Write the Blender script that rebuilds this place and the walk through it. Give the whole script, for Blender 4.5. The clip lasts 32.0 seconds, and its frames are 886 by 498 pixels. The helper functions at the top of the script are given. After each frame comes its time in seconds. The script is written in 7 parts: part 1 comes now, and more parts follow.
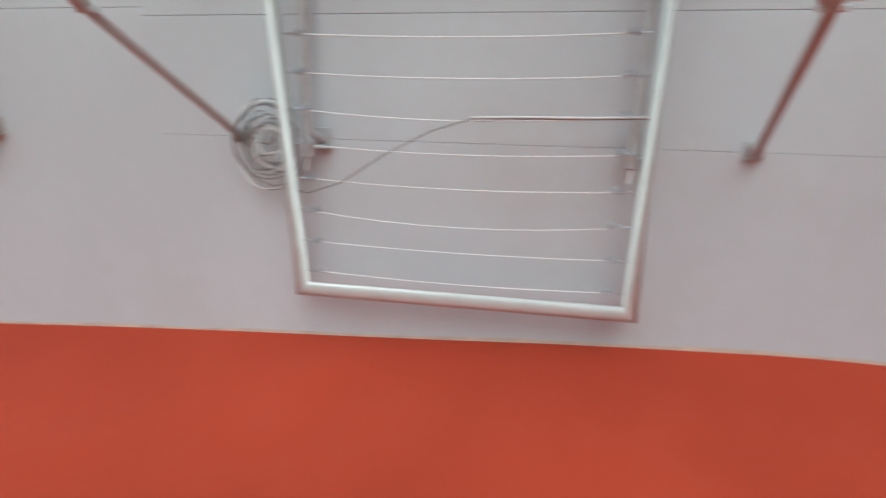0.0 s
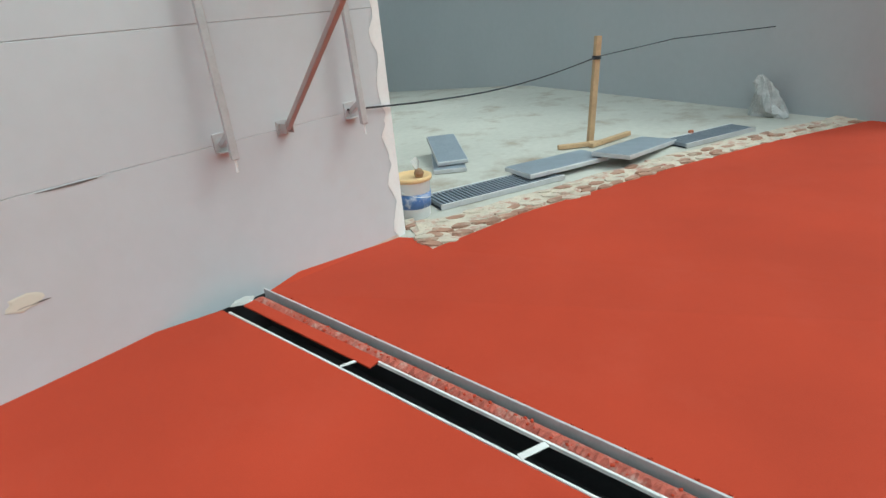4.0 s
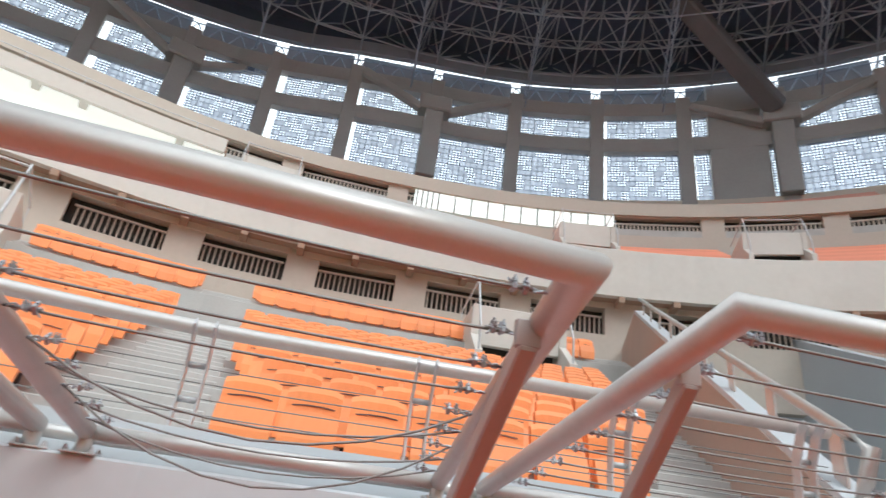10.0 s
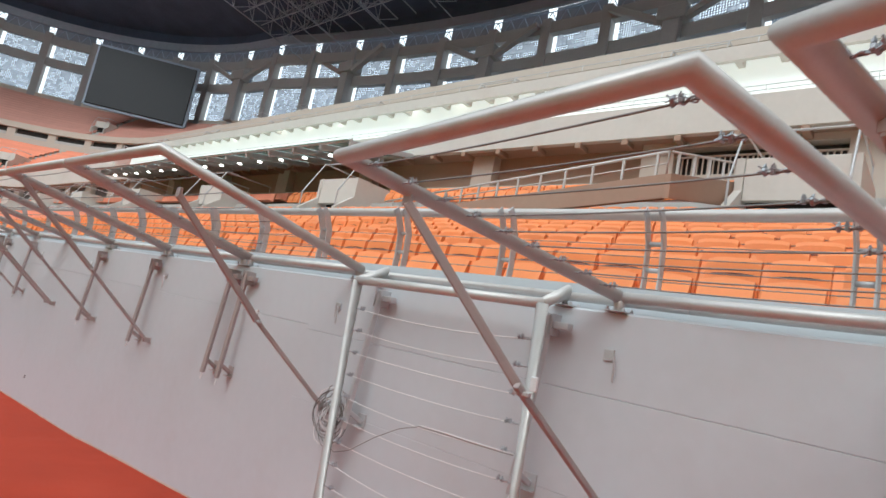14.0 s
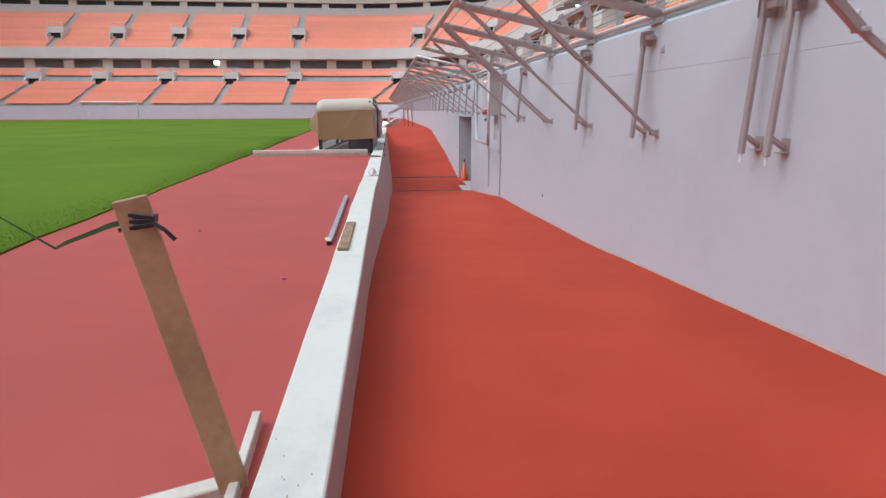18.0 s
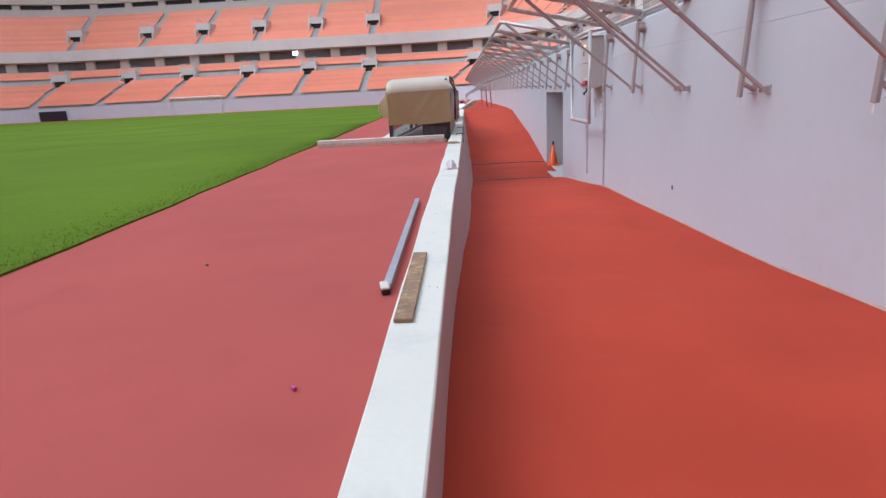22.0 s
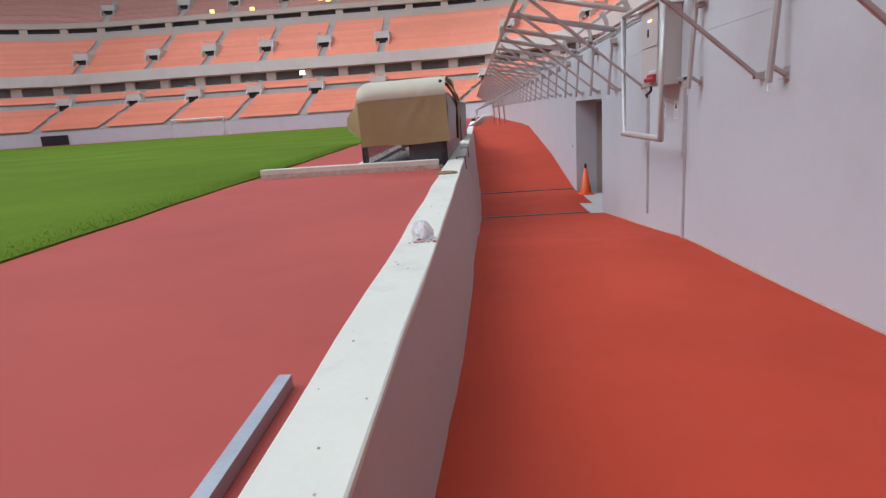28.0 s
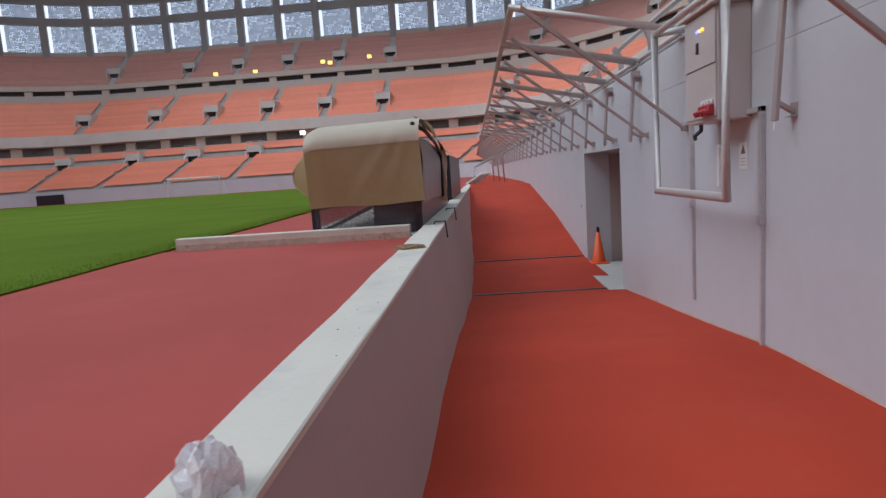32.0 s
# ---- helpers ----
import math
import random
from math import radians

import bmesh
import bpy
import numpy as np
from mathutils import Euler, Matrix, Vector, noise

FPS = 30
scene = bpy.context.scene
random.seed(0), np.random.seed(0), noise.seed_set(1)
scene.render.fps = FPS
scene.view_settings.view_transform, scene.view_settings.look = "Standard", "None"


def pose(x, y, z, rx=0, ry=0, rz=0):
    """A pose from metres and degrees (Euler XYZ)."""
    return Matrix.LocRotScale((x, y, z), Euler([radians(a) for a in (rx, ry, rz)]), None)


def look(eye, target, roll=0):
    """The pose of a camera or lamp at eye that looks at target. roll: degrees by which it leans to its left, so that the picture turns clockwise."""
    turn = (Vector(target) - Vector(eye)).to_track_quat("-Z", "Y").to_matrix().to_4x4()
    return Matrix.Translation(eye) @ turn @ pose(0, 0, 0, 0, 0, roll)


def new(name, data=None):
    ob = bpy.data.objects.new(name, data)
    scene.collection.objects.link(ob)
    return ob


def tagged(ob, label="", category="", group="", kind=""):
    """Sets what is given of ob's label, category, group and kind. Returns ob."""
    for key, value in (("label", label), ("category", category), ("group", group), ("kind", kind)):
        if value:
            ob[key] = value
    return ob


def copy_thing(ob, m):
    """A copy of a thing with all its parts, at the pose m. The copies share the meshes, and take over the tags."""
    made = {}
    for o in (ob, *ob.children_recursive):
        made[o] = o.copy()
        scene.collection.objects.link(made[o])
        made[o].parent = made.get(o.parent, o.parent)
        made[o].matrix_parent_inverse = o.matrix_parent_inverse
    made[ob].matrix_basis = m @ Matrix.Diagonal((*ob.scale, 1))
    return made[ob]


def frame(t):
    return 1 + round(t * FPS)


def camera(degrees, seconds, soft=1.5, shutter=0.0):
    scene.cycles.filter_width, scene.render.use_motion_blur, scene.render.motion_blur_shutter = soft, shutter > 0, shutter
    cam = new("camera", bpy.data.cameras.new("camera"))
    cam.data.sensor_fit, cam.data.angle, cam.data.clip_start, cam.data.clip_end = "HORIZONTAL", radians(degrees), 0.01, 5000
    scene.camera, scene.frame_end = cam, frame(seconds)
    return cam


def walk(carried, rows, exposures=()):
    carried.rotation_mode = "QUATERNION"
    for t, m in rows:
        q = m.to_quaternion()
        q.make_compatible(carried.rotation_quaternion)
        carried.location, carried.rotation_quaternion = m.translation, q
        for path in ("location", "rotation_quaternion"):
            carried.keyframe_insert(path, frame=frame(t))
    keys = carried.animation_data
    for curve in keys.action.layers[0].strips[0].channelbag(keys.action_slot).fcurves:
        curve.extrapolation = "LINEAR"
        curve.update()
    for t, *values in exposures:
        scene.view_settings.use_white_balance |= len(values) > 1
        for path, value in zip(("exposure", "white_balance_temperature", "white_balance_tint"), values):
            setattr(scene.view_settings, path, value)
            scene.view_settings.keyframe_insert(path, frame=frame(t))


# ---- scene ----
cam = camera(74.1, 32.0, soft=1.4, shutter=0.3)
PATH = [
    (0, (-0.140, 0.278, 1.551), (1.704, 0.647, 0.869), -0.1),
    (0.4, (-0.218, -0.124, 1.556), (1.627, -0.418, 0.840), -0.1),
    (0.8, (-0.320, -0.490, 1.562), (1.311, -1.377, 0.819), 2.5),
    (1, (-0.359, -0.647, 1.568), (1.095, -1.788, 0.803), 4.2),
    (1.5, (-0.428, -0.988, 1.580), (0.527, -2.549, 0.772), 4.9),
    (2, (-0.514, -1.343, 1.581), (0.254, -2.991, 0.749), 3.9),
    (2.5, (-0.605, -1.710, 1.584), (-0.004, -3.437, 0.774), 0.6),
    (4.5, (-0.666, -2.752, 1.675), (-0.034, -4.499, 0.934), -8.4),
    (5, (-0.638, -2.881, 1.701), (0.341, -4.520, 1.108), -9.9),
    (5.5, (-0.605, -2.908, 1.723), (0.644, -4.376, 1.186), -9.6),
    (6, (-0.565, -2.882, 1.758), (0.768, -4.302, 1.305), -8.6),
    (6.5, (-0.551, -2.866, 1.819), (0.745, -4.353, 1.491), -4.3),
    (7, (-0.589, -2.829, 1.918), (0.508, -4.501, 1.946), -1.5),
    (7.5, (-0.598, -2.778, 2.018), (0.400, -4.477, 2.361), -1.0),
    (8, (-0.590, -2.732, 2.062), (0.416, -4.375, 2.599), -1.1),
    (8.5, (-0.621, -2.589, 2.070), (0.457, -4.118, 2.776), -0.2),
    (9, (-0.583, -2.497, 2.097), (0.622, -3.852, 2.941), 2.1),
    (9.5, (-0.525, -2.421, 2.103), (0.841, -3.600, 2.967), 4.9),
    (10, (-0.488, -2.336, 2.091), (1.055, -3.277, 2.947), 7.6),
    (10.5, (-0.473, -2.267, 2.069), (1.203, -2.974, 2.901), 9.7),
    (11, (-0.465, -2.211, 2.051), (1.294, -2.724, 2.853), 10.2),
    (11.5, (-0.453, -2.154, 2.035), (1.374, -2.413, 2.806), 11.0),
    (12, (-0.453, -2.116, 1.997), (1.407, -2.020, 2.727), 11.8),
    (12.5, (-0.464, -2.132, 1.955), (1.342, -1.562, 2.597), 13.0),
    (13, (-0.539, -2.173, 1.914), (1.123, -1.192, 2.437), 12.8),
    (13.5, (-0.608, -2.192, 1.878), (0.923, -0.975, 2.297), 12.0),
    (15.5, (-0.424, -1.784, 1.510), (0.844, -0.242, 1.388), 7.9),
    (16, (-0.300, -1.669, 1.374), (0.708, 0.031, 1.068), 5.8),
    (16.5, (-0.202, -1.501, 1.311), (0.461, 0.325, 0.835), 4.8),
    (17, (-0.185, -1.171, 1.301), (0.310, 0.710, 0.835), 1.9),
    (17.5, (-0.137, -0.831, 1.288), (0.235, 1.074, 0.807), 0.2),
    (18, (-0.043, -0.416, 1.302), (0.154, 1.520, 0.839), -0.2),
    (18.5, (-0.022, 0.000, 1.260), (0.156, 1.933, 0.780), -0.9),
    (19, (-0.025, 0.412, 1.230), (0.145, 2.344, 0.741), -1.3),
    (19.5, (-0.039, 0.871, 1.223), (0.045, 2.812, 0.747), -1.6),
    (20, (-0.141, 1.262, 1.237), (-0.102, 3.203, 0.755), -2.2),
    (20.5, (-0.248, 1.547, 1.287), (-0.211, 3.483, 0.787), -2.9),
    (21, (-0.205, 1.675, 1.213), (-0.187, 3.616, 0.731), -2.6),
    (21.5, (-0.157, 1.729, 1.193), (-0.180, 3.665, 0.692), -2.6),
    (22, (-0.094, 1.886, 1.189), (-0.165, 3.818, 0.677), -3.0),
    (22.5, (-0.019, 2.228, 1.177), (-0.084, 4.159, 0.659), -3.4),
    (23, (0.084, 2.654, 1.164), (0.006, 4.593, 0.678), -3.2),
    (23.5, (0.121, 3.009, 1.127), (0.039, 4.945, 0.633), -3.2),
    (24, (0.165, 3.387, 1.130), (0.096, 5.327, 0.648), -3.5),
    (24.5, (0.226, 3.796, 1.116), (0.129, 5.741, 0.659), -3.4),
    (25, (0.195, 4.159, 1.069), (0.110, 6.105, 0.617), -3.5),
    (25.5, (0.171, 4.518, 1.035), (0.100, 6.463, 0.575), -3.9),
    (26, (0.150, 4.939, 1.033), (0.037, 6.883, 0.576), -3.6),
    (26.5, (0.085, 5.321, 1.018), (-0.031, 7.268, 0.577), -3.9),
    (28.5, (0.233, 6.832, 0.948), (0.111, 8.777, 0.496), -3.8),
    (29, (0.318, 7.167, 0.925), (0.175, 9.110, 0.473), -3.8),
    (29.5, (0.310, 7.477, 0.885), (0.186, 9.421, 0.431), -4.1),
    (30, (0.318, 7.806, 0.864), (0.229, 9.753, 0.415), -4.1),
    (30.5, (0.363, 8.166, 0.845), (0.221, 10.118, 0.432), -4.2),
    (31, (0.329, 8.499, 0.863), (0.219, 10.466, 0.521), -4.2),
    (31.5, (0.342, 8.791, 0.893), (0.254, 10.769, 0.611), -4.3),
    (32, (0.420, 9.176, 0.830), (0.303, 11.157, 0.574), -3.9),
]
walk(cam, [(t, look(eye, target, roll)) for t, eye, target, roll in PATH],
     exposures=[(0, 0.10, 5900, -6), (1, 0.32, 6000, -10), (2, 0.32, 6030, -8), (5, 0.40, 5900, -11), (7, 0.24, 6000, 0), (9, 0.36, 6100, 4), (12, 0.20, 6250, 3), (13, 0.0, 6200, 2), (16, 0.08, 5900, 2),
                (19, 0.18, 5650, 11), (22, 0.16, 5600, 12), (26, 0.12, 5780, 10), (29, -0.06, 5850, 9), (30, 0.02, 5900, 8), (31, -0.10, 5850, 10), (31.5, -0.50, 5850, 11), (32, -0.50, 5800, 11)])

# ---- light: an overcast sky over an assumed, unseen roof opening and behind the facade ----
world = bpy.data.worlds.new("sky")
scene.world = world
world.use_nodes = True
wn, wl = world.node_tree.nodes, world.node_tree.links
wn.clear()
sky = wn.new("ShaderNodeTexSky")
sky.sky_type, sky.sun_disc = "NISHITA", False
sky.sun_elevation, sky.sun_rotation = radians(47), radians(251)
cloud = wn.new("ShaderNodeMixRGB")
cloud.inputs[0].default_value = 0.86
cloud.inputs[2].default_value = (10.5, 10.8, 11.2, 1)
background = wn.new("ShaderNodeBackground")
background.inputs[1].default_value = 0.15
out = wn.new("ShaderNodeOutputWorld")
wl.new(sky.outputs[0], cloud.inputs[1])
wl.new(cloud.outputs[0], background.inputs[0])
wl.new(background.outputs[0], out.inputs[0])
sun_data = bpy.data.lights.new("sun", "SUN")
sun_data.energy, sun_data.angle, sun_data.color = 1.5, radians(40), (1, 0.98, 0.95)
sun = new("sun", sun_data)
sun.matrix_world = look((-92, -22, 108), (0, 10, 0))


# ---- materials ----
def mat(name, color, rough=0.6, metal=0.0, var=0.08, scale=3.0, fine=60.0, bump=0.05, stain=None, stain_amt=0.0, stain_scale=0.6, island=0.0, gloss=0.5):
    """Paint-like surface: coarse and fine variation of the base colour, stains of another colour, fine relief."""
    m = bpy.data.materials.new(name)
    m.use_nodes = True
    n, l = m.node_tree.nodes, m.node_tree.links
    b = n["Principled BSDF"]
    b.inputs["Roughness"].default_value, b.inputs["Metallic"].default_value = rough, metal
    b.inputs["Specular IOR Level"].default_value = gloss
    geo = n.new("ShaderNodeNewGeometry")
    big, small = n.new("ShaderNodeTexNoise"), n.new("ShaderNodeTexNoise")
    big.inputs["Scale"].default_value, small.inputs["Scale"].default_value = scale, fine
    big.inputs["Detail"].default_value, small.inputs["Detail"].default_value = 5, 3
    for t in (big, small):
        l.new(geo.outputs["Position"], t.inputs["Vector"])
    add = n.new("ShaderNodeMath")
    add.operation = "ADD"
    l.new(big.outputs["Fac"], add.inputs[0])
    half = n.new("ShaderNodeMath")
    half.operation = "MULTIPLY"
    half.inputs[1].default_value = 0.6
    l.new(small.outputs["Fac"], half.inputs[0])
    l.new(half.outputs[0], add.inputs[1])
    ramp = n.new("ShaderNodeMapRange")
    ramp.inputs[1].default_value, ramp.inputs[2].default_value = 0.45, 1.15
    ramp.inputs[3].default_value, ramp.inputs[4].default_value = 1 - var, 1 + var
    l.new(add.outputs[0], ramp.inputs[0])
    value = ramp.outputs[0]
    if island:
        one = n.new("ShaderNodeMapRange")
        one.inputs[3].default_value, one.inputs[4].default_value = 1 - island, 1 + island
        l.new(geo.outputs["Random Per Island"], one.inputs[0])
        info = n.new("ShaderNodeObjectInfo")
        two = n.new("ShaderNodeMapRange")
        two.inputs[3].default_value, two.inputs[4].default_value = 1 - island, 1 + island
        l.new(info.outputs["Random"], two.inputs[0])
        both = n.new("ShaderNodeMath")
        both.operation = "MULTIPLY"
        l.new(one.outputs[0], both.inputs[0])
        l.new(two.outputs[0], both.inputs[1])
        more = n.new("ShaderNodeMath")
        more.operation = "MULTIPLY"
        l.new(both.outputs[0], more.inputs[0])
        l.new(value, more.inputs[1])
        value = more.outputs[0]
    mul = n.new("ShaderNodeVectorMath")
    mul.operation = "SCALE"
    mul.inputs[0].default_value = color
    l.new(value, mul.inputs["Scale"])
    last = mul.outputs[0]
    if stain:
        st = n.new("ShaderNodeTexNoise")
        st.inputs["Scale"].default_value, st.inputs["Detail"].default_value = stain_scale, 8
        st.inputs["Roughness"].default_value = 0.65
        l.new(geo.outputs["Position"], st.inputs["Vector"])
        mask = n.new("ShaderNodeMapRange")
        mask.inputs[1].default_value, mask.inputs[2].default_value = 0.52, 0.72
        mask.inputs[4].default_value = stain_amt
        l.new(st.outputs["Fac"], mask.inputs[0])
        mix = n.new("ShaderNodeMixRGB")
        l.new(mask.outputs[0], mix.inputs[0])
        l.new(last, mix.inputs[1])
        mix.inputs[2].default_value = (*stain, 1)
        last = mix.outputs[0]
    l.new(last, b.inputs["Base Color"])
    if bump:
        bm_ = n.new("ShaderNodeBump")
        bm_.inputs["Strength"].default_value, bm_.inputs["Distance"].default_value = bump, 0.01
        l.new(add.outputs[0], bm_.inputs["Height"])
        l.new(bm_.outputs[0], b.inputs["Normal"])
    return m


WALL = mat("wall_paint", (0.585, 0.615, 0.645), 0.55, var=0.035, scale=0.7, fine=9, bump=0.02, stain=(0.52, 0.50, 0.49), stain_amt=0.35)
# plaster darkened: the shade on the low wall's walkway face is in this colour
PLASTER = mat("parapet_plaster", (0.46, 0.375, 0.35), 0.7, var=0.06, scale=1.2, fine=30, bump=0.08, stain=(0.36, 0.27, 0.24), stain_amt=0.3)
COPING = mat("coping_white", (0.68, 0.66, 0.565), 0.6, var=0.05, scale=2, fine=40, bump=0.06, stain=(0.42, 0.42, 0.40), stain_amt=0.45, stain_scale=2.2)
RUBBER = mat("red_rubber", (0.42, 0.047, 0.020), 0.85, var=0.15, scale=0.9, fine=260, bump=0.25, stain=(0.47, 0.066, 0.036), stain_amt=0.4, stain_scale=1.7, gloss=0.25)
TRACK = mat("faded_rubber", (0.41, 0.082, 0.066), 0.85, var=0.12, scale=0.6, fine=200, bump=0.2, stain=(0.35, 0.066, 0.054), stain_amt=0.45, stain_scale=1.5, gloss=0.25)
RAW = mat("raw_edge", (0.55, 0.47, 0.38), 0.9, var=0.25, scale=8, fine=60, bump=0.4, stain=(0.35, 0.06, 0.04), stain_amt=0.8, stain_scale=9)
CRUMB = mat("red_crumbs", (0.40, 0.10, 0.07), 0.9, var=0.3, scale=14, fine=90, bump=0.5, stain=(0.55, 0.46, 0.40), stain_amt=0.7, stain_scale=12)
PALE = mat("pale_strip", (0.72, 0.71, 0.70), 0.5, var=0.12, scale=8, fine=60, bump=0.05)
FILLER = mat("white_filler", (0.84, 0.84, 0.83), 0.7, var=0.05, scale=5, fine=40, bump=0.1)
RAKER = mat("dark_beam", (0.15, 0.155, 0.17), 0.7, var=0.1, scale=0.5, fine=5, bump=0.03)
GRASS = mat("grass", (0.105, 0.172, 0.012), 0.9, var=0.28, scale=0.25, fine=25, bump=0.5, stain=(0.135, 0.205, 0.018), stain_amt=0.6, stain_scale=0.08, gloss=0.06)
CONCRETE = mat("concrete", (0.50, 0.49, 0.47), 0.8, var=0.10, scale=0.9, fine=25, bump=0.12, stain=(0.30, 0.29, 0.27), stain_amt=0.4)
FLOORC = mat("tunnel_concrete", (0.50, 0.48, 0.43), 0.8, var=0.12, scale=0.7, fine=14, bump=0.15, stain=(0.30, 0.23, 0.17), stain_amt=0.85, stain_scale=1.5)
GREY = mat("grey_paint", (0.44, 0.46, 0.48), 0.6, var=0.04, scale=0.5, fine=10, bump=0.03)
BEIGE = mat("beige_facing", (0.56, 0.49, 0.42), 0.7, var=0.06, scale=0.3, fine=6, bump=0.04, stain=(0.45, 0.38, 0.31), stain_amt=0.3, stain_scale=0.3)
FASCIA = mat("parapet_cream", (0.66, 0.62, 0.57), 0.65, var=0.05, scale=0.3, fine=5, bump=0.03, stain=(0.5, 0.44, 0.38), stain_amt=0.3, stain_scale=0.4)
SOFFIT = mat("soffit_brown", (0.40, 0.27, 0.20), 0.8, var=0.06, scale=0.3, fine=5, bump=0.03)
CLAD = mat("cladding_grey", (0.24, 0.26, 0.29), 0.6, var=0.1, scale=0.5, fine=4, bump=0.03)
COLUMN = mat("column_concrete", (0.36, 0.355, 0.35), 0.8, var=0.08, scale=0.3, fine=4, bump=0.05)
# colour of sheets that stand for unlit depth behind openings
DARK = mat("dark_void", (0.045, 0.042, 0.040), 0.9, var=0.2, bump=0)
ROOF = mat("roof_lining", (0.062, 0.090, 0.150), 0.9, var=0.2, scale=0.3, fine=3, bump=0)
STEEL = mat("truss_steel", (0.33, 0.39, 0.48), 0.6, 0.2, var=0.1, scale=1, bump=0)
TUBE = mat("painted_tube", (0.62, 0.60, 0.58), 0.38, 0.25, var=0.05, scale=4, fine=120, bump=0.03, stain=(0.42, 0.36, 0.33), stain_amt=0.3, stain_scale=6)
GALV = mat("galvanised_steel", (0.56, 0.56, 0.57), 0.45, 0.35, var=0.12, scale=9, fine=70, bump=0.05)
# brown that stands for orange light bounced off the seats
STAIRSIDE = mat("bounce_brown", (0.46, 0.35, 0.29), 0.75, var=0.06, scale=0.8, fine=12, bump=0.05)
BARS = mat("zinc_tube", (0.40, 0.42, 0.45), 0.4, 0.5, var=0.15, scale=6, fine=70, bump=0.05)
WIRE = mat("wire_rope", (0.27, 0.26, 0.25), 0.5, 0.6, var=0.1, scale=30, bump=0)
SEAT = mat("orange_plastic", (0.92, 0.285, 0.085), 0.5, var=0.05, scale=2, fine=30, bump=0.02, island=0.09)
# paler than SEAT: the haze over distant rows is put into this colour
SEATFAR = mat("hazed_orange_plastic", (0.91, 0.345, 0.215), 0.55, var=0.06, scale=0.15, fine=1.2, bump=0, island=0.05)
# upper tier seats greyed further, with distance haze mixed into the base colour
SEATHAZE = mat("haze_mauve_plastic", (0.66, 0.335, 0.27), 0.6, var=0.06, scale=0.15, fine=1.2, bump=0, island=0.05)
# lighter backing colour for the same unlit depth in the far openings
DIM = mat("dim_shade_backing", (0.15, 0.135, 0.13), 0.9, var=0.3, scale=0.4, fine=3, bump=0)
# browner than painted_tube: shade on the braces' undersides is put into the colour
BRACE = mat("underlit_tube", (0.45, 0.39, 0.375), 0.42, 0.25, var=0.06, scale=4, fine=120, bump=0.03, stain=(0.34, 0.28, 0.26), stain_amt=0.35, stain_scale=6)
GLASS_G = mat("green_glass", (0.25, 0.42, 0.38), 0.1, var=0.05, bump=0)
TARP = mat("tan_tarpaulin", (0.34, 0.255, 0.125), 0.45, var=0.10, scale=1.6, fine=12, bump=0.5, stain=(0.42, 0.36, 0.25), stain_amt=0.4)
BLACK = mat("black_plastic", (0.02, 0.022, 0.028), 0.35, var=0.2, bump=0)
WOOD = mat("pine_timber", (0.48, 0.32, 0.18), 0.75, var=0.22, scale=3, fine=30, bump=0.2, stain=(0.25, 0.15, 0.08), stain_amt=0.5, stain_scale=5)
PALEWOOD = mat("whitewashed_timber", (0.66, 0.60, 0.52), 0.8, var=0.15, scale=4, fine=40, bump=0.2, stain=(0.45, 0.36, 0.27), stain_amt=0.5, stain_scale=6)
TARPTOP = mat("pale_tarpaulin", (0.50, 0.45, 0.34), 0.5, var=0.06, scale=1.6, fine=12, bump=0.3)
WOODD = mat("weathered_plank", (0.26, 0.16, 0.09), 0.75, var=0.35, scale=9, fine=40, bump=0.35, stain=(0.60, 0.42, 0.20), stain_amt=0.95, stain_scale=11)
CONE = mat("cone_orange", (0.85, 0.13, 0.03), 0.45, var=0.06, bump=0)
WHITE = mat("white_plastic", (0.80, 0.80, 0.80), 0.4, var=0.04, bump=0.02)
BLUE = mat("label_blue", (0.10, 0.20, 0.48), 0.45, var=0.15, scale=12, bump=0, stain=(0.75, 0.76, 0.80), stain_amt=1.0, stain_scale=16)
YELLOW = mat("yellow_liquid", (0.85, 0.62, 0.01), 0.2, var=0.04, bump=0)
LID = mat("cream_lid", (0.80, 0.55, 0.28), 0.45, var=0.1, scale=9, bump=0)
CABINET = mat("cabinet_grey", (0.55, 0.52, 0.50), 0.45, var=0.03, bump=0.01)
REDP = mat("red_socket", (0.40, 0.03, 0.04), 0.4, var=0.1, bump=0)
COVER = mat("channel_black", (0.03, 0.03, 0.032), 0.5, var=0.3, bump=0.1)
SCREEN = mat("display_black", (0.02, 0.021, 0.025), 0.4, var=0.1, bump=0)


def glow(name, color, strength):
    m = bpy.data.materials.new(name)
    m.use_nodes = True
    b = m.node_tree.nodes["Principled BSDF"]
    b.inputs["Base Color"].default_value = (*color, 1)
    b.inputs["Emission Color"].default_value = (*color, 1)
    b.inputs["Emission Strength"].default_value = strength
    return m


LAMP_Y = glow("sodium_lamp", (1.0, 0.66, 0.16), 2.2)
LAMP_W = glow("white_lamp", (1.0, 0.98, 0.9), 5)
# panes emit by themselves to imitate daylight coming through the glass
GLOW_PANE = glow("glowing_glazing", (0.95, 1.0, 0.96), 0.52)
LED_O = glow("led_orange", (1.0, 0.35, 0.05), 4)
LED_B = glow("led_blue", (0.15, 0.2, 1.0), 4)


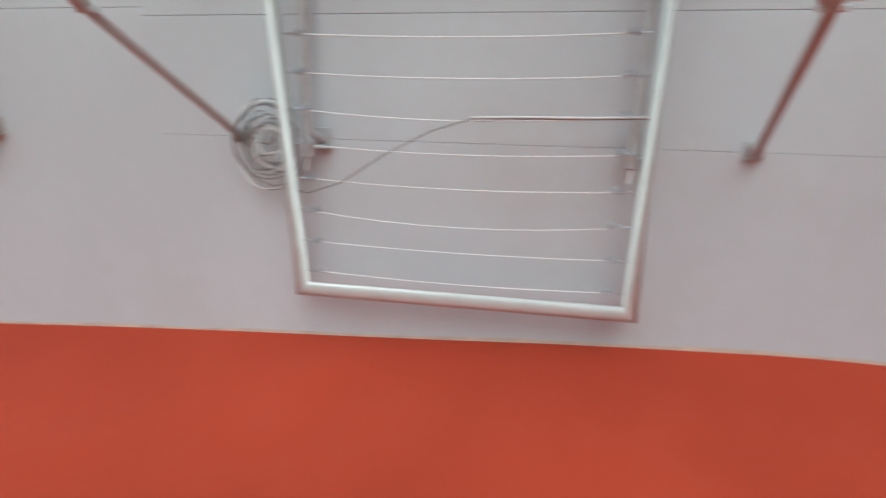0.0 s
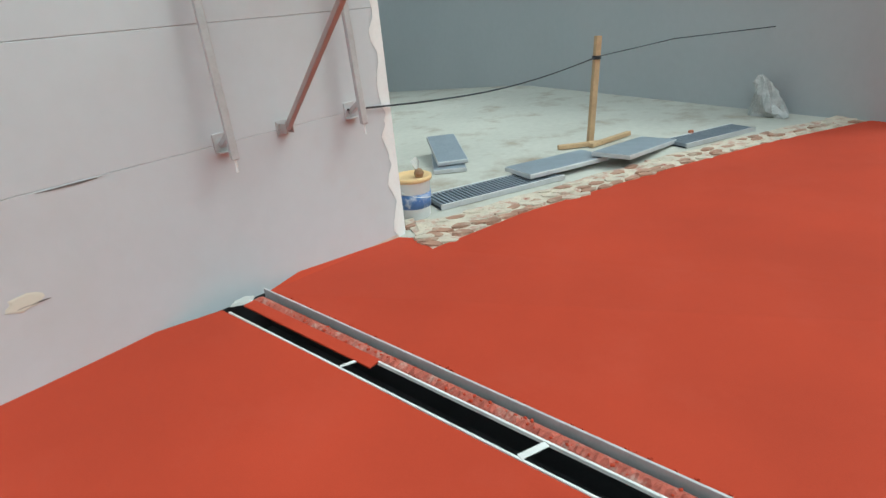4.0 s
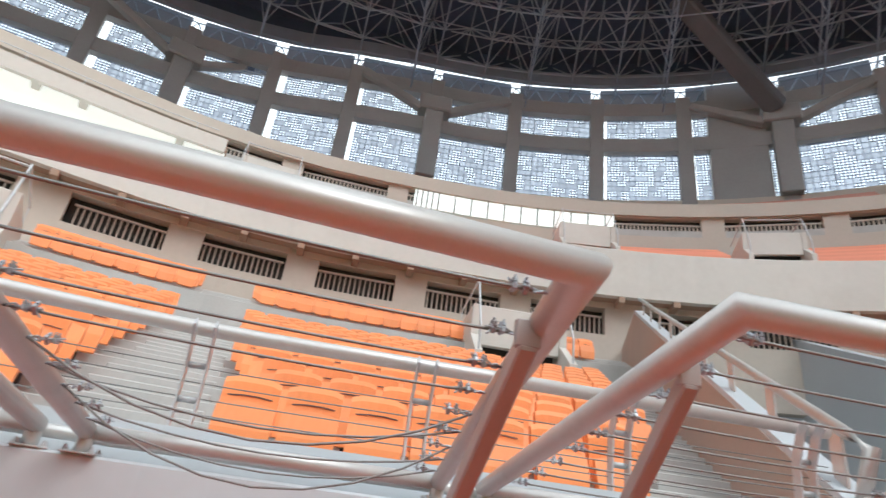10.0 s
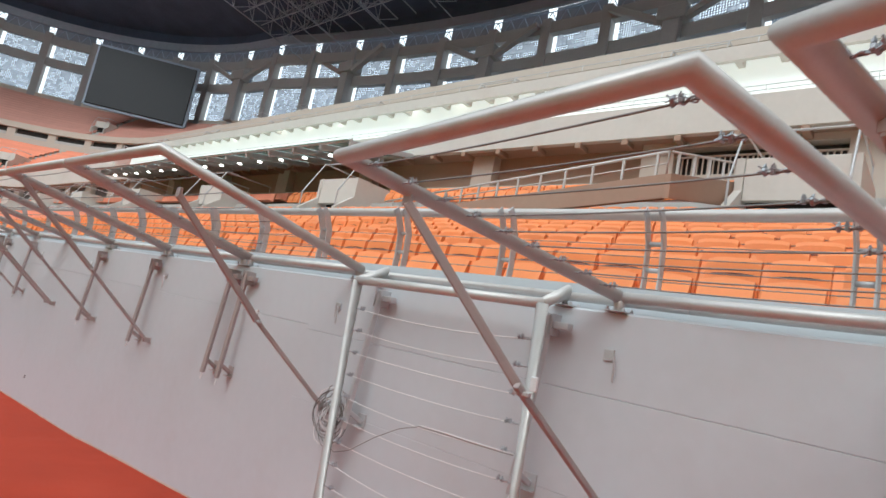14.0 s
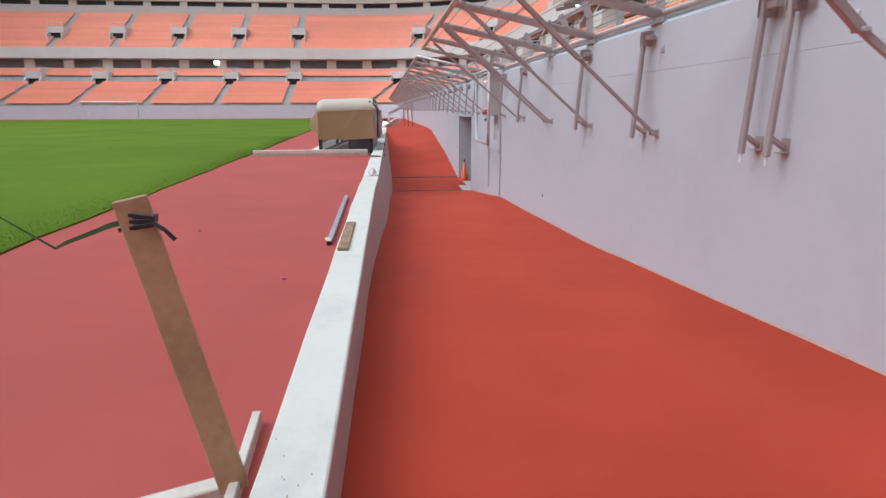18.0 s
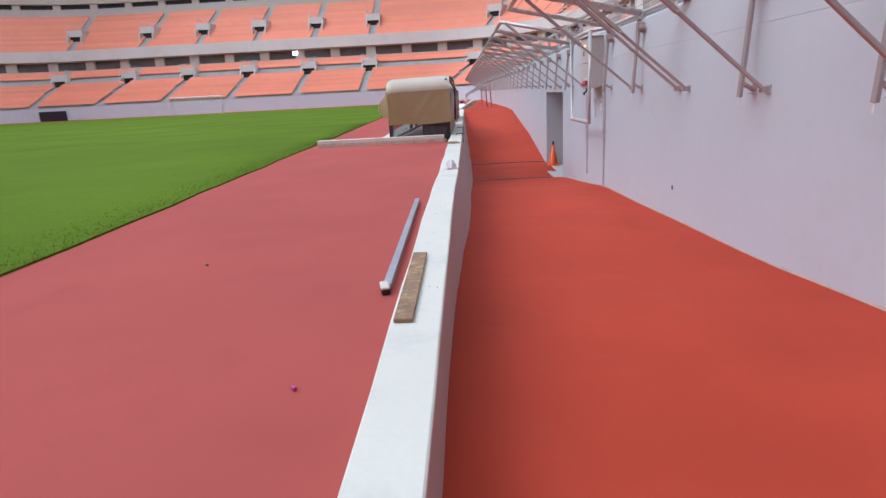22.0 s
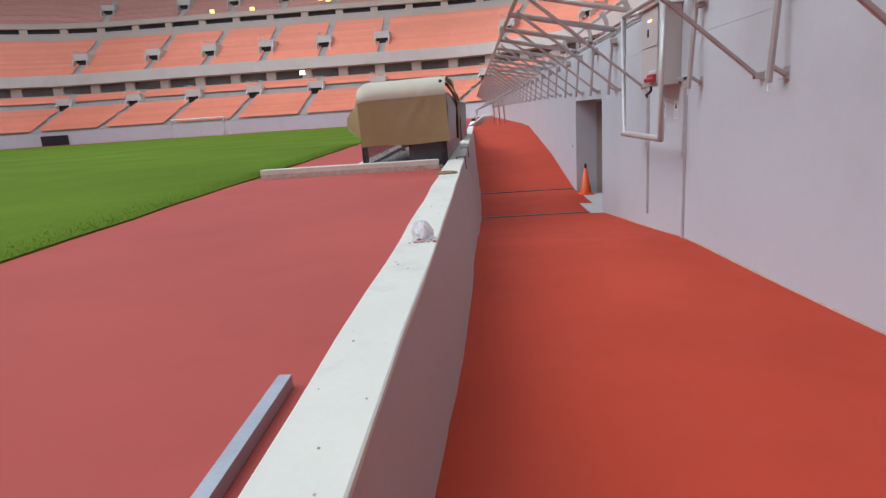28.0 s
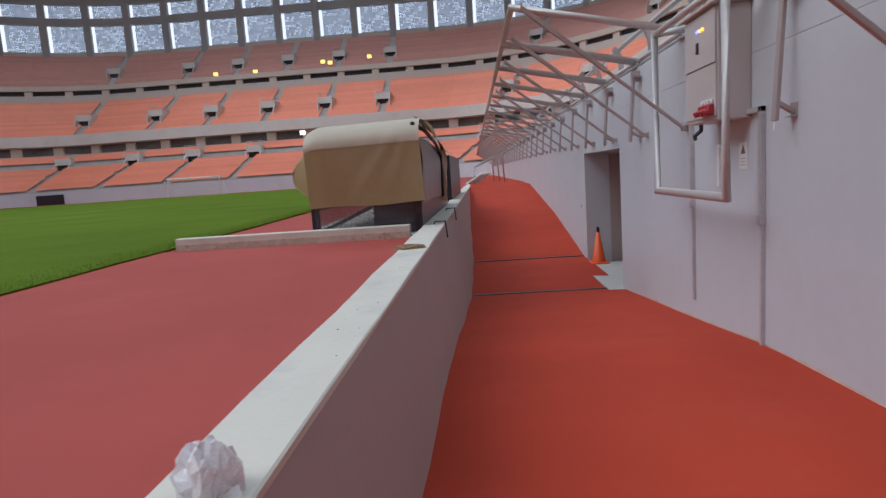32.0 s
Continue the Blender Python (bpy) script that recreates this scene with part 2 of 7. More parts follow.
def clear_plastic(name, color, see):
    m = bpy.data.materials.new(name)
    m.use_nodes = True
    n, l = m.node_tree.nodes, m.node_tree.links
    b = n["Principled BSDF"]
    b.inputs["Base Color"].default_value, b.inputs["Roughness"].default_value = (*color, 1), 0.15
    t, mx = n.new("ShaderNodeBsdfTransparent"), n.new("ShaderNodeMixShader")
    nz = n.new("ShaderNodeTexNoise")
    nz.inputs["Scale"].default_value = 30
    rg = n.new("ShaderNodeMapRange")
    rg.inputs[3].default_value, rg.inputs[4].default_value = see - 0.25, see + 0.25
    l.new(nz.outputs["Fac"], rg.inputs[0])
    l.new(rg.outputs[0], mx.inputs[0])
    l.new(b.outputs[0], mx.inputs[1])
    l.new(t.outputs[0], mx.inputs[2])
    l.new(mx.outputs[0], n["Material Output"].inputs[0])
    return m


BAGW = clear_plastic("thin_white_bag", (0.93, 0.92, 0.93), 0.2)
FILM = clear_plastic("clear_film", (0.85, 0.83, 0.82), 0.45)


def perforated(name):
    """Facade screen: fields of round openings in dark sheet, among fields of pale mesh with thin bars."""
    m = bpy.data.materials.new(name)
    m.use_nodes = True
    n, l = m.node_tree.nodes, m.node_tree.links
    b = n["Principled BSDF"]
    b.inputs["Base Color"].default_value, b.inputs["Roughness"].default_value = (0.14, 0.18, 0.30, 1), 0.6
    uv = n.new("ShaderNodeUVMap")

    def math_(op, a, c):
        q = n.new("ShaderNodeMath")
        q.operation = op
        for k, v in ((0, a), (1, c)):
            if isinstance(v, (int, float)):
                q.inputs[k].default_value = v
            else:
                l.new(v, q.inputs[k])
        return q.outputs[0]

    def bricks(w, h, gap, one, two, mortar):
        tex = n.new("ShaderNodeTexBrick")
        tex.inputs["Scale"].default_value = 1
        tex.inputs["Brick Width"].default_value, tex.inputs["Row Height"].default_value = w, h
        tex.inputs["Mortar Size"].default_value, tex.inputs["Mortar Smooth"].default_value = gap, 0.1
        for k, v in (("Color1", one), ("Color2", two), ("Mortar", mortar)):
            tex.inputs[k].default_value = (v, v, v, 1)
        l.new(uv.outputs[0], tex.inputs["Vector"])
        return tex

    sep = n.new("ShaderNodeSeparateXYZ")
    l.new(uv.outputs[0], sep.inputs[0])
    across_, up_ = [math_("SUBTRACT", math_("FRACT", math_("DIVIDE", sep.outputs[k], 0.30), 0), 0.5) for k in (0, 1)]
    away = math_("ADD", math_("MULTIPLY", across_, across_), math_("MULTIPLY", up_, up_))
    dots = math_("ADD", math_("MULTIPLY", math_("LESS_THAN", away, 0.125), 0.93), 0.05)
    cells = bricks(0.60, 0.60, 0.040, 0.42, 0.30, 0.08)
    cells.offset = 0.0
    field = bricks(0.90, 0.60, 0.0, 0.0, 1.0, 0.0)
    field.offset, field.offset_frequency, field.squash, field.squash_frequency = 0.33, 2, 0.67, 3
    seam = bricks(3.6, 2.4, 0.05, 1.0, 1.0, 0.15)
    pick = math_("GREATER_THAN", field.outputs["Color"], 0.52)
    see = math_("ADD", math_("MULTIPLY", pick, dots), math_("MULTIPLY", math_("SUBTRACT", 1.0, pick), cells.outputs["Color"]))
    see = math_("MULTIPLY", see, seam.outputs["Color"])
    t, mx = n.new("ShaderNodeBsdfTransparent"), n.new("ShaderNodeMixShader")
    t.inputs[0].default_value = (0.86, 0.92, 1.0, 1)
    l.new(see, mx.inputs[0])
    l.new(b.outputs[0], mx.inputs[1])
    l.new(t.outputs[0], mx.inputs[2])
    l.new(mx.outputs[0], n["Material Output"].inputs[0])
    return m


PERF = perforated("perforated_screen")


# ---- mesh helpers ----
class Mesh:
    """Collects vertices and faces of one mesh."""

    def __init__(self):
        self.v, self.f = [], []

    def add(self, verts, faces):
        k = len(self.v)
        self.v += [tuple(p) for p in verts]
        self.f += [tuple(k + i for i in f) for f in faces]
        return self

    def box(self, x0, y0, z0, x1, y1, z1, m=None):
        p = [Vector((x, y, z)) for z in (z0, z1) for y in (y0, y1) for x in (x0, x1)]
        if m is not None:
            p = [m @ q for q in p]
        return self.add(p, [(0, 2, 3, 1), (4, 5, 7, 6), (0, 1, 5, 4), (2, 6, 7, 3), (0, 4, 6, 2), (1, 3, 7, 5)])

    def cbox(self, x0, y0, z0, x1, y1, z1, c=0.01, m=None):
        """A box with chamfered edges."""
        lo, hi = (x0, y0, z0), (x1, y1, z1)
        verts, index = [], {}
        for ix in (0, 1):
            for iy in (0, 1):
                for iz in (0, 1):
                    for axis in range(3):
                        p = []
                        for k, i in enumerate((ix, iy, iz)):
                            edge = hi[k] if i else lo[k]
                            p.append(edge if k == axis else edge + (-c if i else c))
                        index[ix, iy, iz, axis] = len(verts)
                        verts.append(Vector(p))
        faces = []
        for axis in range(3):
            a, b = [k for k in range(3) if k != axis]
            for side in (0, 1):
                ring = []
                for i, j in ((0, 0), (1, 0), (1, 1), (0, 1)):
                    key = [0, 0, 0]
                    key[axis], key[a], key[b] = side, i, j
                    ring.append(index[(*key, axis)])
                flip = (side == 0) != (axis == 1)
                faces.append(tuple(ring[::-1]) if flip else tuple(ring))
            for i in (0, 1):
                for j in (0, 1):
                    k0, k1 = [0, 0, 0], [0, 0, 0]
                    k0[a], k0[b], k1[a], k1[b], k1[axis] = i, j, i, j, 1
                    faces.append((index[(*k0, a)], index[(*k1, a)], index[(*k1, b)], index[(*k0, b)]))
        for ix in (0, 1):
            for iy in (0, 1):
                for iz in (0, 1):
                    faces.append(tuple(index[ix, iy, iz, a] for a in range(3)))
        if m is not None:
            verts = [m @ q for q in verts]
        return self.add(verts, faces)

    def tube(self, points, r, n=8, caps=True):
        """A round bar along the points."""
        pts = [Vector(p) for p in points]
        rings = []
        for i, p in enumerate(pts):
            d = (pts[min(i + 1, len(pts) - 1)] - pts[max(i - 1, 0)]).normalized()
            side = d.cross(Vector((0, 0, 1)) if abs(d.z) < 0.9 else Vector((1, 0, 0))).normalized()
            up = side.cross(d)
            k = 1.0
            if 0 < i < len(pts) - 1:
                c = (pts[i] - pts[i - 1]).normalized().dot((pts[i + 1] - pts[i]).normalized())
                k = 1 / max(0.5, math.sqrt((1 + c) / 2))
                bend = ((pts[i + 1] - pts[i]).normalized() - (pts[i] - pts[i - 1]).normalized())
                bend = bend.normalized() if bend.length > 1e-6 else None
            else:
                bend = None
            ring = []
            for j in range(n):
                a = 2 * math.pi * j / n
                o = side * (r * math.cos(a)) + up * (r * math.sin(a))
                if bend is not None:
                    o = o + bend * (o.dot(bend) * (k - 1))
                ring.append(p + o)
            rings.append(ring)
        faces = []
        for i in range(len(rings) - 1):
            for j in range(n):
                a, b = i * n + j, i * n + (j + 1) % n
                faces.append((a, b, b + n, a + n))
        if caps:
            faces.append(tuple(range(n))[::-1])
            faces.append(tuple((len(rings) - 1) * n + j for j in range(n)))
        return self.add([p for ring in rings for p in ring], faces)

    def bar(self, a, b, w, h=None):
        """A square bar from a to b."""
        a, b = Vector(a), Vector(b)
        d = b - a
        m = Matrix.Translation(a) @ d.to_track_quat("Z", "Y").to_matrix().to_4x4()
        h = h or w
        return self.cbox(-w / 2, -h / 2, 0, w / 2, h / 2, d.length, min(w, h) * 0.12, m)

    def lathe(self, profile, n=16, m=None):
        """A turned body from (radius, height) pairs."""
        verts = [Vector((r * math.cos(2 * math.pi * j / n), r * math.sin(2 * math.pi * j / n), z)) for r, z in profile for j in range(n)]
        faces = [(i * n + j, i * n + (j + 1) % n, (i + 1) * n + (j + 1) % n, (i + 1) * n + j) for i in range(len(profile) - 1) for j in range(n)]
        faces += [tuple(range(n))[::-1], tuple((len(profile) - 1) * n + j for j in range(n))]
        if m is not None:
            verts = [m @ q for q in verts]
        return self.add(verts, faces)

    def data(self, name, material, smooth=False, uv=None):
        me = bpy.data.meshes.new(name)
        me.from_pydata(self.v, [], self.f)
        me.materials.append(material)
        if smooth:
            me.polygons.foreach_set("use_smooth", [True] * len(me.polygons))
        if uv:
            layer = me.uv_layers.new(name="UVMap")
            for loop in me.loops:
                layer.data[loop.index].uv = uv[loop.vertex_index]
        me.update()
        return me

    def thing(self, name, material, label="", category="", group="", kind="", smooth=False, at=None, uv=None):
        ob = new(name, self.data(name, material, smooth, uv))
        if at is not None:
            ob.matrix_basis = at
        return tagged(ob, label, category, group, kind)

    def part(self, name, material, parent, label="", smooth=False, at=None, uv=None, kind=""):
        ob = new(name, self.data(name, material, smooth, uv))
        ob.parent = parent
        if at is not None:
            ob.matrix_basis = at
        return tagged(ob, label, kind=kind)


def base(name, label, category, at=None, group="", kind=""):
    ob = new(name)
    ob.empty_display_size = 0.1
    if at is not None:
        ob.matrix_basis = at
    return tagged(ob, label, category, group, kind)


def shared(name, data, parent, at=None, label=""):
    ob = new(name, data)
    ob.parent = parent
    if at is not None:
        ob.matrix_basis = at
    return tagged(ob, label)


# ---- plan ----
# The inner line of the stands, from the start of the long side: u grows along the walk.
# Before it lies a bend, a short straight to the tunnel, and a wide bend to the near end.
WX, CY, R0 = 2.97, -0.93, 9.5
SIDE, END = 90.0, 62.0
ARC = R0 * math.pi / 2
BEND_R, BEND = 6.0, radians(24.3)
L1, L2 = BEND_R * BEND, 3.66
WIDE_R = 14.0
L3 = WIDE_R * (math.pi / 2 - BEND)
U_TUNNEL = -(L1 + L2)                      # where the wall ends at the tunnel
BACK = L1 + L2 + L3
TUNNEL = radians(45)                       # the way the tunnel runs


def _run():
    """Segments as (start u, length, x, y, heading, radius); a left bend has a radius."""
    back = [(L1, BEND_R), (L2, None), (L3, WIDE_R)]
    x, y, h, u, segs = WX, CY, math.pi / 2, 0.0, []
    for n, r in back:
        if r:
            cx, cy = x - r * math.sin(h), y + r * math.cos(h)
            h2 = h - n / r
            x, y = cx + r * math.sin(h2), cy - r * math.cos(h2)
        else:
            h2 = h
            x, y = x - n * math.cos(h), y - n * math.sin(h)
        h, u = h2, u - n
        segs.append((u, n, x, y, h, r))
    near_x, near_y = x, y
    x, y, h, u = WX, CY, math.pi / 2, 0.0
    left = WX - END - 2 * R0
    fore = [(SIDE, None), (ARC, R0), (END, None), (ARC, R0), (CY + SIDE - (near_y + R0), None), (ARC, R0), (near_x - left - R0, None)]
    for n, r in fore:
        segs.append((u, n, x, y, h, r))
        if r:
            cx, cy = x - r * math.sin(h), y + r * math.cos(h)
            h += n / r
            x, y = cx + r * math.sin(h), cy - r * math.cos(h)
        else:
            x, y = x + n * math.cos(h), y + n * math.sin(h)
        u += n
    return sorted(segs), u


SEGS, FORE = _run()
LOOP = FORE + BACK


def at(u, s=0.0):
    """A place on the line u along the inner wall and s metres behind it."""
    u = (u + BACK) % LOOP - BACK
    for u0, n, x, y, h, r in SEGS:
        if u < u0 + n or u0 + n >= FORE - 1e-9:
            d = u - u0
            if r:
                cx, cy, a = x - r * math.sin(h), y + r * math.cos(h), h + d / r
                return cx + (r + s) * math.sin(a), cy - (r + s) * math.cos(a)
            return x + d * math.cos(h) + s * math.sin(h), y + d * math.sin(h) - s * math.cos(h)


def u_of(x, y):
    """The station of the wall nearest to a place."""
    return min((k * 0.01 for k in range(-1200, 3000)), key=lambda u: (at(u)[0] - x) ** 2 + (at(u)[1] - y) ** 2)


def stretch(u, s):
    """How much longer the line is at s than at the inner wall."""
    a, b = at(u, s), at(u + 0.01, s)
    return math.hypot(a[0] - b[0], a[1] - b[1]) / 0.01


def swell(u):
    """How much further back the facade stands in the middle of the long side."""
    if u > SIDE + 5:
        return 0.0
    y = at(u, 47.5)[1]
    return 8.8 * max(0.0, 1 - ((y - 35) / 55) ** 2)


def paced(u0, u1, s, pitch, through_=None, shift=0.0):
    """Stations that lie a pitch apart along the line at s; one of them nearest to a given place."""
    n = int((u1 - u0) / 0.02)
    us = [u0 + (u1 - u0) * i / n for i in range(n + 1)]
    pts = [at(min(u, u1 - 1e-6), s(u) if callable(s) else s) for u in us]
    run = [0.0]
    for a, b in zip(pts, pts[1:]):
        run.append(run[-1] + math.hypot(a[0] - b[0], a[1] - b[1]))
    start = 0.0
    if through_:
        start = run[min(range(n + 1), key=lambda i: (pts[i][0] - through_[0]) ** 2 + (pts[i][1] - through_[1]) ** 2)] % pitch
    out, want = [], (start + shift) % pitch
    for u, d in zip(us, run):
        if d >= want:
            out.append(u)
            want += pitch
    return out


def station(x, y, s, u0=-40.0, u1=30.0):
    """The station at which the line at s passes nearest to a place."""
    u0 = max(u0, -BACK)
    return min((u0 + (u1 - u0) * k / 4000 for k in range(4000)), key=lambda u: (at(u, s)[0] - x) ** 2 + (at(u, s)[1] - y) ** 2)


def marks(u0, u1, straight=6.0, bend=0.8):
    """Stations from u0 to u1, close together in the bends."""
    out, cuts = [], []
    for k in (-1, 0, 1):
        cuts += [(q[0] + k * LOOP, q[1], q[5]) for q in SEGS]
    for a, n, r in sorted(cuts, key=lambda q: q[0]):
        lo, hi = max(a, u0), min(a + n, u1)
        if hi - lo > 1e-6:
            c = max(1, math.ceil((hi - lo) / (bend if r else straight)))
            out += [lo + (hi - lo) * i / c for i in range(c)]
    return out + [u1]


def sweep(mesh, profile, u0, u1, closed=True, straight=6.0, bend=0.8, caps=True):
    """The profile of (s, z) pairs drawn along the line; a third number makes it follow the facade's swell."""
    us, n = marks(u0, u1, straight, bend), len(profile)
    verts = [(*at(u, q[0] + (q[2] * swell(u) if len(q) > 2 else 0)), q[1]) for u in us for q in profile]
    faces = []
    for i in range(len(us) - 1):
        for j in range(n if closed else n - 1):
            k = (j + 1) % n
            faces.append((i * n + j, i * n + k, (i + 1) * n + k, (i + 1) * n + j))
    if closed and caps:
        faces.append(tuple(range(n))[::-1])
        faces.append(tuple((len(us) - 1) * n + j for j in range(n)))
    return mesh.add(verts, faces)


def facing(u, s=0.0, z=0.0):
    """A pose at the wall: x towards the field, y along the wall, z up."""
    x, y = at(u, s)
    a, b = at(u - 0.01, s), at(u + 0.01, s)
    return pose(x, y, z, 0, 0, math.degrees(math.atan2(b[1] - a[1], b[0] - a[0])) + 90)


def floor_z(y):
    """Height of the sunken corridor floor."""
    knots = [(-12, -0.03), (-5, -0.04), (-1.5, -0.07), (0.2, -0.14), (2, -0.25), (5.5, -0.48), (7.5, -0.63), (11, -0.78), (14.5, -0.91), (17, -1.17), (19.7, -1.42), (23.3, -1.36), (28, -0.70), (36, 0.08), (40, 0.14), (140, 0.14)]
    for (a, za), (b, zb) in zip(knots, knots[1:]):
        if y <= b:
            return za + (zb - za) * (y - a) / (b - a)
    return knots[-1][1]


WALL_TOP = 2.2
FOOT_Z = 1.015                             # height of the brace plates on the wall
LOW_TOP = 0.13


def low_s(y):
    """How far in front of the wall the low wall's near face stands."""
    return float(np.interp(y, (0, 6, 8.5, 9.5, 12, 16, 30, 80), (-3.237, -3.173, -3.145, -3.112, -3.070, -3.010, -2.820, -2.130)))


# ---- the ground ----
g = Mesh()
g.box(-170, -100, -4.2, 120, 230, -4.0)
g.thing("ground", CONCRETE, "bare concrete ground under the stadium", "ground", kind="structure")

lawn = Mesh()
edge = [(-3.45 - 0.03 * max(0, y), y) for y in np.arange(-6, 90, 1.0)]
row = [(x + 0.03 * math.sin(y * 7.1) * math.sin(y * 2.3), y) for x, y in edge]
lawn.add([(x, y, 0.02) for x, y in row] + [(-70.5, y, 0.02) for x, y in row] + [(x, y, -0.1) for x, y in row],
         [(i, i + 1, len(row) + i + 1, len(row) + i) for i in range(len(row) - 1)] + [(i, i + 2 * len(row), i + 1 + 2 * len(row), i + 1) for i in range(len(row) - 1)])
lawn.thing("lawn", GRASS, "mown green football pitch grass", "lawn", kind="structure")

# grass blades along the near edge of the pitch
blades = Mesh()
rng = np.random.default_rng(4)
for k in range(12000):
    y = rng.uniform(2, 30)
    x = -3.45 - 0.03 * y - abs(rng.normal(0, 0.35)) + 0.03
    h, a, lean = rng.uniform(0.008, 0.028), rng.uniform(0, 6.3), rng.uniform(-0.03, 0.03)
    dx, dy = 0.004 * math.cos(a), 0.004 * math.sin(a)
    blades.add([(x - dx, y - dy, 0.015), (x + dx, y + dy, 0.015), (x + lean, y + lean * 0.5, 0.02 + h)], [(0, 1, 2)])
blades.thing("grass_blades", GRASS, "short grass blades at the pitch edge", "grass", kind="stuff")

track = Mesh()
ys = [-3.4, -2.4] + list(np.arange(-1, 17.0, 1.0)) + [17.05]
for i, y in enumerate(ys):
    u = y - CY
    xl = -3.6 - 0.03 * max(0, y)
    xr = WX + low_s(y) - 0.1 if y > CY else {-1.0: -0.40, -2.4: -0.80, -3.4: -1.22}.get(round(y, 1), -0.4)
    track.v += [(xl, y, 0.0), (xr, y, 0.0)]
track.f = [(2 * i, 2 * i + 1, 2 * i + 3, 2 * i + 2) for i in range(len(ys) - 1)]
track.add([(-90, -14, -0.006), (-7.9, -14, -0.006), (-7.9, -3.4, -0.006), (-90, -3.4, -0.006)], [(0, 1, 2, 3)])
track.thing("track", TRACK, "faded red rubber running track beside the pitch", "running track", kind="structure")

far = Mesh()
far.add([(-80, 88, -0.012), (4, 88, -0.012), (4, 101, -0.012), (-80, 101, -0.012)], [(0, 1, 2, 3)])
far.add([(-80, -14, -0.02), (-69, -14, -0.02), (-69, 101, -0.02), (-80, 101, -0.02)], [(0, 1, 2, 3)])
far.add([(-7, 17.2, -0.012), (-0.3, 17.2, -0.012), (0.3, 88, -0.016), (-7, 88, -0.016)], [(0, 1, 2, 3)])
far.thing("track_border", TRACK, "faded red rubber border round the pitch", "running track", kind="structure")

# the sunken corridor floor, between the low wall and the stand
SLIT_A, SLIT_B = (Vector((1.52, -5.13, 0)), Vector((-1.25, -3.90, 0))), (Vector((1.40, -5.45, 0)), Vector((-1.41, -4.12, 0)))


def rise(u):
    """The floor climbs a little along the wall towards the drain."""
    return 0.14 * max(0.0, min(1.0, (-1.0 - u) / 2.0))



def corridor(stations, skew=None):
    """Floor between the low wall and the stand; the first row may follow the drain."""
    m = Mesh()
    for k, u in enumerate(stations):
        y = CY + u if u >= 0 else at(u, -1.6)[1]
        z = floor_z(y)
        for j, s in enumerate((low_s(y) - 0.02, -2.4, -1.6, -0.8, 0.02)):
            x, yy = at(u, s)
            if skew and k == 0:
                p = skew[1].lerp(skew[0], j / 4)
                x, yy = p.x, p.y
            m.v.append((x, yy, z + rise(u) * (0, 0.3, 0.55, 0.8, 1.0)[j] + 0.004 * math.sin(3.1 * x + 1.7 * yy)))
    n = len(stations)
    m.f = [(5 * i + j, 5 * i + j + 1, 5 * i + j + 6, 5 * i + j + 5) for i in range(n - 1) for j in range(4)]
    m.f = [f[::-1] for f in m.f]
    k = len(m.v)
    m.v += [(x, y, z - 0.05) for x, y, z in m.v]
    m.f += [(5 * i + j, 5 * i + j + 1, k + 5 * i + j + 1, k + 5 * i + j) for i in (0, n - 1) for j in range(4)]
    return m


stops = [-4.75] + [-4.1 + 0.164 * i for i in range(25)] + [float(y) - CY for y in np.arange(CY + 0.01, 19.7, 0.6)] + [19.66 - CY]
corridor(stops, SLIT_A).thing("corridor_floor", RUBBER, "red rubber flooring of the sunken walkway", "rubber floor", kind="structure")
corridor([19.70 - CY + 0.6 * i for i in range(6)] + [23.26 - CY]).thing("corridor_floor", RUBBER, "red rubber landing strip at the foot of the ramp", "rubber floor", kind="structure")
corridor([23.30 - CY + 0.7 * i for i in range(94)]).thing("corridor_floor", RUBBER, "red rubber ramp rising beyond the doorway", "rubber floor", kind="structure")

# rubber beyond the drain, with a stepped edge at the tunnel mouth
apron = Mesh()
ring = [(SLIT_B[0].x + 0.02, SLIT_B[0].y), (1.32, -6.05), (0.93, -6.78), (0.60, -6.40), (0.03, -7.20), (-0.50, -7.75), (-1.24, -8.50), (-2.3, -9.45), (-3.6, -10.4), (-5.6, -11.0), (-8, -11.2), (-8, -5.9), (-5.0, -5.6), (-3.0, -5.0), (-1.9, -4.35), (SLIT_B[1].x, SLIT_B[1].y)]
apron.add([(x, y, (0.055, 0.05, -0.06)[i] if i < 3 else -0.03) for i, (x, y) in enumerate(ring)] + [(x, y, -0.12) for x, y in ring],
          [tuple(range(len(ring)))[::-1]] + [(i, (i + 1) % len(ring), len(ring) + (i + 1) % len(ring), len(ring) + i) for i in range(len(ring))])
apron.thing("apron_floor", RUBBER, "red rubber flooring at the tunnel mouth", "rubber floor", kind="structure")

turn_ = Mesh()
edge_ring = [(-8, -3.35), (-1.15, -3.3), (-1.27, -3.85), (-1.42, -4.14), (-1.95, -4.45), (-3.0, -5.1), (-5.0, -5.7), (-8, -6.0)]
turn_.add([(x, y, -0.034) for x, y in edge_ring] + [(x, y, -0.2) for x, y in edge_ring], [tuple(range(8))[::-1]] + [(i, (i + 1) % 8, 8 + (i + 1) % 8, 8 + i) for i in range(8)])
turn_.thing("apron_floor", RUBBER, "red rubber flooring round the low wall's end", "rubber floor", kind="structure")

# raw screed strip between the rubber and the tunnel floor
lip = Mesh()
inner = [(0.90, -6.80), (0.60, -6.40), (0.03, -7.20), (-0.50, -7.75), (-1.24, -8.50), (-2.3, -9.45), (-3.6, -10.4), (-5.6, -11.0)]
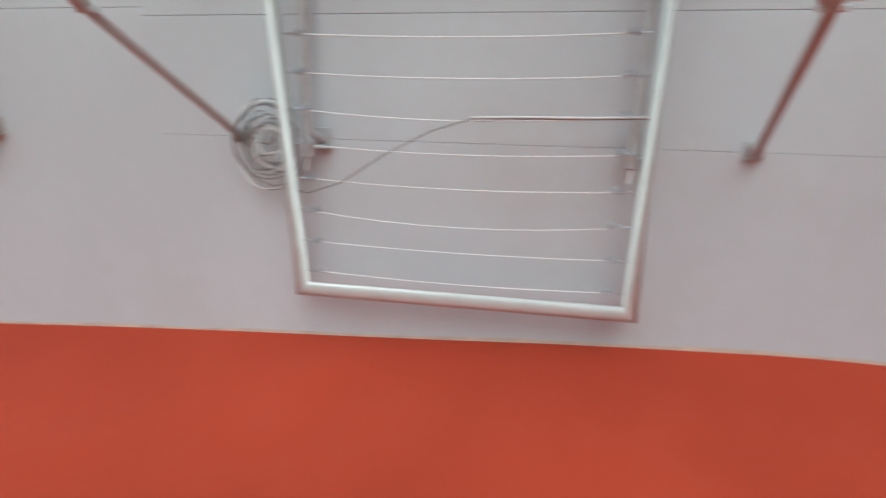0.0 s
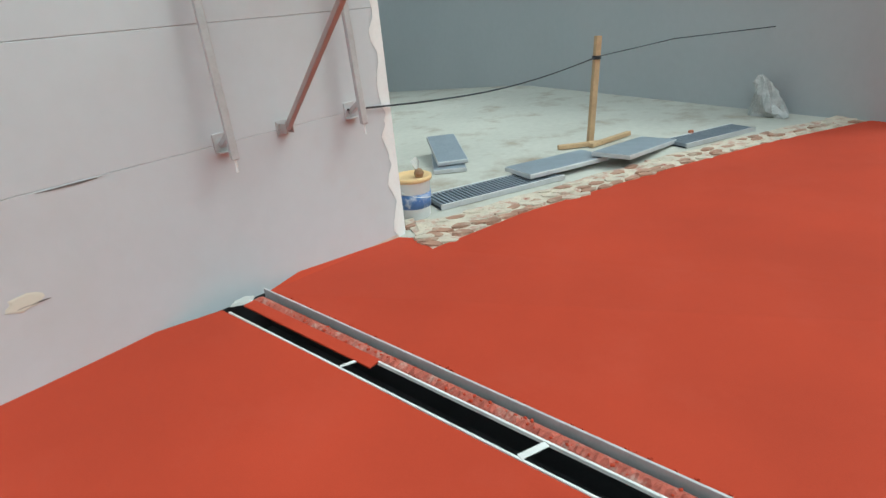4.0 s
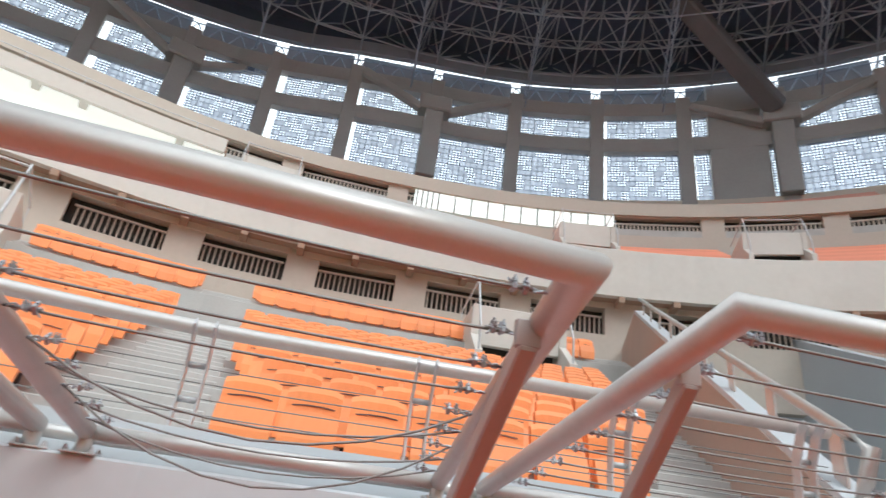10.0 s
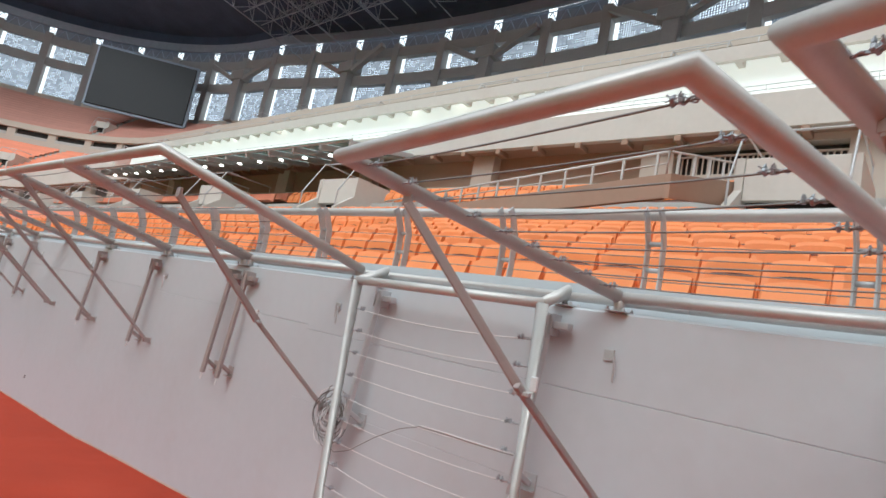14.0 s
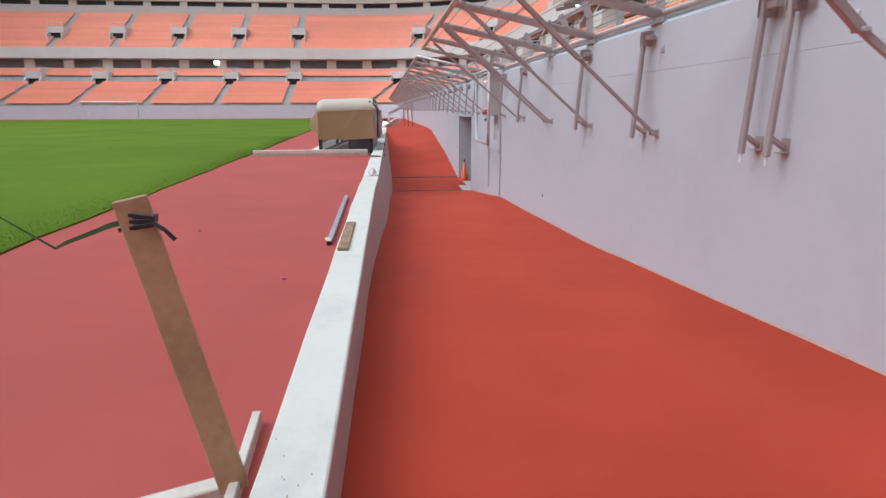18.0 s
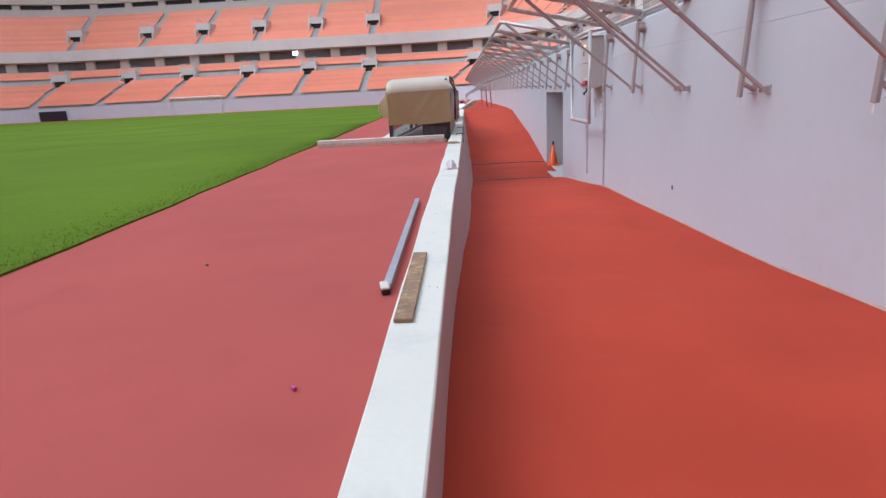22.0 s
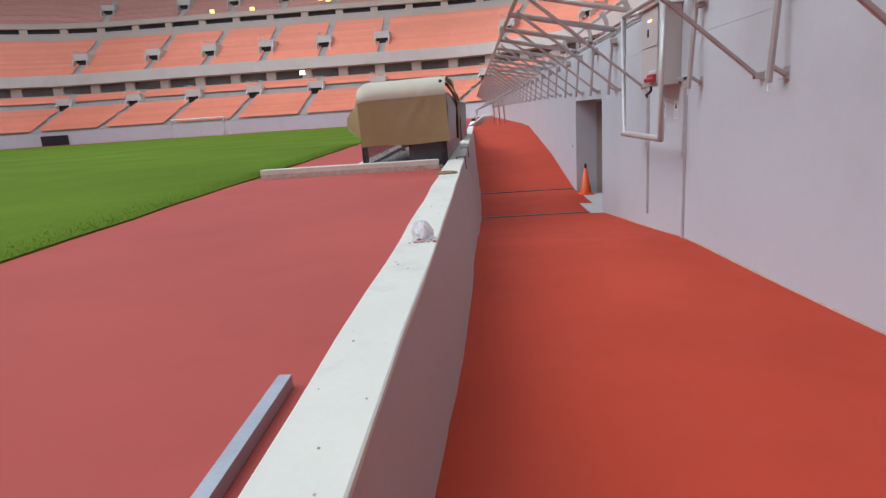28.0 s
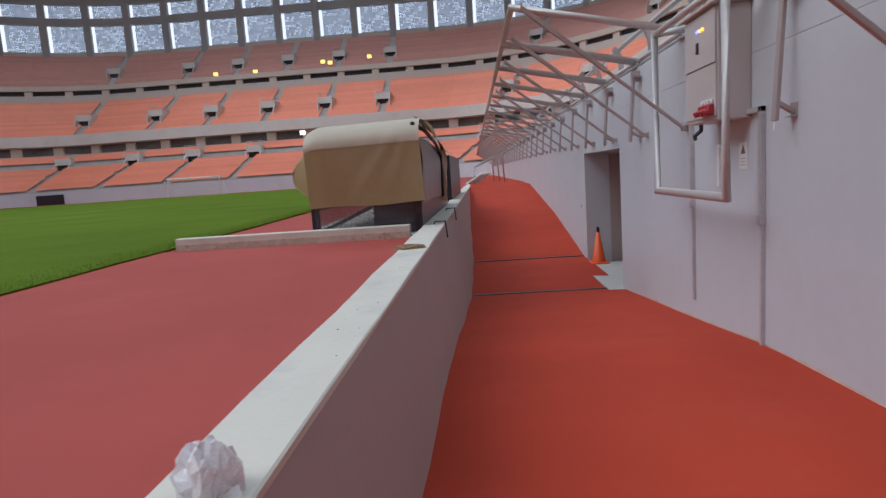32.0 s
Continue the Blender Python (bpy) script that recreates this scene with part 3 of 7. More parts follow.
outer = [(1.05, -7.0), (0.80, -6.95), (0.25, -7.48), (-0.32, -8.05), (-1.08, -8.80), (-2.15, -9.75), (-3.45, -10.75), (-5.6, -11.5)]
top = []
for k in range(len(inner) - 1):
    for j in range(6):
        f = j / 6
        w = 0.03 * math.sin(k * 5 + j * 2.1)
        top.append((inner[k][0] + f * (inner[k + 1][0] - inner[k][0]), inner[k][1] + f * (inner[k + 1][1] - inner[k][1]),
                    outer[k][0] + f * (outer[k + 1][0] - outer[k][0]) + w, outer[k][1] + f * (outer[k + 1][1] - outer[k][1]) + w))
for a, b, c, d in top:
    lip.v += [(a, b, -0.045), (c, d, -0.02 + 0.01 * math.sin(9 * c))]
lip.f = [(2 * i, 2 * i + 1, 2 * i + 3, 2 * i + 2) for i in range(len(top) - 1)]
edge_ = lip.thing("screed_edge", RAW, "broken raw screed edge with red crumbs", "floor edge", kind="structure")
BRICKY = mat("broken_brick", (0.36, 0.20, 0.14), 0.9, var=0.3, scale=10, fine=60, bump=0.3, stain=(0.55, 0.47, 0.38), stain_amt=0.8, stain_scale=7, island=0.12)
r_ = random.Random(41)
chunks = []
for k in range(5):
    n_ = 7
    ring_ = [(r_.uniform(0.75, 1.0) * math.cos(6.283 * j / n_), r_.uniform(0.75, 1.0) * math.sin(6.283 * j / n_)) for j in range(n_)]
    c_ = Mesh()
    c_.add([(0.11 * x, 0.055 * y, 0.0) for x, y in ring_] + [(0.10 * x, 0.048 * y, 0.030 + r_.uniform(-0.006, 0.006)) for x, y in ring_], [tuple(range(n_, 2 * n_))] + [(j, (j + 1) % n_, n_ + (j + 1) % n_, n_ + j) for j in range(n_)])
    chunks.append([c_.data("screed_chunk", mt) for mt in (BRICKY, RAW)])
for a, b, c, d in top[4:]:
    way = math.degrees(math.atan2(d - b, c - a)) - 90
    for j in range(3):
        f = 0.12 + 0.36 * j + r_.uniform(-0.1, 0.1)
        shared("screed_chunk", r_.choice(chunks)[0 if r_.random() < 0.55 else 1], edge_, pose(a + (c - a) * f + r_.uniform(-0.03, 0.03), b + (d - b) * f, -0.052 + r_.uniform(-0.006, 0.006), 0, 0, way + r_.uniform(-25, 25)))

# concrete floor of the tunnel: level at the mouth, then a ramp down
OUT = Vector((math.cos(TUNNEL), -math.sin(TUNNEL), 0))
ACROSS = Vector((-math.sin(TUNNEL), -math.cos(TUNNEL), 0))
MOUTH = Vector((*at(U_TUNNEL), 0))
SIDE_OFF, SKEW = 5.70, 0.0
tf = Mesh()
ladder_d = [-1.8, 0, 3, 5.7, 6.3, 7.4, 9, 12, 16, 24, 34]
for d in ladder_d:
    z = -0.05 - 0.095 * max(0, d - 5.9)
    for w in (-0.5, 1.5, 3, 4.5, SIDE_OFF + SKEW * d + 0.3):
        p = MOUTH + OUT * d + ACROSS * w
        tf.v.append((p.x, p.y, z))
tf.f = [(5 * i + j, 5 * i + j + 1, 5 * i + j + 6, 5 * i + j + 5) for i in range(len(ladder_d) - 1) for j in range(4)]
tf.thing("tunnel_floor", FLOORC, "stained bare concrete floor of the tunnel", "concrete floor", kind="structure")


# ---- walls by the corridor ----
def stand_wall(u0, u1, z2=1.66, low_joint=True):
    m = Mesh()
    z1 = 1.01
    prof = [(0, -2.4)] + ([(0, z1 - 0.003), (0.005, z1), (0, z1 + 0.003)] if low_joint else []) + [(0, z2 - 0.004), (0.006, z2), (0, z2 + 0.004), (0, WALL_TOP - 0.012), (0.012, WALL_TOP), (0.24, WALL_TOP), (0.25, 2.40), (0.55, 2.40), (0.55, -2.4)]
    sweep(m, prof, u0, u1, straight=3.0, bend=0.35)
    return m.thing("wall_stand", WALL, "light grey painted concrete stand wall", "wall", kind="structure")


D0, D1, DOOR_TOP = 19.60 - CY, 22.85 - CY, 1.05
stand_wall(U_TUNNEL, 2.6 - CY)
stand_wall(2.6 - CY, D0, 1.705, False)
stand_wall(D1, SIDE, 1.75, False)
m = Mesh()
sweep(m, [(0, DOOR_TOP), (0, WALL_TOP - 0.012), (0.012, WALL_TOP), (0.24, WALL_TOP), (0.25, 2.40), (0.55, 2.40), (0.55, DOOR_TOP)], D0, D1)
m.thing("wall_stand", WALL, "light grey painted lintel over the doorway", "wall", kind="structure")
m = Mesh()
sweep(m, [(0.55, -2.4), (0.55, 2.2), (3.2, 2.2), (3.2, -2.4)], D0 - 0.25, D0)
sweep(m, [(0.55, -2.4), (0.55, 2.2), (3.2, 2.2), (3.2, -2.4)], D1, D1 + 0.25)
sweep(m, [(3.2, -2.4), (3.2, 2.2), (3.4, 2.2), (3.4, -2.4)], D0 - 0.25, D1 + 0.25)
sweep(m, [(0.55, DOOR_TOP), (0.55, DOOR_TOP + 0.2), (3.2, DOOR_TOP + 0.2), (3.2, DOOR_TOP)], D0 - 0.25, D1 + 0.25)
m.thing("doorway_passage", PLASTER, "plastered passage behind the wall doorway", "passage", kind="structure")
m = Mesh()
sweep(m, [(-0.28, -1.46), (-0.28, -1.40), (3.3, -1.40), (3.3, -1.46)], D0 - 0.15, D1 - 0.4)
m.thing("doorway_sill", CONCRETE, "broken bare concrete sill in the doorway", "sill", kind="structure")

# rough white filler on the wall's end face
m = Mesh()
for k in range(40):
    z = -0.02 + 2.2 * k / 39
    w = 0.05 + 0.025 * math.sin(k * 1.3) + 0.012 * math.sin(k * 3.7)
    m.v += [(*at(U_TUNNEL + w, -0.003), z), (*at(U_TUNNEL - 0.006, -0.005), z), (*at(U_TUNNEL - 0.006, 0.54), z)]
m.f = [(3 * i + j, 3 * i + j + 1, 3 * i + j + 4, 3 * i + j + 3) for i in range(39) for j in (0, 1)]
m.thing("wall_end_filler", FILLER, "rough white filler coat on the end of the wall", "wall", kind="structure")

# low wall along the field side of the corridor
m = Mesh()
cop = Mesh()
us = [-4.472 + 0.172 * i for i in range(26)] + [0.6 * i for i in range(0, 66)]
prof_n = 5
for u in us:
    y = CY + u if u >= 0 else at(u, -3.3)[1]
    s = low_s(CY + u)
    z0 = floor_z(y) - 0.2
    wob = 0.006 * math.sin(u * 2.9) + 0.004 * math.sin(u * 7.7)
    batter = max(0.0, min(0.17, (y - 6.0) * 0.032))        # the face leans back more along the ramp
    wide = 0.224 + 0.004 * max(min(y, 16), 0)
    for ds, z in ((batter * (LOW_TOP - z0), z0), (0.0, LOW_TOP - 0.03), (-wide, LOW_TOP - 0.03), (-wide, -0.3)):
        m.v.append((*at(u, s + ds + (wob if z < 0 else 0)), z))
    for ds, z in ((0.004, LOW_TOP - 0.03), (0.003 + wob * 0.5, LOW_TOP - 0.006), (-0.005 + wob * 0.5, LOW_TOP), (0.003 - wide + wob, LOW_TOP), (-0.005 - wide + wob, LOW_TOP - 0.006), (-0.006 - wide, LOW_TOP - 0.03)):
        cop.v.append((*at(u, s + ds), z))
n = len(us)
m.f = [(4 * i + j, 4 * i + j + 1, 4 * i + j + 5, 4 * i + j + 4) for i in range(n - 1) for j in range(3)] + [(0, 1, 2, 3), (4 * n - 1, 4 * n - 2, 4 * n - 3, 4 * n - 4)]
cop.f = [(6 * i + j, 6 * i + j + 1, 6 * i + j + 7, 6 * i + j + 6) for i in range(n - 1) for j in range(5)] + [tuple(range(6)), tuple(6 * n - 1 - j for j in range(6))]
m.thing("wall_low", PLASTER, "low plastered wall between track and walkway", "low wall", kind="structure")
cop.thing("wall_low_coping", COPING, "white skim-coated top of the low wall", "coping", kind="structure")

# drain channel between the two rubber floors
drain = base("drain_channel", "open black drain channel with steel edges", "drain", kind="structure")
A0, A1 = SLIT_A
B0, B1 = SLIT_B


def across(f, g, z):
    """A place in the drain: f from the wall to the low wall, g from the near to the far edge."""
    p = A0.lerp(A1, f).lerp(B0.lerp(B1, f), g)
    return (p.x, p.y, z + (1 - g) * (0.132 - 0.14 * f) + g * (0.095 - 0.107 * f))


m = Mesh()
m.add([across(f, g, z) for f in (-0.02, 1.03) for g, z in ((0, -0.06), (0, -0.3), (1, -0.3), (1, -0.06))], [(0, 4, 5, 1), (1, 5, 6, 2), (2, 6, 7, 3), (0, 1, 2, 3), (4, 7, 6, 5)])
m.part("channel", COVER, drain, "black sides and floor of the channel")
m = Mesh()
m.bar(across(0.02, 0.03, -0.035), across(0.99, 0.03, -0.035), 0.012, 0.02)
m.part("edge_strip", PALE, drain, "thin bright edge strip")
m = Mesh()
for i in range(220):
    f = 0.02 + 0.97 * i / 219
    w = 0.035 * math.sin(i * 2.7) + 0.03 * math.sin(i * 6.1) + 0.02 * math.sin(i * 11.3)
    m.v += [across(f, 0.50 + 0.4 * w, -0.030 - 0.008 * (i % 3 == 0)), across(f, 0.56, -0.012 - 0.008 * (i % 2)), across(f, 0.64 + 0.5 * w, -0.010 + 0.008 * ((i * 7) % 3)), across(f, 0.74, -0.014)]
m.f = [(4 * i + j, 4 * i + j + 1, 4 * i + j + 5, 4 * i + j + 4) for i in range(219) for j in (0, 1, 2)]
m.part("crumbled_edge", CRUMB, drain, "crumbled screed edge with red crumbs")
m = Mesh()
m.bar(across(0.01, 0.485, -0.020), across(0.99, 0.485, -0.020), 0.012, 0.02)
m.part("edge_strip", PALE, drain, "thin pale edge strip")
m = Mesh()
m.bar(across(0.01, 0.86, -0.012), across(0.99, 0.86, -0.012), 0.012, 0.062)
m.part("edge_strip", GALV, drain, "grey steel edge strip")
r_ = random.Random(31)
m = Mesh()
for k in range(150):
    f, q = r_.uniform(0.03, 0.98), r_.choice((r_.uniform(0.55, 0.72), r_.uniform(0.94, 1.02)))
    sz = r_.uniform(0.004, 0.010)
    m.cbox(-sz, -sz * 0.7, 0, sz, sz * 0.7, sz * 1.2, sz * 0.3, Matrix.Translation(across(f, q, -0.012)) @ Matrix.Rotation(r_.uniform(0, 3), 4, "Z"))
m.part("rubber_crumbs", RUBBER, drain, "loose red rubber crumbs", kind="stuff")
for f, half in ((0.342, 0.009), (0.679, 0.016)):
    m = Mesh()
    m.cbox(-0.066, -half, -0.003, 0.066, half, 0.003, 0.001, Matrix.Translation(across(f, 0.25, -0.020)) @ Matrix.Rotation(radians(43), 4, "Z"))
    m.part("crossbar", PALE, drain, "bright flat crossbar")
m = Mesh()
m.cbox(-0.53, -0.040, -0.007, 0.53, 0.040, 0.007, 0.003, Matrix.Translation((0.905, -5.0, 0.080)) @ Matrix.Rotation(radians(-24.1), 4, "Z") @ Matrix.Rotation(radians(-3.0), 4, "Y"))
m.thing("drain_cover", RUBBER, "loose red rubber drain cover strip", "drain cover")
r_ = random.Random(77)
m = Mesh()
ring_ = [(0.10 * math.cos(a) * r_.uniform(0.6, 1.0), 0.055 * math.sin(a) * r_.uniform(0.6, 1.0)) for a in np.linspace(0, 5.9, 16)]
m.add([(x, y, 0.0) for x, y in ring_] + [(0.8 * x, 0.8 * y, 0.012 + r_.uniform(-0.004, 0.004)) for x, y in ring_], [tuple(range(16, 32))] + [(k, (k + 1) % 16, 16 + (k + 1) % 16, 16 + k) for k in range(16)])
m.part("end_mortar", CONCRETE, drain, "grey-white mortar smear at the drain's end", at=Matrix.Translation(across(0.004, 0.42, -0.022)) @ Matrix.Rotation(radians(62), 4, "Z"))

# grey side wall of the tunnel: its top follows the rake of the seats
m = Mesh()
verts = []
for d, zt in ((-1.2, 2.0), (0.0, 2.2), (18.1, 9.72), (40.0, 9.72)):
    for w in (SIDE_OFF + SKEW * d, SIDE_OFF + SKEW * d + 0.35):
        p = MOUTH + OUT * d + ACROSS * w
        verts += [(p.x, p.y, -4.0), (p.x, p.y, zt)]
m.add(verts, [(4 * i, 4 * i + 1, 4 * i + 5, 4 * i + 4) for i in range(3)] + [(4 * i + 3, 4 * i + 2, 4 * i + 6, 4 * i + 7) for i in range(3)] + [(4 * i + 1, 4 * i + 3, 4 * i + 7, 4 * i + 5) for i in range(3)] + [(0, 2, 3, 1)])
m.thing("tunnel_wall", GREY, "dark grey painted tunnel side wall", "wall", kind="structure")
# our side of the tunnel
m = Mesh()
verts = []
for d, zt in ((0.36, 2.45), (0.78, 2.66), (12.9, 8.55), (24, 8.75)):
    for w in (-0.22, 0.0):
        p = MOUTH + OUT * d + ACROSS * w
        verts += [(p.x, p.y, -4.0), (p.x, p.y, zt)]
m.add(verts, [(4 * i, 4 * i + 1, 4 * i + 5, 4 * i + 4) for i in range(3)] + [(4 * i + 3, 4 * i + 2, 4 * i + 6, 4 * i + 7) for i in range(3)] + [(4 * i + 1, 4 * i + 3, 4 * i + 7, 4 * i + 5) for i in range(3)] + [(0, 2, 3, 1)])
m.thing("stand_side_wall", WALL, "light raked side wall beside the stand stairs", "wall", kind="structure")
# thin slab added on the stair side to carry the bounced orange light
m = Mesh()
verts = []
for d, zt in ((0.8, 2.60), (12.9, 8.45), (17.0, 8.6)):
    for w in (-0.236, -0.222):
        p = MOUTH + OUT * d + ACROSS * w
        verts += [(p.x, p.y, 1.0), (p.x, p.y, zt)]
m.add(verts, [(4 * i, 4 * i + 1, 4 * i + 5, 4 * i + 4) for i in range(2)] + [(4 * i + 1, 4 * i + 3, 4 * i + 7, 4 * i + 5) for i in range(2)] + [(0, 2, 3, 1)])
m.thing("stair_side_render", STAIRSIDE, "thin slab beside the stand stairs, tinted brown for bounced seat light", "wall", kind="structure")
# flaked white paint down the wall's end
m = Mesh()
r_ = random.Random(14)
for i in range(24):
    z = -0.05 + 1.72 * i / 23
    wj = 0.085 + 0.03 * math.sin(i * 1.3) + r_.uniform(-0.018, 0.018)
    for s_ in (wj, 0.0):
        q = at(U_TUNNEL + s_, -0.004)
        m.v.append((*q, z))
m.f = [(2 * i, 2 * i + 1, 2 * i + 3, 2 * i + 2) for i in range(23)]
m.thing("flaked_paint", FILLER, "ragged strip of white filler at the wall's end", "paint patch", kind="structure")
# block over the tunnel's inner end
m = Mesh()
p0 = MOUTH + OUT * 18.0
T = Matrix.Translation(p0) @ Matrix.Rotation(math.atan2(OUT.y, OUT.x), 4, "Z")
m.cbox(0, -SIDE_OFF - 1.5, 8.1, 3, 0.1, 9.75, 0.12, T)
m.thing("tunnel_head", WALL, "pale grey concrete block above the tunnel", "wall", kind="structure")
m = Mesh()
m.box(9.5, -SIDE_OFF - 3, -4, 9.8, 0.5, 9, T)
m.thing("tunnel_back", GREY, "grey wall deep inside the tunnel", "wall", kind="structure")


# ---- the stands ----
TIER1 = [(1.3 + 0.78 * r + (0.9 if r >= 13 else 0), 2.15 + 0.275 * r + (0.975 if r >= 14 else 0)) for r in range(18)]
TIER2 = [(17.0 + 0.85 * r, 11.4 + 0.50 * r) for r in range(17)]
TIER3 = [(32.0 + 0.85 * r, 21.6 + 0.62 * r) for r in range(17)]


def steps(tier, back_s, low):
    prof = [(tier[0][0] - 0.75, tier[0][1] - 0.02)]
    for (s, z), nxt in zip(tier, tier[1:] + [(back_s, 0)]):
        prof += [(s - 0.15, z - 0.01), (s - 0.14, z), (nxt[0] - 0.15, z)] if s != tier[0][0] else [(nxt[0] - 0.15, z)]
    prof.append((prof[-1][0], low))
    prof.append((prof[0][0], low))
    return prof


def beyond(p):
    """True on the far side of the tunnel's grey wall."""
    return (Vector((p[0], p[1], 0)) - MOUTH).dot(ACROSS) > SIDE_OFF + 1.6


PROF1 = [(0.55, 2.14), (1.16, 2.14)] + steps(TIER1, 16.6, 1.0)[1:-1] + [(0.55, 1.0)]


def cut_tier(u0, u1, co, no, label):
    m = Mesh()
    sweep(m, PROF1, u0, u1, bend=0.45)
    bm = bmesh.new()
    bm.from_mesh(m.data("cut", CONCRETE))
    bmesh.ops.bisect_plane(bm, geom=bm.verts[:] + bm.edges[:] + bm.faces[:], plane_co=co, plane_no=no, clear_inner=True)
    me = bpy.data.meshes.new("lower_tier")
    bm.to_mesh(me)
    bm.free()
    me.materials.append(CONCRETE)
    tagged(new("lower_tier", me), label, "terraces", kind="structure")


m = Mesh()
sweep(m, PROF1, 3.0, FORE - 0.2, bend=0.9)
m.thing("lower_tier", CONCRETE, "stepped concrete terraces of the lower tier", "terraces", kind="structure")
cut_tier(-13.0, 3.0, MOUTH - ACROSS * 0.2, -ACROSS, "stepped concrete terraces above the corridor corner")
FAR_N = (ACROSS - OUT * SKEW).normalized()
cut_tier(FORE - 0.2, LOOP - 6.0, MOUTH + ACROSS * (SIDE_OFF + 0.3), FAR_N, "stepped concrete terraces beside the tunnel")
m = Mesh()
sweep(m, [(0, -0.5), (0, 2.0), (0.25, 2.0), (0.25, -0.5)], SIDE, FORE + 2.0, bend=0.9)
m.thing("wall_pitch", WALL, "grey concrete wall round the pitch", "wall", kind="structure")
m = Mesh()
sweep(m, steps(TIER2, 31.5, 10.6), -BACK, FORE, bend=0.9)
m.thing("middle_tier", CONCRETE, "stepped concrete terraces of the middle tier", "terraces", kind="structure")
m = Mesh()
sweep(m, steps(TIER3, 47.5, 21.0), -BACK, FORE, bend=0.9)
m.thing("upper_tier", CONCRETE, "stepped concrete terraces of the upper tier", "terraces", kind="structure")

# parapets, soffits and back walls
m = Mesh()
for ua, ub, zt in ((-BACK, -1.0, 12.25), (-1.0, 60.0, 11.6), (60.0, FORE, 12.25)):
    sweep(m, [(15.95, 10.35), (15.9, 10.37), (15.9, zt - 0.03), (15.93, zt), (16.15, zt), (16.15, 10.35)], ua, ub)
m.thing("parapet_middle", FASCIA, "cream concrete parapet of the middle tier", "parapet", kind="structure")
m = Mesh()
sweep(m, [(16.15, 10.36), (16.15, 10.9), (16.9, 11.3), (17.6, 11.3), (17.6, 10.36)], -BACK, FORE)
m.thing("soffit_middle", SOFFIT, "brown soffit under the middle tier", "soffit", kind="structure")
m = Mesh()
sweep(m, [(30.95, 22.5), (30.95, 23.45), (31.2, 23.45), (31.2, 22.5)], -BACK, FORE)
m.thing("parapet_upper", BEIGE, "beige concrete parapet of the upper tier", "parapet", kind="structure")
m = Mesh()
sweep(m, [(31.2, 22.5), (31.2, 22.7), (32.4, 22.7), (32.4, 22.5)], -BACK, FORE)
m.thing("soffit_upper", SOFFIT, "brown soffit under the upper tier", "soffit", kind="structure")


def back_wall(name, s, z0, zb, zt, z1, pitch, opening, u0, u1, label, mark, inside=DARK):
    """A wall with a row of recessed openings, closed by a sheet coloured as shade; near ones carry vertical slats."""
    m, dark = Mesh(), Mesh()
    sweep(m, [(s, z0), (s, zb), (s + 0.5, zb), (s + 0.5, z0)], u0, u1)
    sweep(m, [(s, zt), (s, z1), (s + 0.5, z1), (s + 0.5, zt)], u0, u1)
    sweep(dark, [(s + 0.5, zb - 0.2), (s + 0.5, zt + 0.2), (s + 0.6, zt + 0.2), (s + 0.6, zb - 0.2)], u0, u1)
    spots = [(u, max(0.2, stretch(u + 0.02, s))) for u in paced(u0, u1 - 0.05, s, pitch, mark)]
    ends = paced(u0, u1 - 0.05, s, pitch, mark, pitch - opening)
    mids = paced(u0, u1 - 0.05, s, pitch, mark, pitch - opening / 2)
    for u, k in spots:
        stop = [e for e in ends if e > u]
        if stop:
            sweep(m, [(s + 0.003, zb), (s + 0.003, zt), (s + 0.5, zt), (s + 0.5, zb)], u, stop[0], bend=5, straight=9)
    m.thing(name, BEIGE, label, "wall", kind="structure")
    dark.thing(name + "_void", inside, "darker sheet standing for the unlit space behind the wall openings", "void", kind="structure")
    return mids


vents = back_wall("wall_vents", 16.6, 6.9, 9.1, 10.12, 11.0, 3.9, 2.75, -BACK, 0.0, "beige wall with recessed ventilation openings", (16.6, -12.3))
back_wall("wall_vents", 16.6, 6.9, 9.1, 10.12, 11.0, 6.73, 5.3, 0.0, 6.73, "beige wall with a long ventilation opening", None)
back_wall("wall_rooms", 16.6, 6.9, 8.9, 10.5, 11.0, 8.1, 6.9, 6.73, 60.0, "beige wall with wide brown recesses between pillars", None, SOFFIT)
back_wall("wall_rooms", 16.6, 6.9, 8.75, 10.2, 11.0, 6.6, 4.9, 60.0, FORE, "beige wall with wide openings backed by a dim-coloured sheet", None, DIM)
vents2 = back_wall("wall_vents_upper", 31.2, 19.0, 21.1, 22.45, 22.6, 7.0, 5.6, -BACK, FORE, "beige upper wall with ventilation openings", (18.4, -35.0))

# brackets under the middle parapet
slat = Mesh().cbox(-0.02, -0.026, 0, 0.03, 0.026, 0.78, 0.008).data("slat", BEIGE)
rail_v = Mesh().cbox(-0.03, -1.38, 0.72, 0.06, 1.38, 0.78, 0.01).data("rail", FASCIA)
for c in [v for v in vents if v < 0] + [2.75, 5.40]:
    grille = base("vent_grille", "vertical beige slats in a dark ventilation opening", "vent grille", facing(c, 16.85, 9.1), "ventilation grilles")
    shared("top_rail", rail_v, grille)
    for i in range(15):
        shared("slat", slat, grille, pose(0, -1.26 + 0.18 * i, 0))
slat_u = Mesh().cbox(-0.03, -0.05, 0, 0.06, 0.05, 1.0, 0.01).data("slat", BEIGE)
rail_u = Mesh().cbox(-0.04, -2.8, 0.95, 0.07, 2.8, 1.03, 0.01).data("rail", FASCIA)
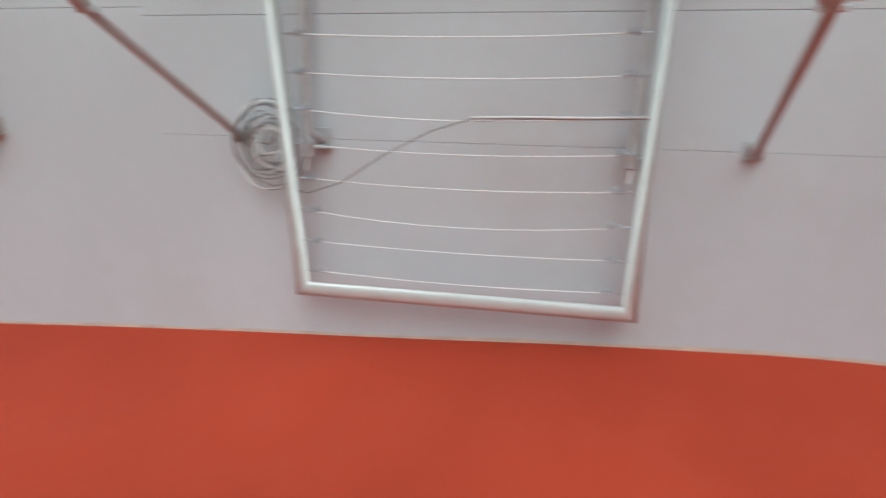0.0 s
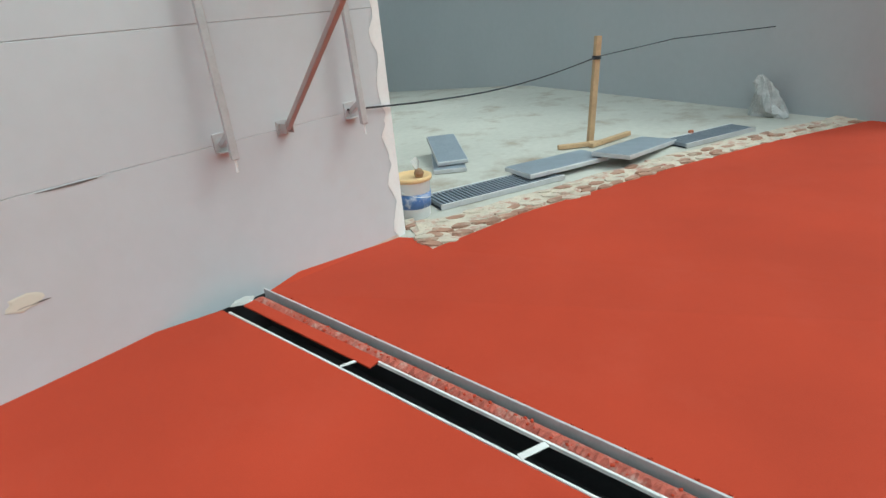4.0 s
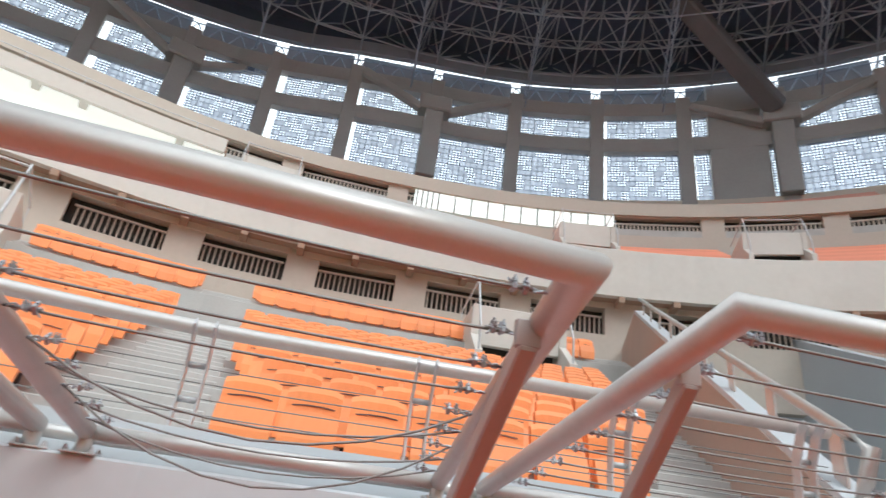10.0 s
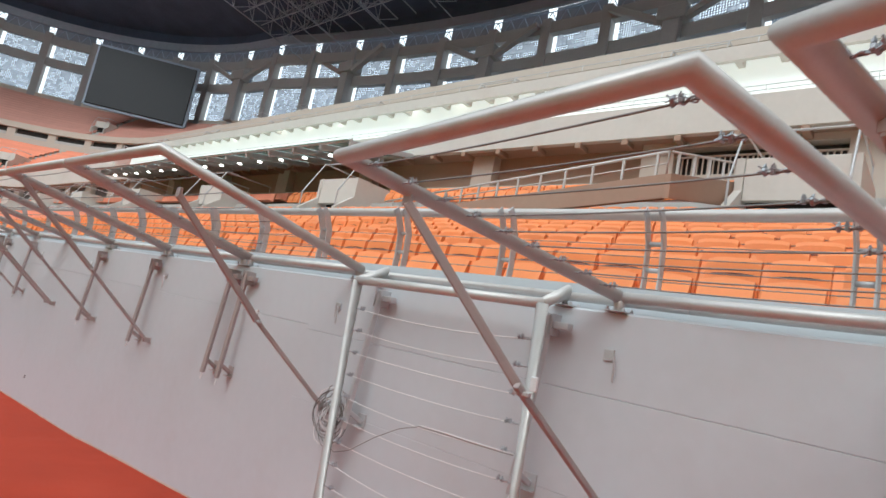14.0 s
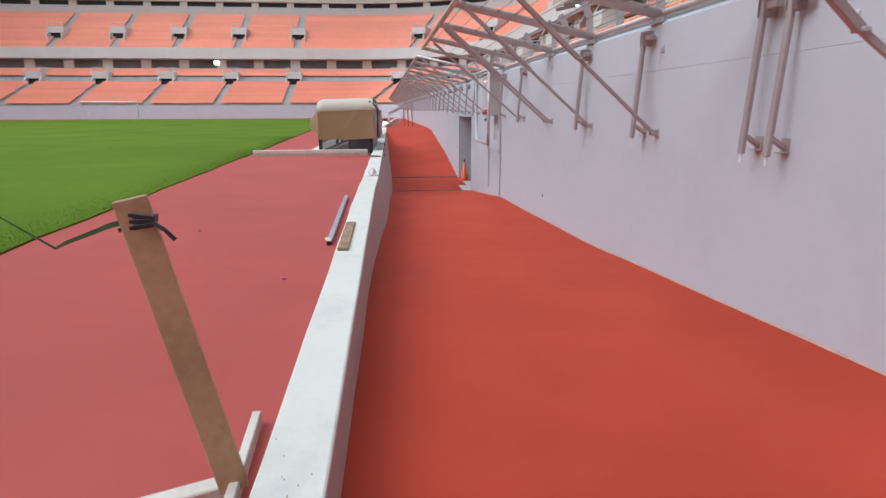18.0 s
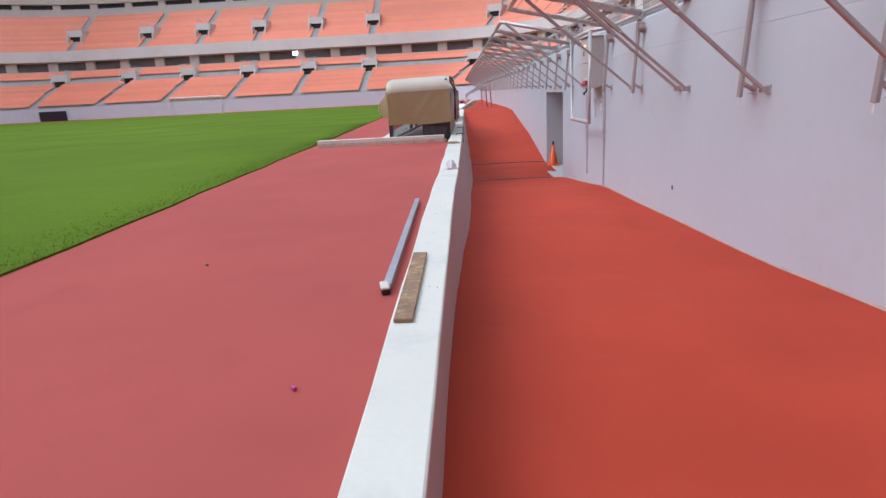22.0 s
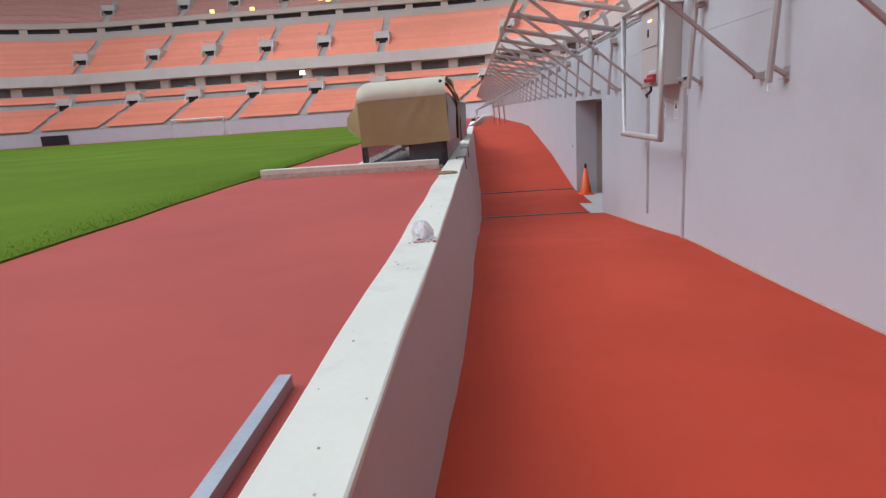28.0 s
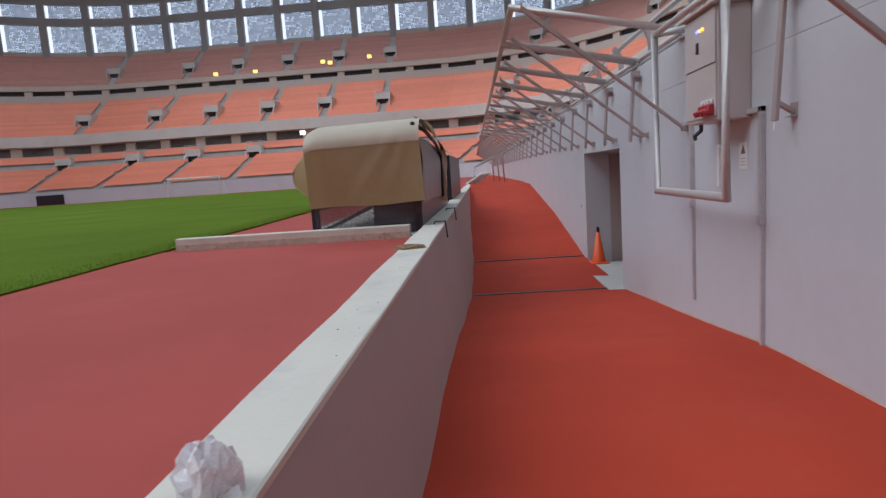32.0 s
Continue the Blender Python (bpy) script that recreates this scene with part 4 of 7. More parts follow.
for c in vents2:
    if c > 2:
        continue
    grille = base("vent_grille", "vertical beige slats in an upper ventilation opening", "vent grille", facing(c, 31.45, 21.1), "ventilation grilles")
    shared("top_rail", rail_u, grille)
    for i in range(22):
        shared("slat", slat_u, grille, pose(0, -2.6 + 0.25 * i, 0))
brk = Mesh()
sweepless = paced(-BACK, 60, 16.5, 1.95)
for u in sweepless:
    if u < 60:
        brk.cbox(0.3, -0.12, -0.22, 1.0, 0.12, 0.0, 0.02, facing(u, 16.9, 10.36))
brk.thing("soffit_brackets", SOFFIT, "short beam ends under the middle parapet", "brackets", kind="stuff")


# ---- seats ----
def seat_shape(detail):
    """One tip-up stadium seat, folded: x towards the field. Returns back and pan."""
    back, pan = Mesh(), Mesh()
    n = 7 if detail else 3
    back_rows = ((-0.10, 0.46), (-0.135, 0.66), (-0.150, 0.80), (-0.175, 0.845), (-0.225, 0.835), (-0.15, 0.46))
    pan_rows = ((0.09, 0.20), (0.055, 0.42), (-0.02, 0.60), (-0.06, 0.60), (-0.02, 0.42), (0.0, 0.20))
    for mesh, rows_ in ((back, back_rows), (pan, pan_rows)):
        k = len(rows_)
        for i in range(n):
            t = i / (n - 1) * 2 - 1
            bow = 0.035 * (1 - t * t) * (1 if mesh is back else 0.3)
            for x, z in rows_:
                lift = -0.03 * t ** 4 if z > 0.7 else 0.03 * (1 - t * t) if z > 0.5 and mesh is pan else 0.0
                mesh.v.append((x - bow, 0.218 * t * (1.0 if z > 0.3 else 0.9), z + lift))
        mesh.f = [(k * i + j, k * i + (j + 1) % k, k * i + k + (j + 1) % k, k * i + k + j) for i in range(n - 1) for j in range(k)] + [tuple(range(k))[::-1], tuple(k * n - k + j for j in range(k))]
    return back, pan


AISLES = [station(4.4, -33.1, 22), station(12.0, -27.9, 22), station(12.0, -12.7, 12.6), -1.41] + [8.2 + 11.5 * i for i in range(8)]
AISLES += [SIDE + 5.5, SIDE + 10.5] + [SIDE + ARC - 6.53 + 15.4 + 10.9 * i for i in range(6)]
AISLES += [u for u in paced(AISLES[-1] + 1, FORE - 3, 14, 11.0) if u > AISLES[-1] + 3]


def blocks(u0, u1, s, gap=1.15):
    edges = sorted(a + k * LOOP for a in AISLES for k in (0, 1))
    edges = [u0] + [e for e in edges if u0 < e < u1] + [u1]
    for a, b in zip(edges, edges[1:]):
        ka, kb = stretch(a + 0.01, s), stretch(b - 0.02, s)
        a2, b2 = a + gap / 2 / ka, b - gap / 2 / kb
        if (b2 - a2) * stretch((a + b) / 2, s) > 0.9:
            yield a2, b2


sb, sp = seat_shape(True)
SEAT_BACK, SEAT_PAN = sb.data("backrest", SEAT), sp.data("pan", SEAT)
SEAT_LEG = Mesh().cbox(-0.12, -0.02, 0, -0.06, 0.02, 0.36, 0.006).data("bracket", BLACK)
# black curved strip on the backrest: paints the shadow slot above the pan
SLOT = Mesh()
for i in range(4):
    for x, z in ((-0.130, 0.664), (-0.132, 0.672), (-0.155, 0.672), (-0.15, 0.664)):
        t = (i / 3 * 2 - 1) * 0.72
        SLOT.v.append((x - 0.035 * (1 - t * t), 0.236 * t, z + 0.03 * (1 - t * t)))
SLOT.f = [(4 * i + j, 4 * i + (j + 1) % 4, 4 * i + 4 + (j + 1) % 4, 4 * i + 4 + j) for i in range(3) for j in range(4)] + [(3, 2, 1, 0), (12, 13, 14, 15)]
SLOT_STRIP = SLOT.data("hinge_bar", BLACK)
first = None
picked = 0
nb, npn = seat_shape(False)
near, near_bars = Mesh(), Mesh()
EXIT_U = [station(12.0, -12.7, 12.6), 1.9, 19.7]


def has_seat(u, s, p):
    if (Vector((p[0], p[1], 0)) - MOUTH).dot(ACROSS) > -1.25:
        return False
    return not any(abs(u - e) * stretch(e, s) < 1.65 and 10.2 < s < 15.6 for e in EXIT_U)


for r, (s, z) in enumerate(TIER1):
    if r == 13:
        continue
    for a, b in ((-11.0, -1.41), (-1.41, 8.2), (8.2, 19.7), (19.7, 26.4)):
        spots = paced(a, b, s + 0.3, 0.50)
        for u in spots:
            if abs(u - a) * stretch(a + 0.02, s) < 0.72 - 0.008 * r and a > -10 or abs(u - b) * stretch(b - 0.03, s) < 0.875 - 0.008 * r:
                continue
            if not has_seat(u, s, at(u, s + 0.3)):
                continue
            place = facing(u, s + 0.30, z)
            if r < 7 and -9 < u < 5.5 and picked < 285:
                picked += 1
                if first is None:
                    first = base("stadium_seat", "orange plastic tip-up stadium seat on a concrete step", "seat", place, "seats of the lower tier")
                    shared("backrest", SEAT_BACK, first)
                    shared("pan", SEAT_PAN, first)
                    shared("bracket", SEAT_LEG, first, label="dark steel bracket")
                    shared("hinge_bar", SLOT_STRIP, first, label="black strip standing for the shaded slot")
                else:
                    copy_thing(first, place)
            else:
                for part_ in (nb, npn):
                    near.add([place @ Vector(p) for p in part_.v], part_.f)
                near_bars.add([place @ Vector(p) for p in SLOT.v], SLOT.f)
near.thing("seat_rows", SEAT, "rows of orange plastic seats in the lower tier", "seats", kind="stuff")
near_bars.thing("seat_hinge_bars", BLACK, "black strips standing for the shaded slots of the orange seats", "seat bars", kind="stuff")


def far_rows(tier, u0, u1, skip=(), test=None):
    m = Mesh()
    for r, (s, z) in enumerate(tier):
        if r in skip:
            continue
        for a, b in blocks(u0, u1, s, 1.3):
            if test and not (test(at(a, s)) and test(at(b, s))):
                continue
            sweep(m, [(s + 0.05, z + 0.36), (s + 0.45, z + 0.36), (s + 0.52, z + 0.80), (s + 0.57, z + 0.80), (s + 0.50, z + 0.30), (s + 0.05, z + 0.30)], a, b, straight=7, bend=1.1)
    return m


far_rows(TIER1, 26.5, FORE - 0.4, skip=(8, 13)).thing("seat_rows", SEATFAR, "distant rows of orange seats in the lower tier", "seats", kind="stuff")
far_rows(TIER1, FORE, LOOP - 6.2, test=beyond).thing("seat_rows", SEAT, "rows of orange seats beside the tunnel", "seats", kind="stuff")
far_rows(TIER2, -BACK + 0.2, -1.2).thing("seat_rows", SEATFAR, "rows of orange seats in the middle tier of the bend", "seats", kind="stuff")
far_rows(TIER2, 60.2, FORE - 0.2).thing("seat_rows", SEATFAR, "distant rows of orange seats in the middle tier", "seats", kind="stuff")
far_rows(TIER3, -BACK + 0.2, FORE - 0.2).thing("seat_rows", SEATHAZE, "distant rows of orange seats in the upper tier", "seats", kind="stuff")


# ---- half steps in the near aisles ----
half_step = Mesh().cbox(-0.02, -0.62, -0.02, 0.40, 0.62, 0.14, 0.012).data("step", CONCRETE)
for name_, u_fix in (("edge_stairs", None), ("aisle_stairs", -1.41), ("aisle_stairs", 8.2)):
    st = base(name_, "pale concrete steps up through the seats", "stairs", None, "stand stairs", "structure")
    for (s, z), (s2, _) in list(zip(TIER1, TIER1[1:]))[:13]:
        u = u_fix
        if u is None:
            u = min((-10 + 0.02 * k for k in range(300)), key=lambda q: abs((Vector((*at(q, s2), 0)) - MOUTH).dot(ACROSS) + 0.72))
        shared("step", half_step, st, facing(u, s2 - 0.15, z))

# ---- stair exits in the stands ----
def exit_box(w=2.7, h=2.3, d=3.0):
    """A walk-out in the rows: side walls, a lintel panel, a dark sheet as the unlit opening towards the field, rails on
    top.
    """
    body = base("stair_exit", "pale concrete walk-out with a dark opening in the stand", "stair exit", None, "stair exits")
    for sg in (-1, 1):
        m = Mesh()
        y0, y1 = sorted((sg * w / 2, sg * (w / 2 - 0.2)))
        m.add([(x, y, z) for y in (y0, y1) for x, z in ((0.9, -0.3), (0.9, 0.75), (0.0, h * 0.62), (0.0, h), (-d, h), (-d, -0.3))], [(0, 1, 2, 3, 4, 5), (11, 10, 9, 8, 7, 6)] + [(i, i + 6, (i + 1) % 6 + 6, (i + 1) % 6) for i in range(6)])
        m.part("side_wall", FASCIA, body)
    m = Mesh()
    m.cbox(-0.22, -w / 2 + 0.21, h * 0.50, -0.02, w / 2 - 0.21, h - 0.003, 0.02)
    m.part("lintel_panel", FASCIA, body)
    m = Mesh()
    m.cbox(-d, -w / 2 + 0.21, h - 0.2, -0.24, w / 2 - 0.21, h - 0.01, 0.02)
    m.part("roof_slab", FASCIA, body)
    # slab in a shade colour closes the stairway
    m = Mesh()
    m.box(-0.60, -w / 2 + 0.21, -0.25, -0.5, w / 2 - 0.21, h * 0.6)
    m.part("opening", DARK, body, "dark sheet standing for the unlit stair opening")
    for sg in (-1, 1):
        y = sg * (w / 2 - 0.1)
        m = Mesh()
        m.tube([(0.85, y, 0.7), (0.85, y, 1.45), (-0.05, y, h + 0.75), (-d + 0.1, y, h + 0.75), (-d + 0.1, y, h)], 0.03, 6)
        m.part("handrail", GALV, body)
    m = Mesh()
    m.tube([(-0.1, -w / 2 + 0.1, h + 0.72), (-0.1, w / 2 - 0.1, h + 0.72)], 0.03, 6)
    m.part("front_rail", GALV, body)
    return body


ex = exit_box()
ex.matrix_basis = facing(AISLES[2], 12.0, TIER1[12][1] + 0.1)
for u in EXIT_U[1:2] + AISLES[5:]:
    copy_thing(ex, facing(u, 12.0, TIER1[12][1] + 0.1))
for u in AISLES[:2] + [station(17.7, -21.5, 22)] + AISLES[3:]:
    copy_thing(ex, facing(u, 21.6, TIER2[5][1] + 0.2))
    if u > 60:
        copy_thing(ex, facing(u, 37.8, TIER3[6][1] + 0.35))

# ---- facade: columns, beams, perforated screens ----
S_F = 47.5
PITCH, CORNER_PITCH = 8.7, 8.8


def facade_s(u):
    return S_F + swell(u)


u_mark = station(44.3, -26.2, S_F)
cols = [u for u in paced(-BACK, u_mark + 2, S_F, CORNER_PITCH, (44.3, -26.2)) if u < u_mark + 0.05]
cols += [u for u in paced(-BACK, FORE - 0.05, facade_s, PITCH, (44.3, -26.2)) if u > u_mark + 0.05]
m = Mesh()
sweep(m, [(S_F - 0.6, 31.0, 1), (S_F - 0.6, 33.3, 1), (S_F + 0.6, 33.3, 1), (S_F + 0.6, 31.0, 1)], -BACK, FORE)
m.thing("facade_sill", BEIGE, "beige sill beam under the facade screens", "beam", kind="structure")
m = Mesh()
sweep(m, [(47.2, 30.9), (47.2, 31.25), (S_F + 0.2, 31.25, 1), (S_F + 0.2, 30.9, 1)], -3.0, SIDE + 2)
m.thing("upper_concourse", CONCRETE, "concrete concourse behind the upper tier", "concourse", kind="structure")
for z0, z1, d in ((39.2, 40.8, 0.45), (43.7, 45.3, 0.55)):
    m = Mesh()
    sweep(m, [(S_F - d, z0, 1), (S_F - d, z1, 1), (S_F + 0.5, z1, 1), (S_F + 0.5, z0, 1)], -BACK, FORE)
    m.thing("facade_beam", COLUMN, "grey concrete ring beam of the facade", "beam", kind="structure")
col = Mesh().cbox(-0.6, -0.7, 31.0, 0.7, 0.7, 45.9, 0.06).data("column", COLUMN)
frame_c = Mesh()
CORE = 4          # the bay with the blank wall pier
for i, (u, v) in enumerate(zip(cols, cols[1:])):
    c = new("column", col)
    c.matrix_basis = facing(u, facade_s(u))
    tagged(c, "tall grey concrete facade column", "column", "facade columns", "structure")
    p, q = Vector((*at(u, facade_s(u) + 0.3), 0)), Vector((*at(v, facade_s(v) + 0.3), 0))
    d = (q - p).normalized()
    wide = (q - p).length
    # open strips beside the columns, wider on the long side
    if u > u_mark + 2:
        spans = [(0.68, wide - 1.45)]
    elif i == CORE:
        spans = [(0.75, wide * 0.15 - 0.05), (wide * 0.74 + 0.05, wide - 0.9)]
    else:
        spans = [(0.68, wide - 0.68 - (0.42 if i % 3 else 0.12))]
    for a0, a1 in spans:
        for za, zb in ((33.3, 39.2), (40.8, 43.7)):
            ob = Mesh()
            corners = ((a0, za), (a1, za), (a1, zb), (a0, zb))
            ob.add([p + d * a + Vector((0, 0, z)) for a, z in corners], [(0, 1, 2, 3)])
            ob.thing("facade_screen", PERF, "perforated metal facade screen with sky behind", "facade screen", "facade screens", uv=[(a + i * 3.7, z) for a, z in corners])
    if i == CORE:
        ob = Mesh()
        ob.cbox(wide * 0.15, -1.3, 31.0, wide * 0.74, 0.6, 47.4, 0.08, Matrix.Translation(p) @ Matrix.Rotation(math.atan2(d.y, d.x), 4, "Z"))
        ob.thing("facade_core", COLUMN, "broad blank concrete wall pier in the facade", "pier", kind="structure")
    # light lattice above the upper beam
    n = 4
    top = [p + d * (wide * k / n) + Vector((0, 0, 47.4)) for k in range(n + 1)]
    low = [p + d * (wide * (k + 0.5) / n) + Vector((0, 0, 45.4)) for k in range(n)]
    for k in range(n):
        frame_c.tube([top[k], low[k], top[k + 1]], 0.07, 4, False)
    frame_c.tube([top[0], top[n]], 0.09, 4, False)
    ob = Mesh()
    end_ = wide - (0.7 if u > u_mark + 2 else 0.4)
    ob.add([p + d * a + Vector((0, 0, z)) for a, z in ((0.6, 45.35), (end_, 45.35), (end_, 47.86), (0.6, 47.86))], [(0, 1, 2, 3)])
    ob.thing("cladding_sheet", CLAD, "grey cladding sheet under the roof's edge", "cladding", "cladding sheets")
frame_c.thing("facade_lattice", STEEL, "thin steel lattice above the facade beam", "lattice", kind="stuff")

# slanting struts and their heads on the facade
i_mark = min(range(len(cols)), key=lambda k: abs(cols[k] - u_mark))
PIERS = [station(21.2, -52.8, S_F)] + cols[i_mark::3]
PIERS[0] = min(cols, key=lambda q: abs(q - PIERS[0]))
for i, u in enumerate(PIERS):
    if u < 95:
        p = facing(u, facade_s(u) - 1.2)
        st = base("facade_strut", "massive concrete pier with slanting struts", "pier", p, "facade piers")
        m = Mesh()
        m.cbox(-1.0, -0.95, 33.2, 0.3, 0.95, 41.2, 0.1)
        m.part("pier", COLUMN, st)
        m = Mesh()
        m.cbox(-2.0, -1.7, 41.2, 0.5, 1.7, 43.0, 0.15)
        m.part("pier_head", COLUMN, st)
        for sgn in (-1, 1):
            m = Mesh()
            m.bar((-0.2, sgn * 1.4, 41.4), (-0.2, sgn * 8.0, 44.6), 0.9, 0.8)
            m.part("strut", COLUMN, st)
        if i == 0:
            m = Mesh()
            m.bar((0.4, -0.3, 42.6), (10.0, -8.5, 49.8), 1.9, 1.4)
            m.part("raking_beam", RAKER, st, "dark raking roof beam")

# ---- roof: dark lining and space frame ----
# inner edge is out of view, set far back to let in more sky light
m = Mesh()
sweep(m, [(18, 54.0), (46.2, 50.2, 1), (46.2, 48.1, 1), (46.35, 48.1, 1), (46.35, 51.0, 1), (18, 54.8)], -BACK, FORE, bend=0.9)
m.thing("ceiling", ROOF, "dark roof lining above the stands", "roof", kind="structure")
m = Mesh()
sweep(m, [(S_F - 1.9, 46.7, 1), (S_F - 1.9, 48.2, 1), (S_F - 1.31, 48.2, 1), (S_F - 1.31, 46.7, 1)], -BACK, FORE)
m.thing("roof_ring_beam", STEEL, "grey steel ring beam at the roof's edge", "beam", kind="structure")


def roof_z(s):
    return 56.9 - (s + 4) * 7.4 / 56 - 0.4


truss = Mesh()
rows_t = paced(-BACK, 88, 34, 3.8)
for i in range(len(rows_t) - 1):
    ua, ub = rows_t[i], rows_t[i + 1]
    um = (ua + ub) / 2
    for j in range(8):
        sa, sb_ = 18.5 + 3.5 * j, 18.5 + 3.5 * (j + 1)
        sm = (sa + sb_) / 2
        za, zb, zl = roof_z(sa), roof_z(sb_), roof_z(sm) - 3.0
        A, B, D, E_ = (*at(ua, sa), za), (*at(ua, sb_), zb), (*at(ub, sb_), zb), (*at(ub, sa), za)
        L = (*at(um, sm), zl)
        L2 = (*at(um, sm + 3.5), roof_z(sm + 3.5) - 3.0)
        un = um + (ub - ua)
        L3 = (*at(un, sm), zl)
        for p, q, r in ((A, B, 0.09), (A, E_, 0.09), (A, D, 0.06), (A, L, 0.08), (B, L, 0.08), (D, L, 0.08), (E_, L, 0.08), (L, L2, 0.10), (L, L3, 0.10)):
            truss.tube([p, q], r, 4, False)
        if i % 3 == 0:
            deep = (*at(um, sm), zl - 2.6)
            deep2 = (*at(um, sm + 3.5), roof_z(sm + 3.5) - 5.6)
            for p, q, r in ((L2, deep, 0.06), (deep, deep2, 0.09), (A, deep, 0.06), (E_, deep, 0.06)):
                truss.tube([p, q], r, 4, False)
truss.thing("roof_space_frame", STEEL, "grey steel space frame under the roof", "roof truss", kind="stuff")


# ---- fence over the wall: hinged tube panels, braces, rails ----
TILT, REACH = 12.0, 2.05


def wire_clamp(twist):
    """Eye bolt, thimble loop and two clips at a wire's end; y towards the tube."""
    m = Mesh()
    m.tube([(0, 0.045, 0), (0, 0.012, 0)], 0.006, 6)
    m.tube([(0.016 * math.cos(a), -0.006 + 0.018 * math.sin(a), 0.004 * math.sin(2 * a)) for a in np.linspace(0, 2 * math.pi, 11)], 0.0045, 5)
    m.tube([(0.003, -0.016, 0.0), (0.014, -0.040, 0.010), (0.010, -0.070, 0.006), (0.0, -0.110, 0.002)], 0.004, 5)
    m.tube([(-0.003, -0.016, 0.0), (-0.014, -0.042, -0.008), (-0.006, -0.075, 0.004), (0.018, -0.105, 0.024 * twist)], 0.004, 5)
    for y, lean in ((-0.048, 0.5), (-0.082, -0.4)):
        q = Matrix.Translation((0, y, 0)) @ Matrix.Rotation(lean * twist, 4, "Y")
        m.cbox(-0.020, -0.008, -0.011, 0.020, 0.008, 0.011, 0.003, q)
        for x in (-0.013, 0.013):
            m.tube([q @ Vector((x, 0, -0.012)), q @ Vector((x, 0, 0.034))], 0.004, 5)
            m.tube([q @ Vector((x, 0, 0.013)), q @ Vector((x, 0, 0.023))], 0.0085, 6)
    return m


BOLT = Mesh().lathe([(0.014, 0.009), (0.014, 0.020), (0.008, 0.021), (0.008, 0.034)], 6).data("bolt", GALV)
CLAMP_A, CLAMP_B = wire_clamp(1).data("wire_clamp", BARS), wire_clamp(-0.8).data("wire_clamp", BARS)


def fence_panel(width, tilt, place, wires, label, sag=0.0, seed=1, hx=-0.03, hz=0.10, reach=REACH, outer=None, slack=0, inset=0.05):
    """A hinged panel: x towards the field, y along the wall, origin on the wall's top edge."""
    r_ = random.Random(seed)
    th = base("hinged_barrier", label, "barrier", place, "hinged barriers")
    ca_, sa_ = math.cos(radians(tilt)), math.sin(radians(tilt))
    h = width / 2

    ends = [Vector((hx + reach * ca_, y, hz + reach * sa_)) for y in (-h, h)]
    if outer:
        # the outer corners, drawn in by the tube's own thickness
        side_ = (Vector(outer[1]) - Vector(outer[0])).normalized() * inset
        ends = [place.inverted() @ (Vector(p) + side_ * sg - Vector((0, 0, 0.45 * inset))) for p, sg in zip(outer, (1, -1))]
    ways = [e - Vector((hx, y, hz)) for e, y in zip(ends, (-h, h))]

    def on(d, y):
        return tuple(Vector((hx, y, hz)) + ways[0].lerp(ways[1], (y + h) / (2 * h)) * (d / reach))

    m = Mesh()
    m.tube([on(0, -h), on(reach, -h), on(reach, h), on(0, h)], 0.042, 14)
    m.part("tube_frame", TUBE, th, "", True)
    m = Mesh()
    m.tube([on(0, -h - 0.01), on(0, h + 0.01)], 0.036, 12)
    m.part("hinge_bar", TUBE, th, "", True)
    for y in (-h, h):
        m = Mesh()
        m.cbox(-0.125, y - 0.075, 0.0, 0.03, y + 0.075, 0.009, 0.002)
        pl = m.part("base_plate", GALV, th)
        for bx in (-0.105, 0.008):
            for by in (-0.055, 0.055):
                shared("bolt", BOLT, pl, Matrix.Translation((bx, y + by, 0)))
        m = Mesh()
        m.tube([(-0.03, y * 0.995, 0.005), (-0.03, y * 0.995, 0.10)] + ([(hx, y * 0.995, hz)] if hx > 0 else []), 0.036, 10)
        m.part("stub", TUBE, th, "", True)
    for i in range(wires):
        d = 0.24 + (reach - 0.36) * i / max(1, wires - 1)
        low = 0.012 + (sag * r_.uniform(0.2, 1.6) if sag else 0) + (r_.uniform(0.06, 0.24) if i < slack else 0)
        pts = []
        for k in range(9):
            f = k / 8 * 2 - 1
            p = Vector(on(d, f * (h - 0.05)))
            p.z -= low * (1 - f * f)
            pts.append(p)
        m = Mesh()
        m.tube(pts, 0.0045 if not sag else 0.0036, 5)
        m.part("wire", WIRE if not sag else WHITE, th, "", True)
        for sg in (-1, 1):
            c = Vector(on(d, sg * (h - 0.075)))
            shared("wire_clamp", CLAMP_A if (i + sg) % 2 else CLAMP_B, th, Matrix.Translation(c) @ Matrix.Rotation(radians(0 if sg > 0 else 180) + r_.uniform(-0.12, 0.12), 4, "Z") @ Matrix.Rotation(r_.uniform(-0.5, 0.5), 4, "Y") @ Matrix.Scale(0.75, 4))
    return th


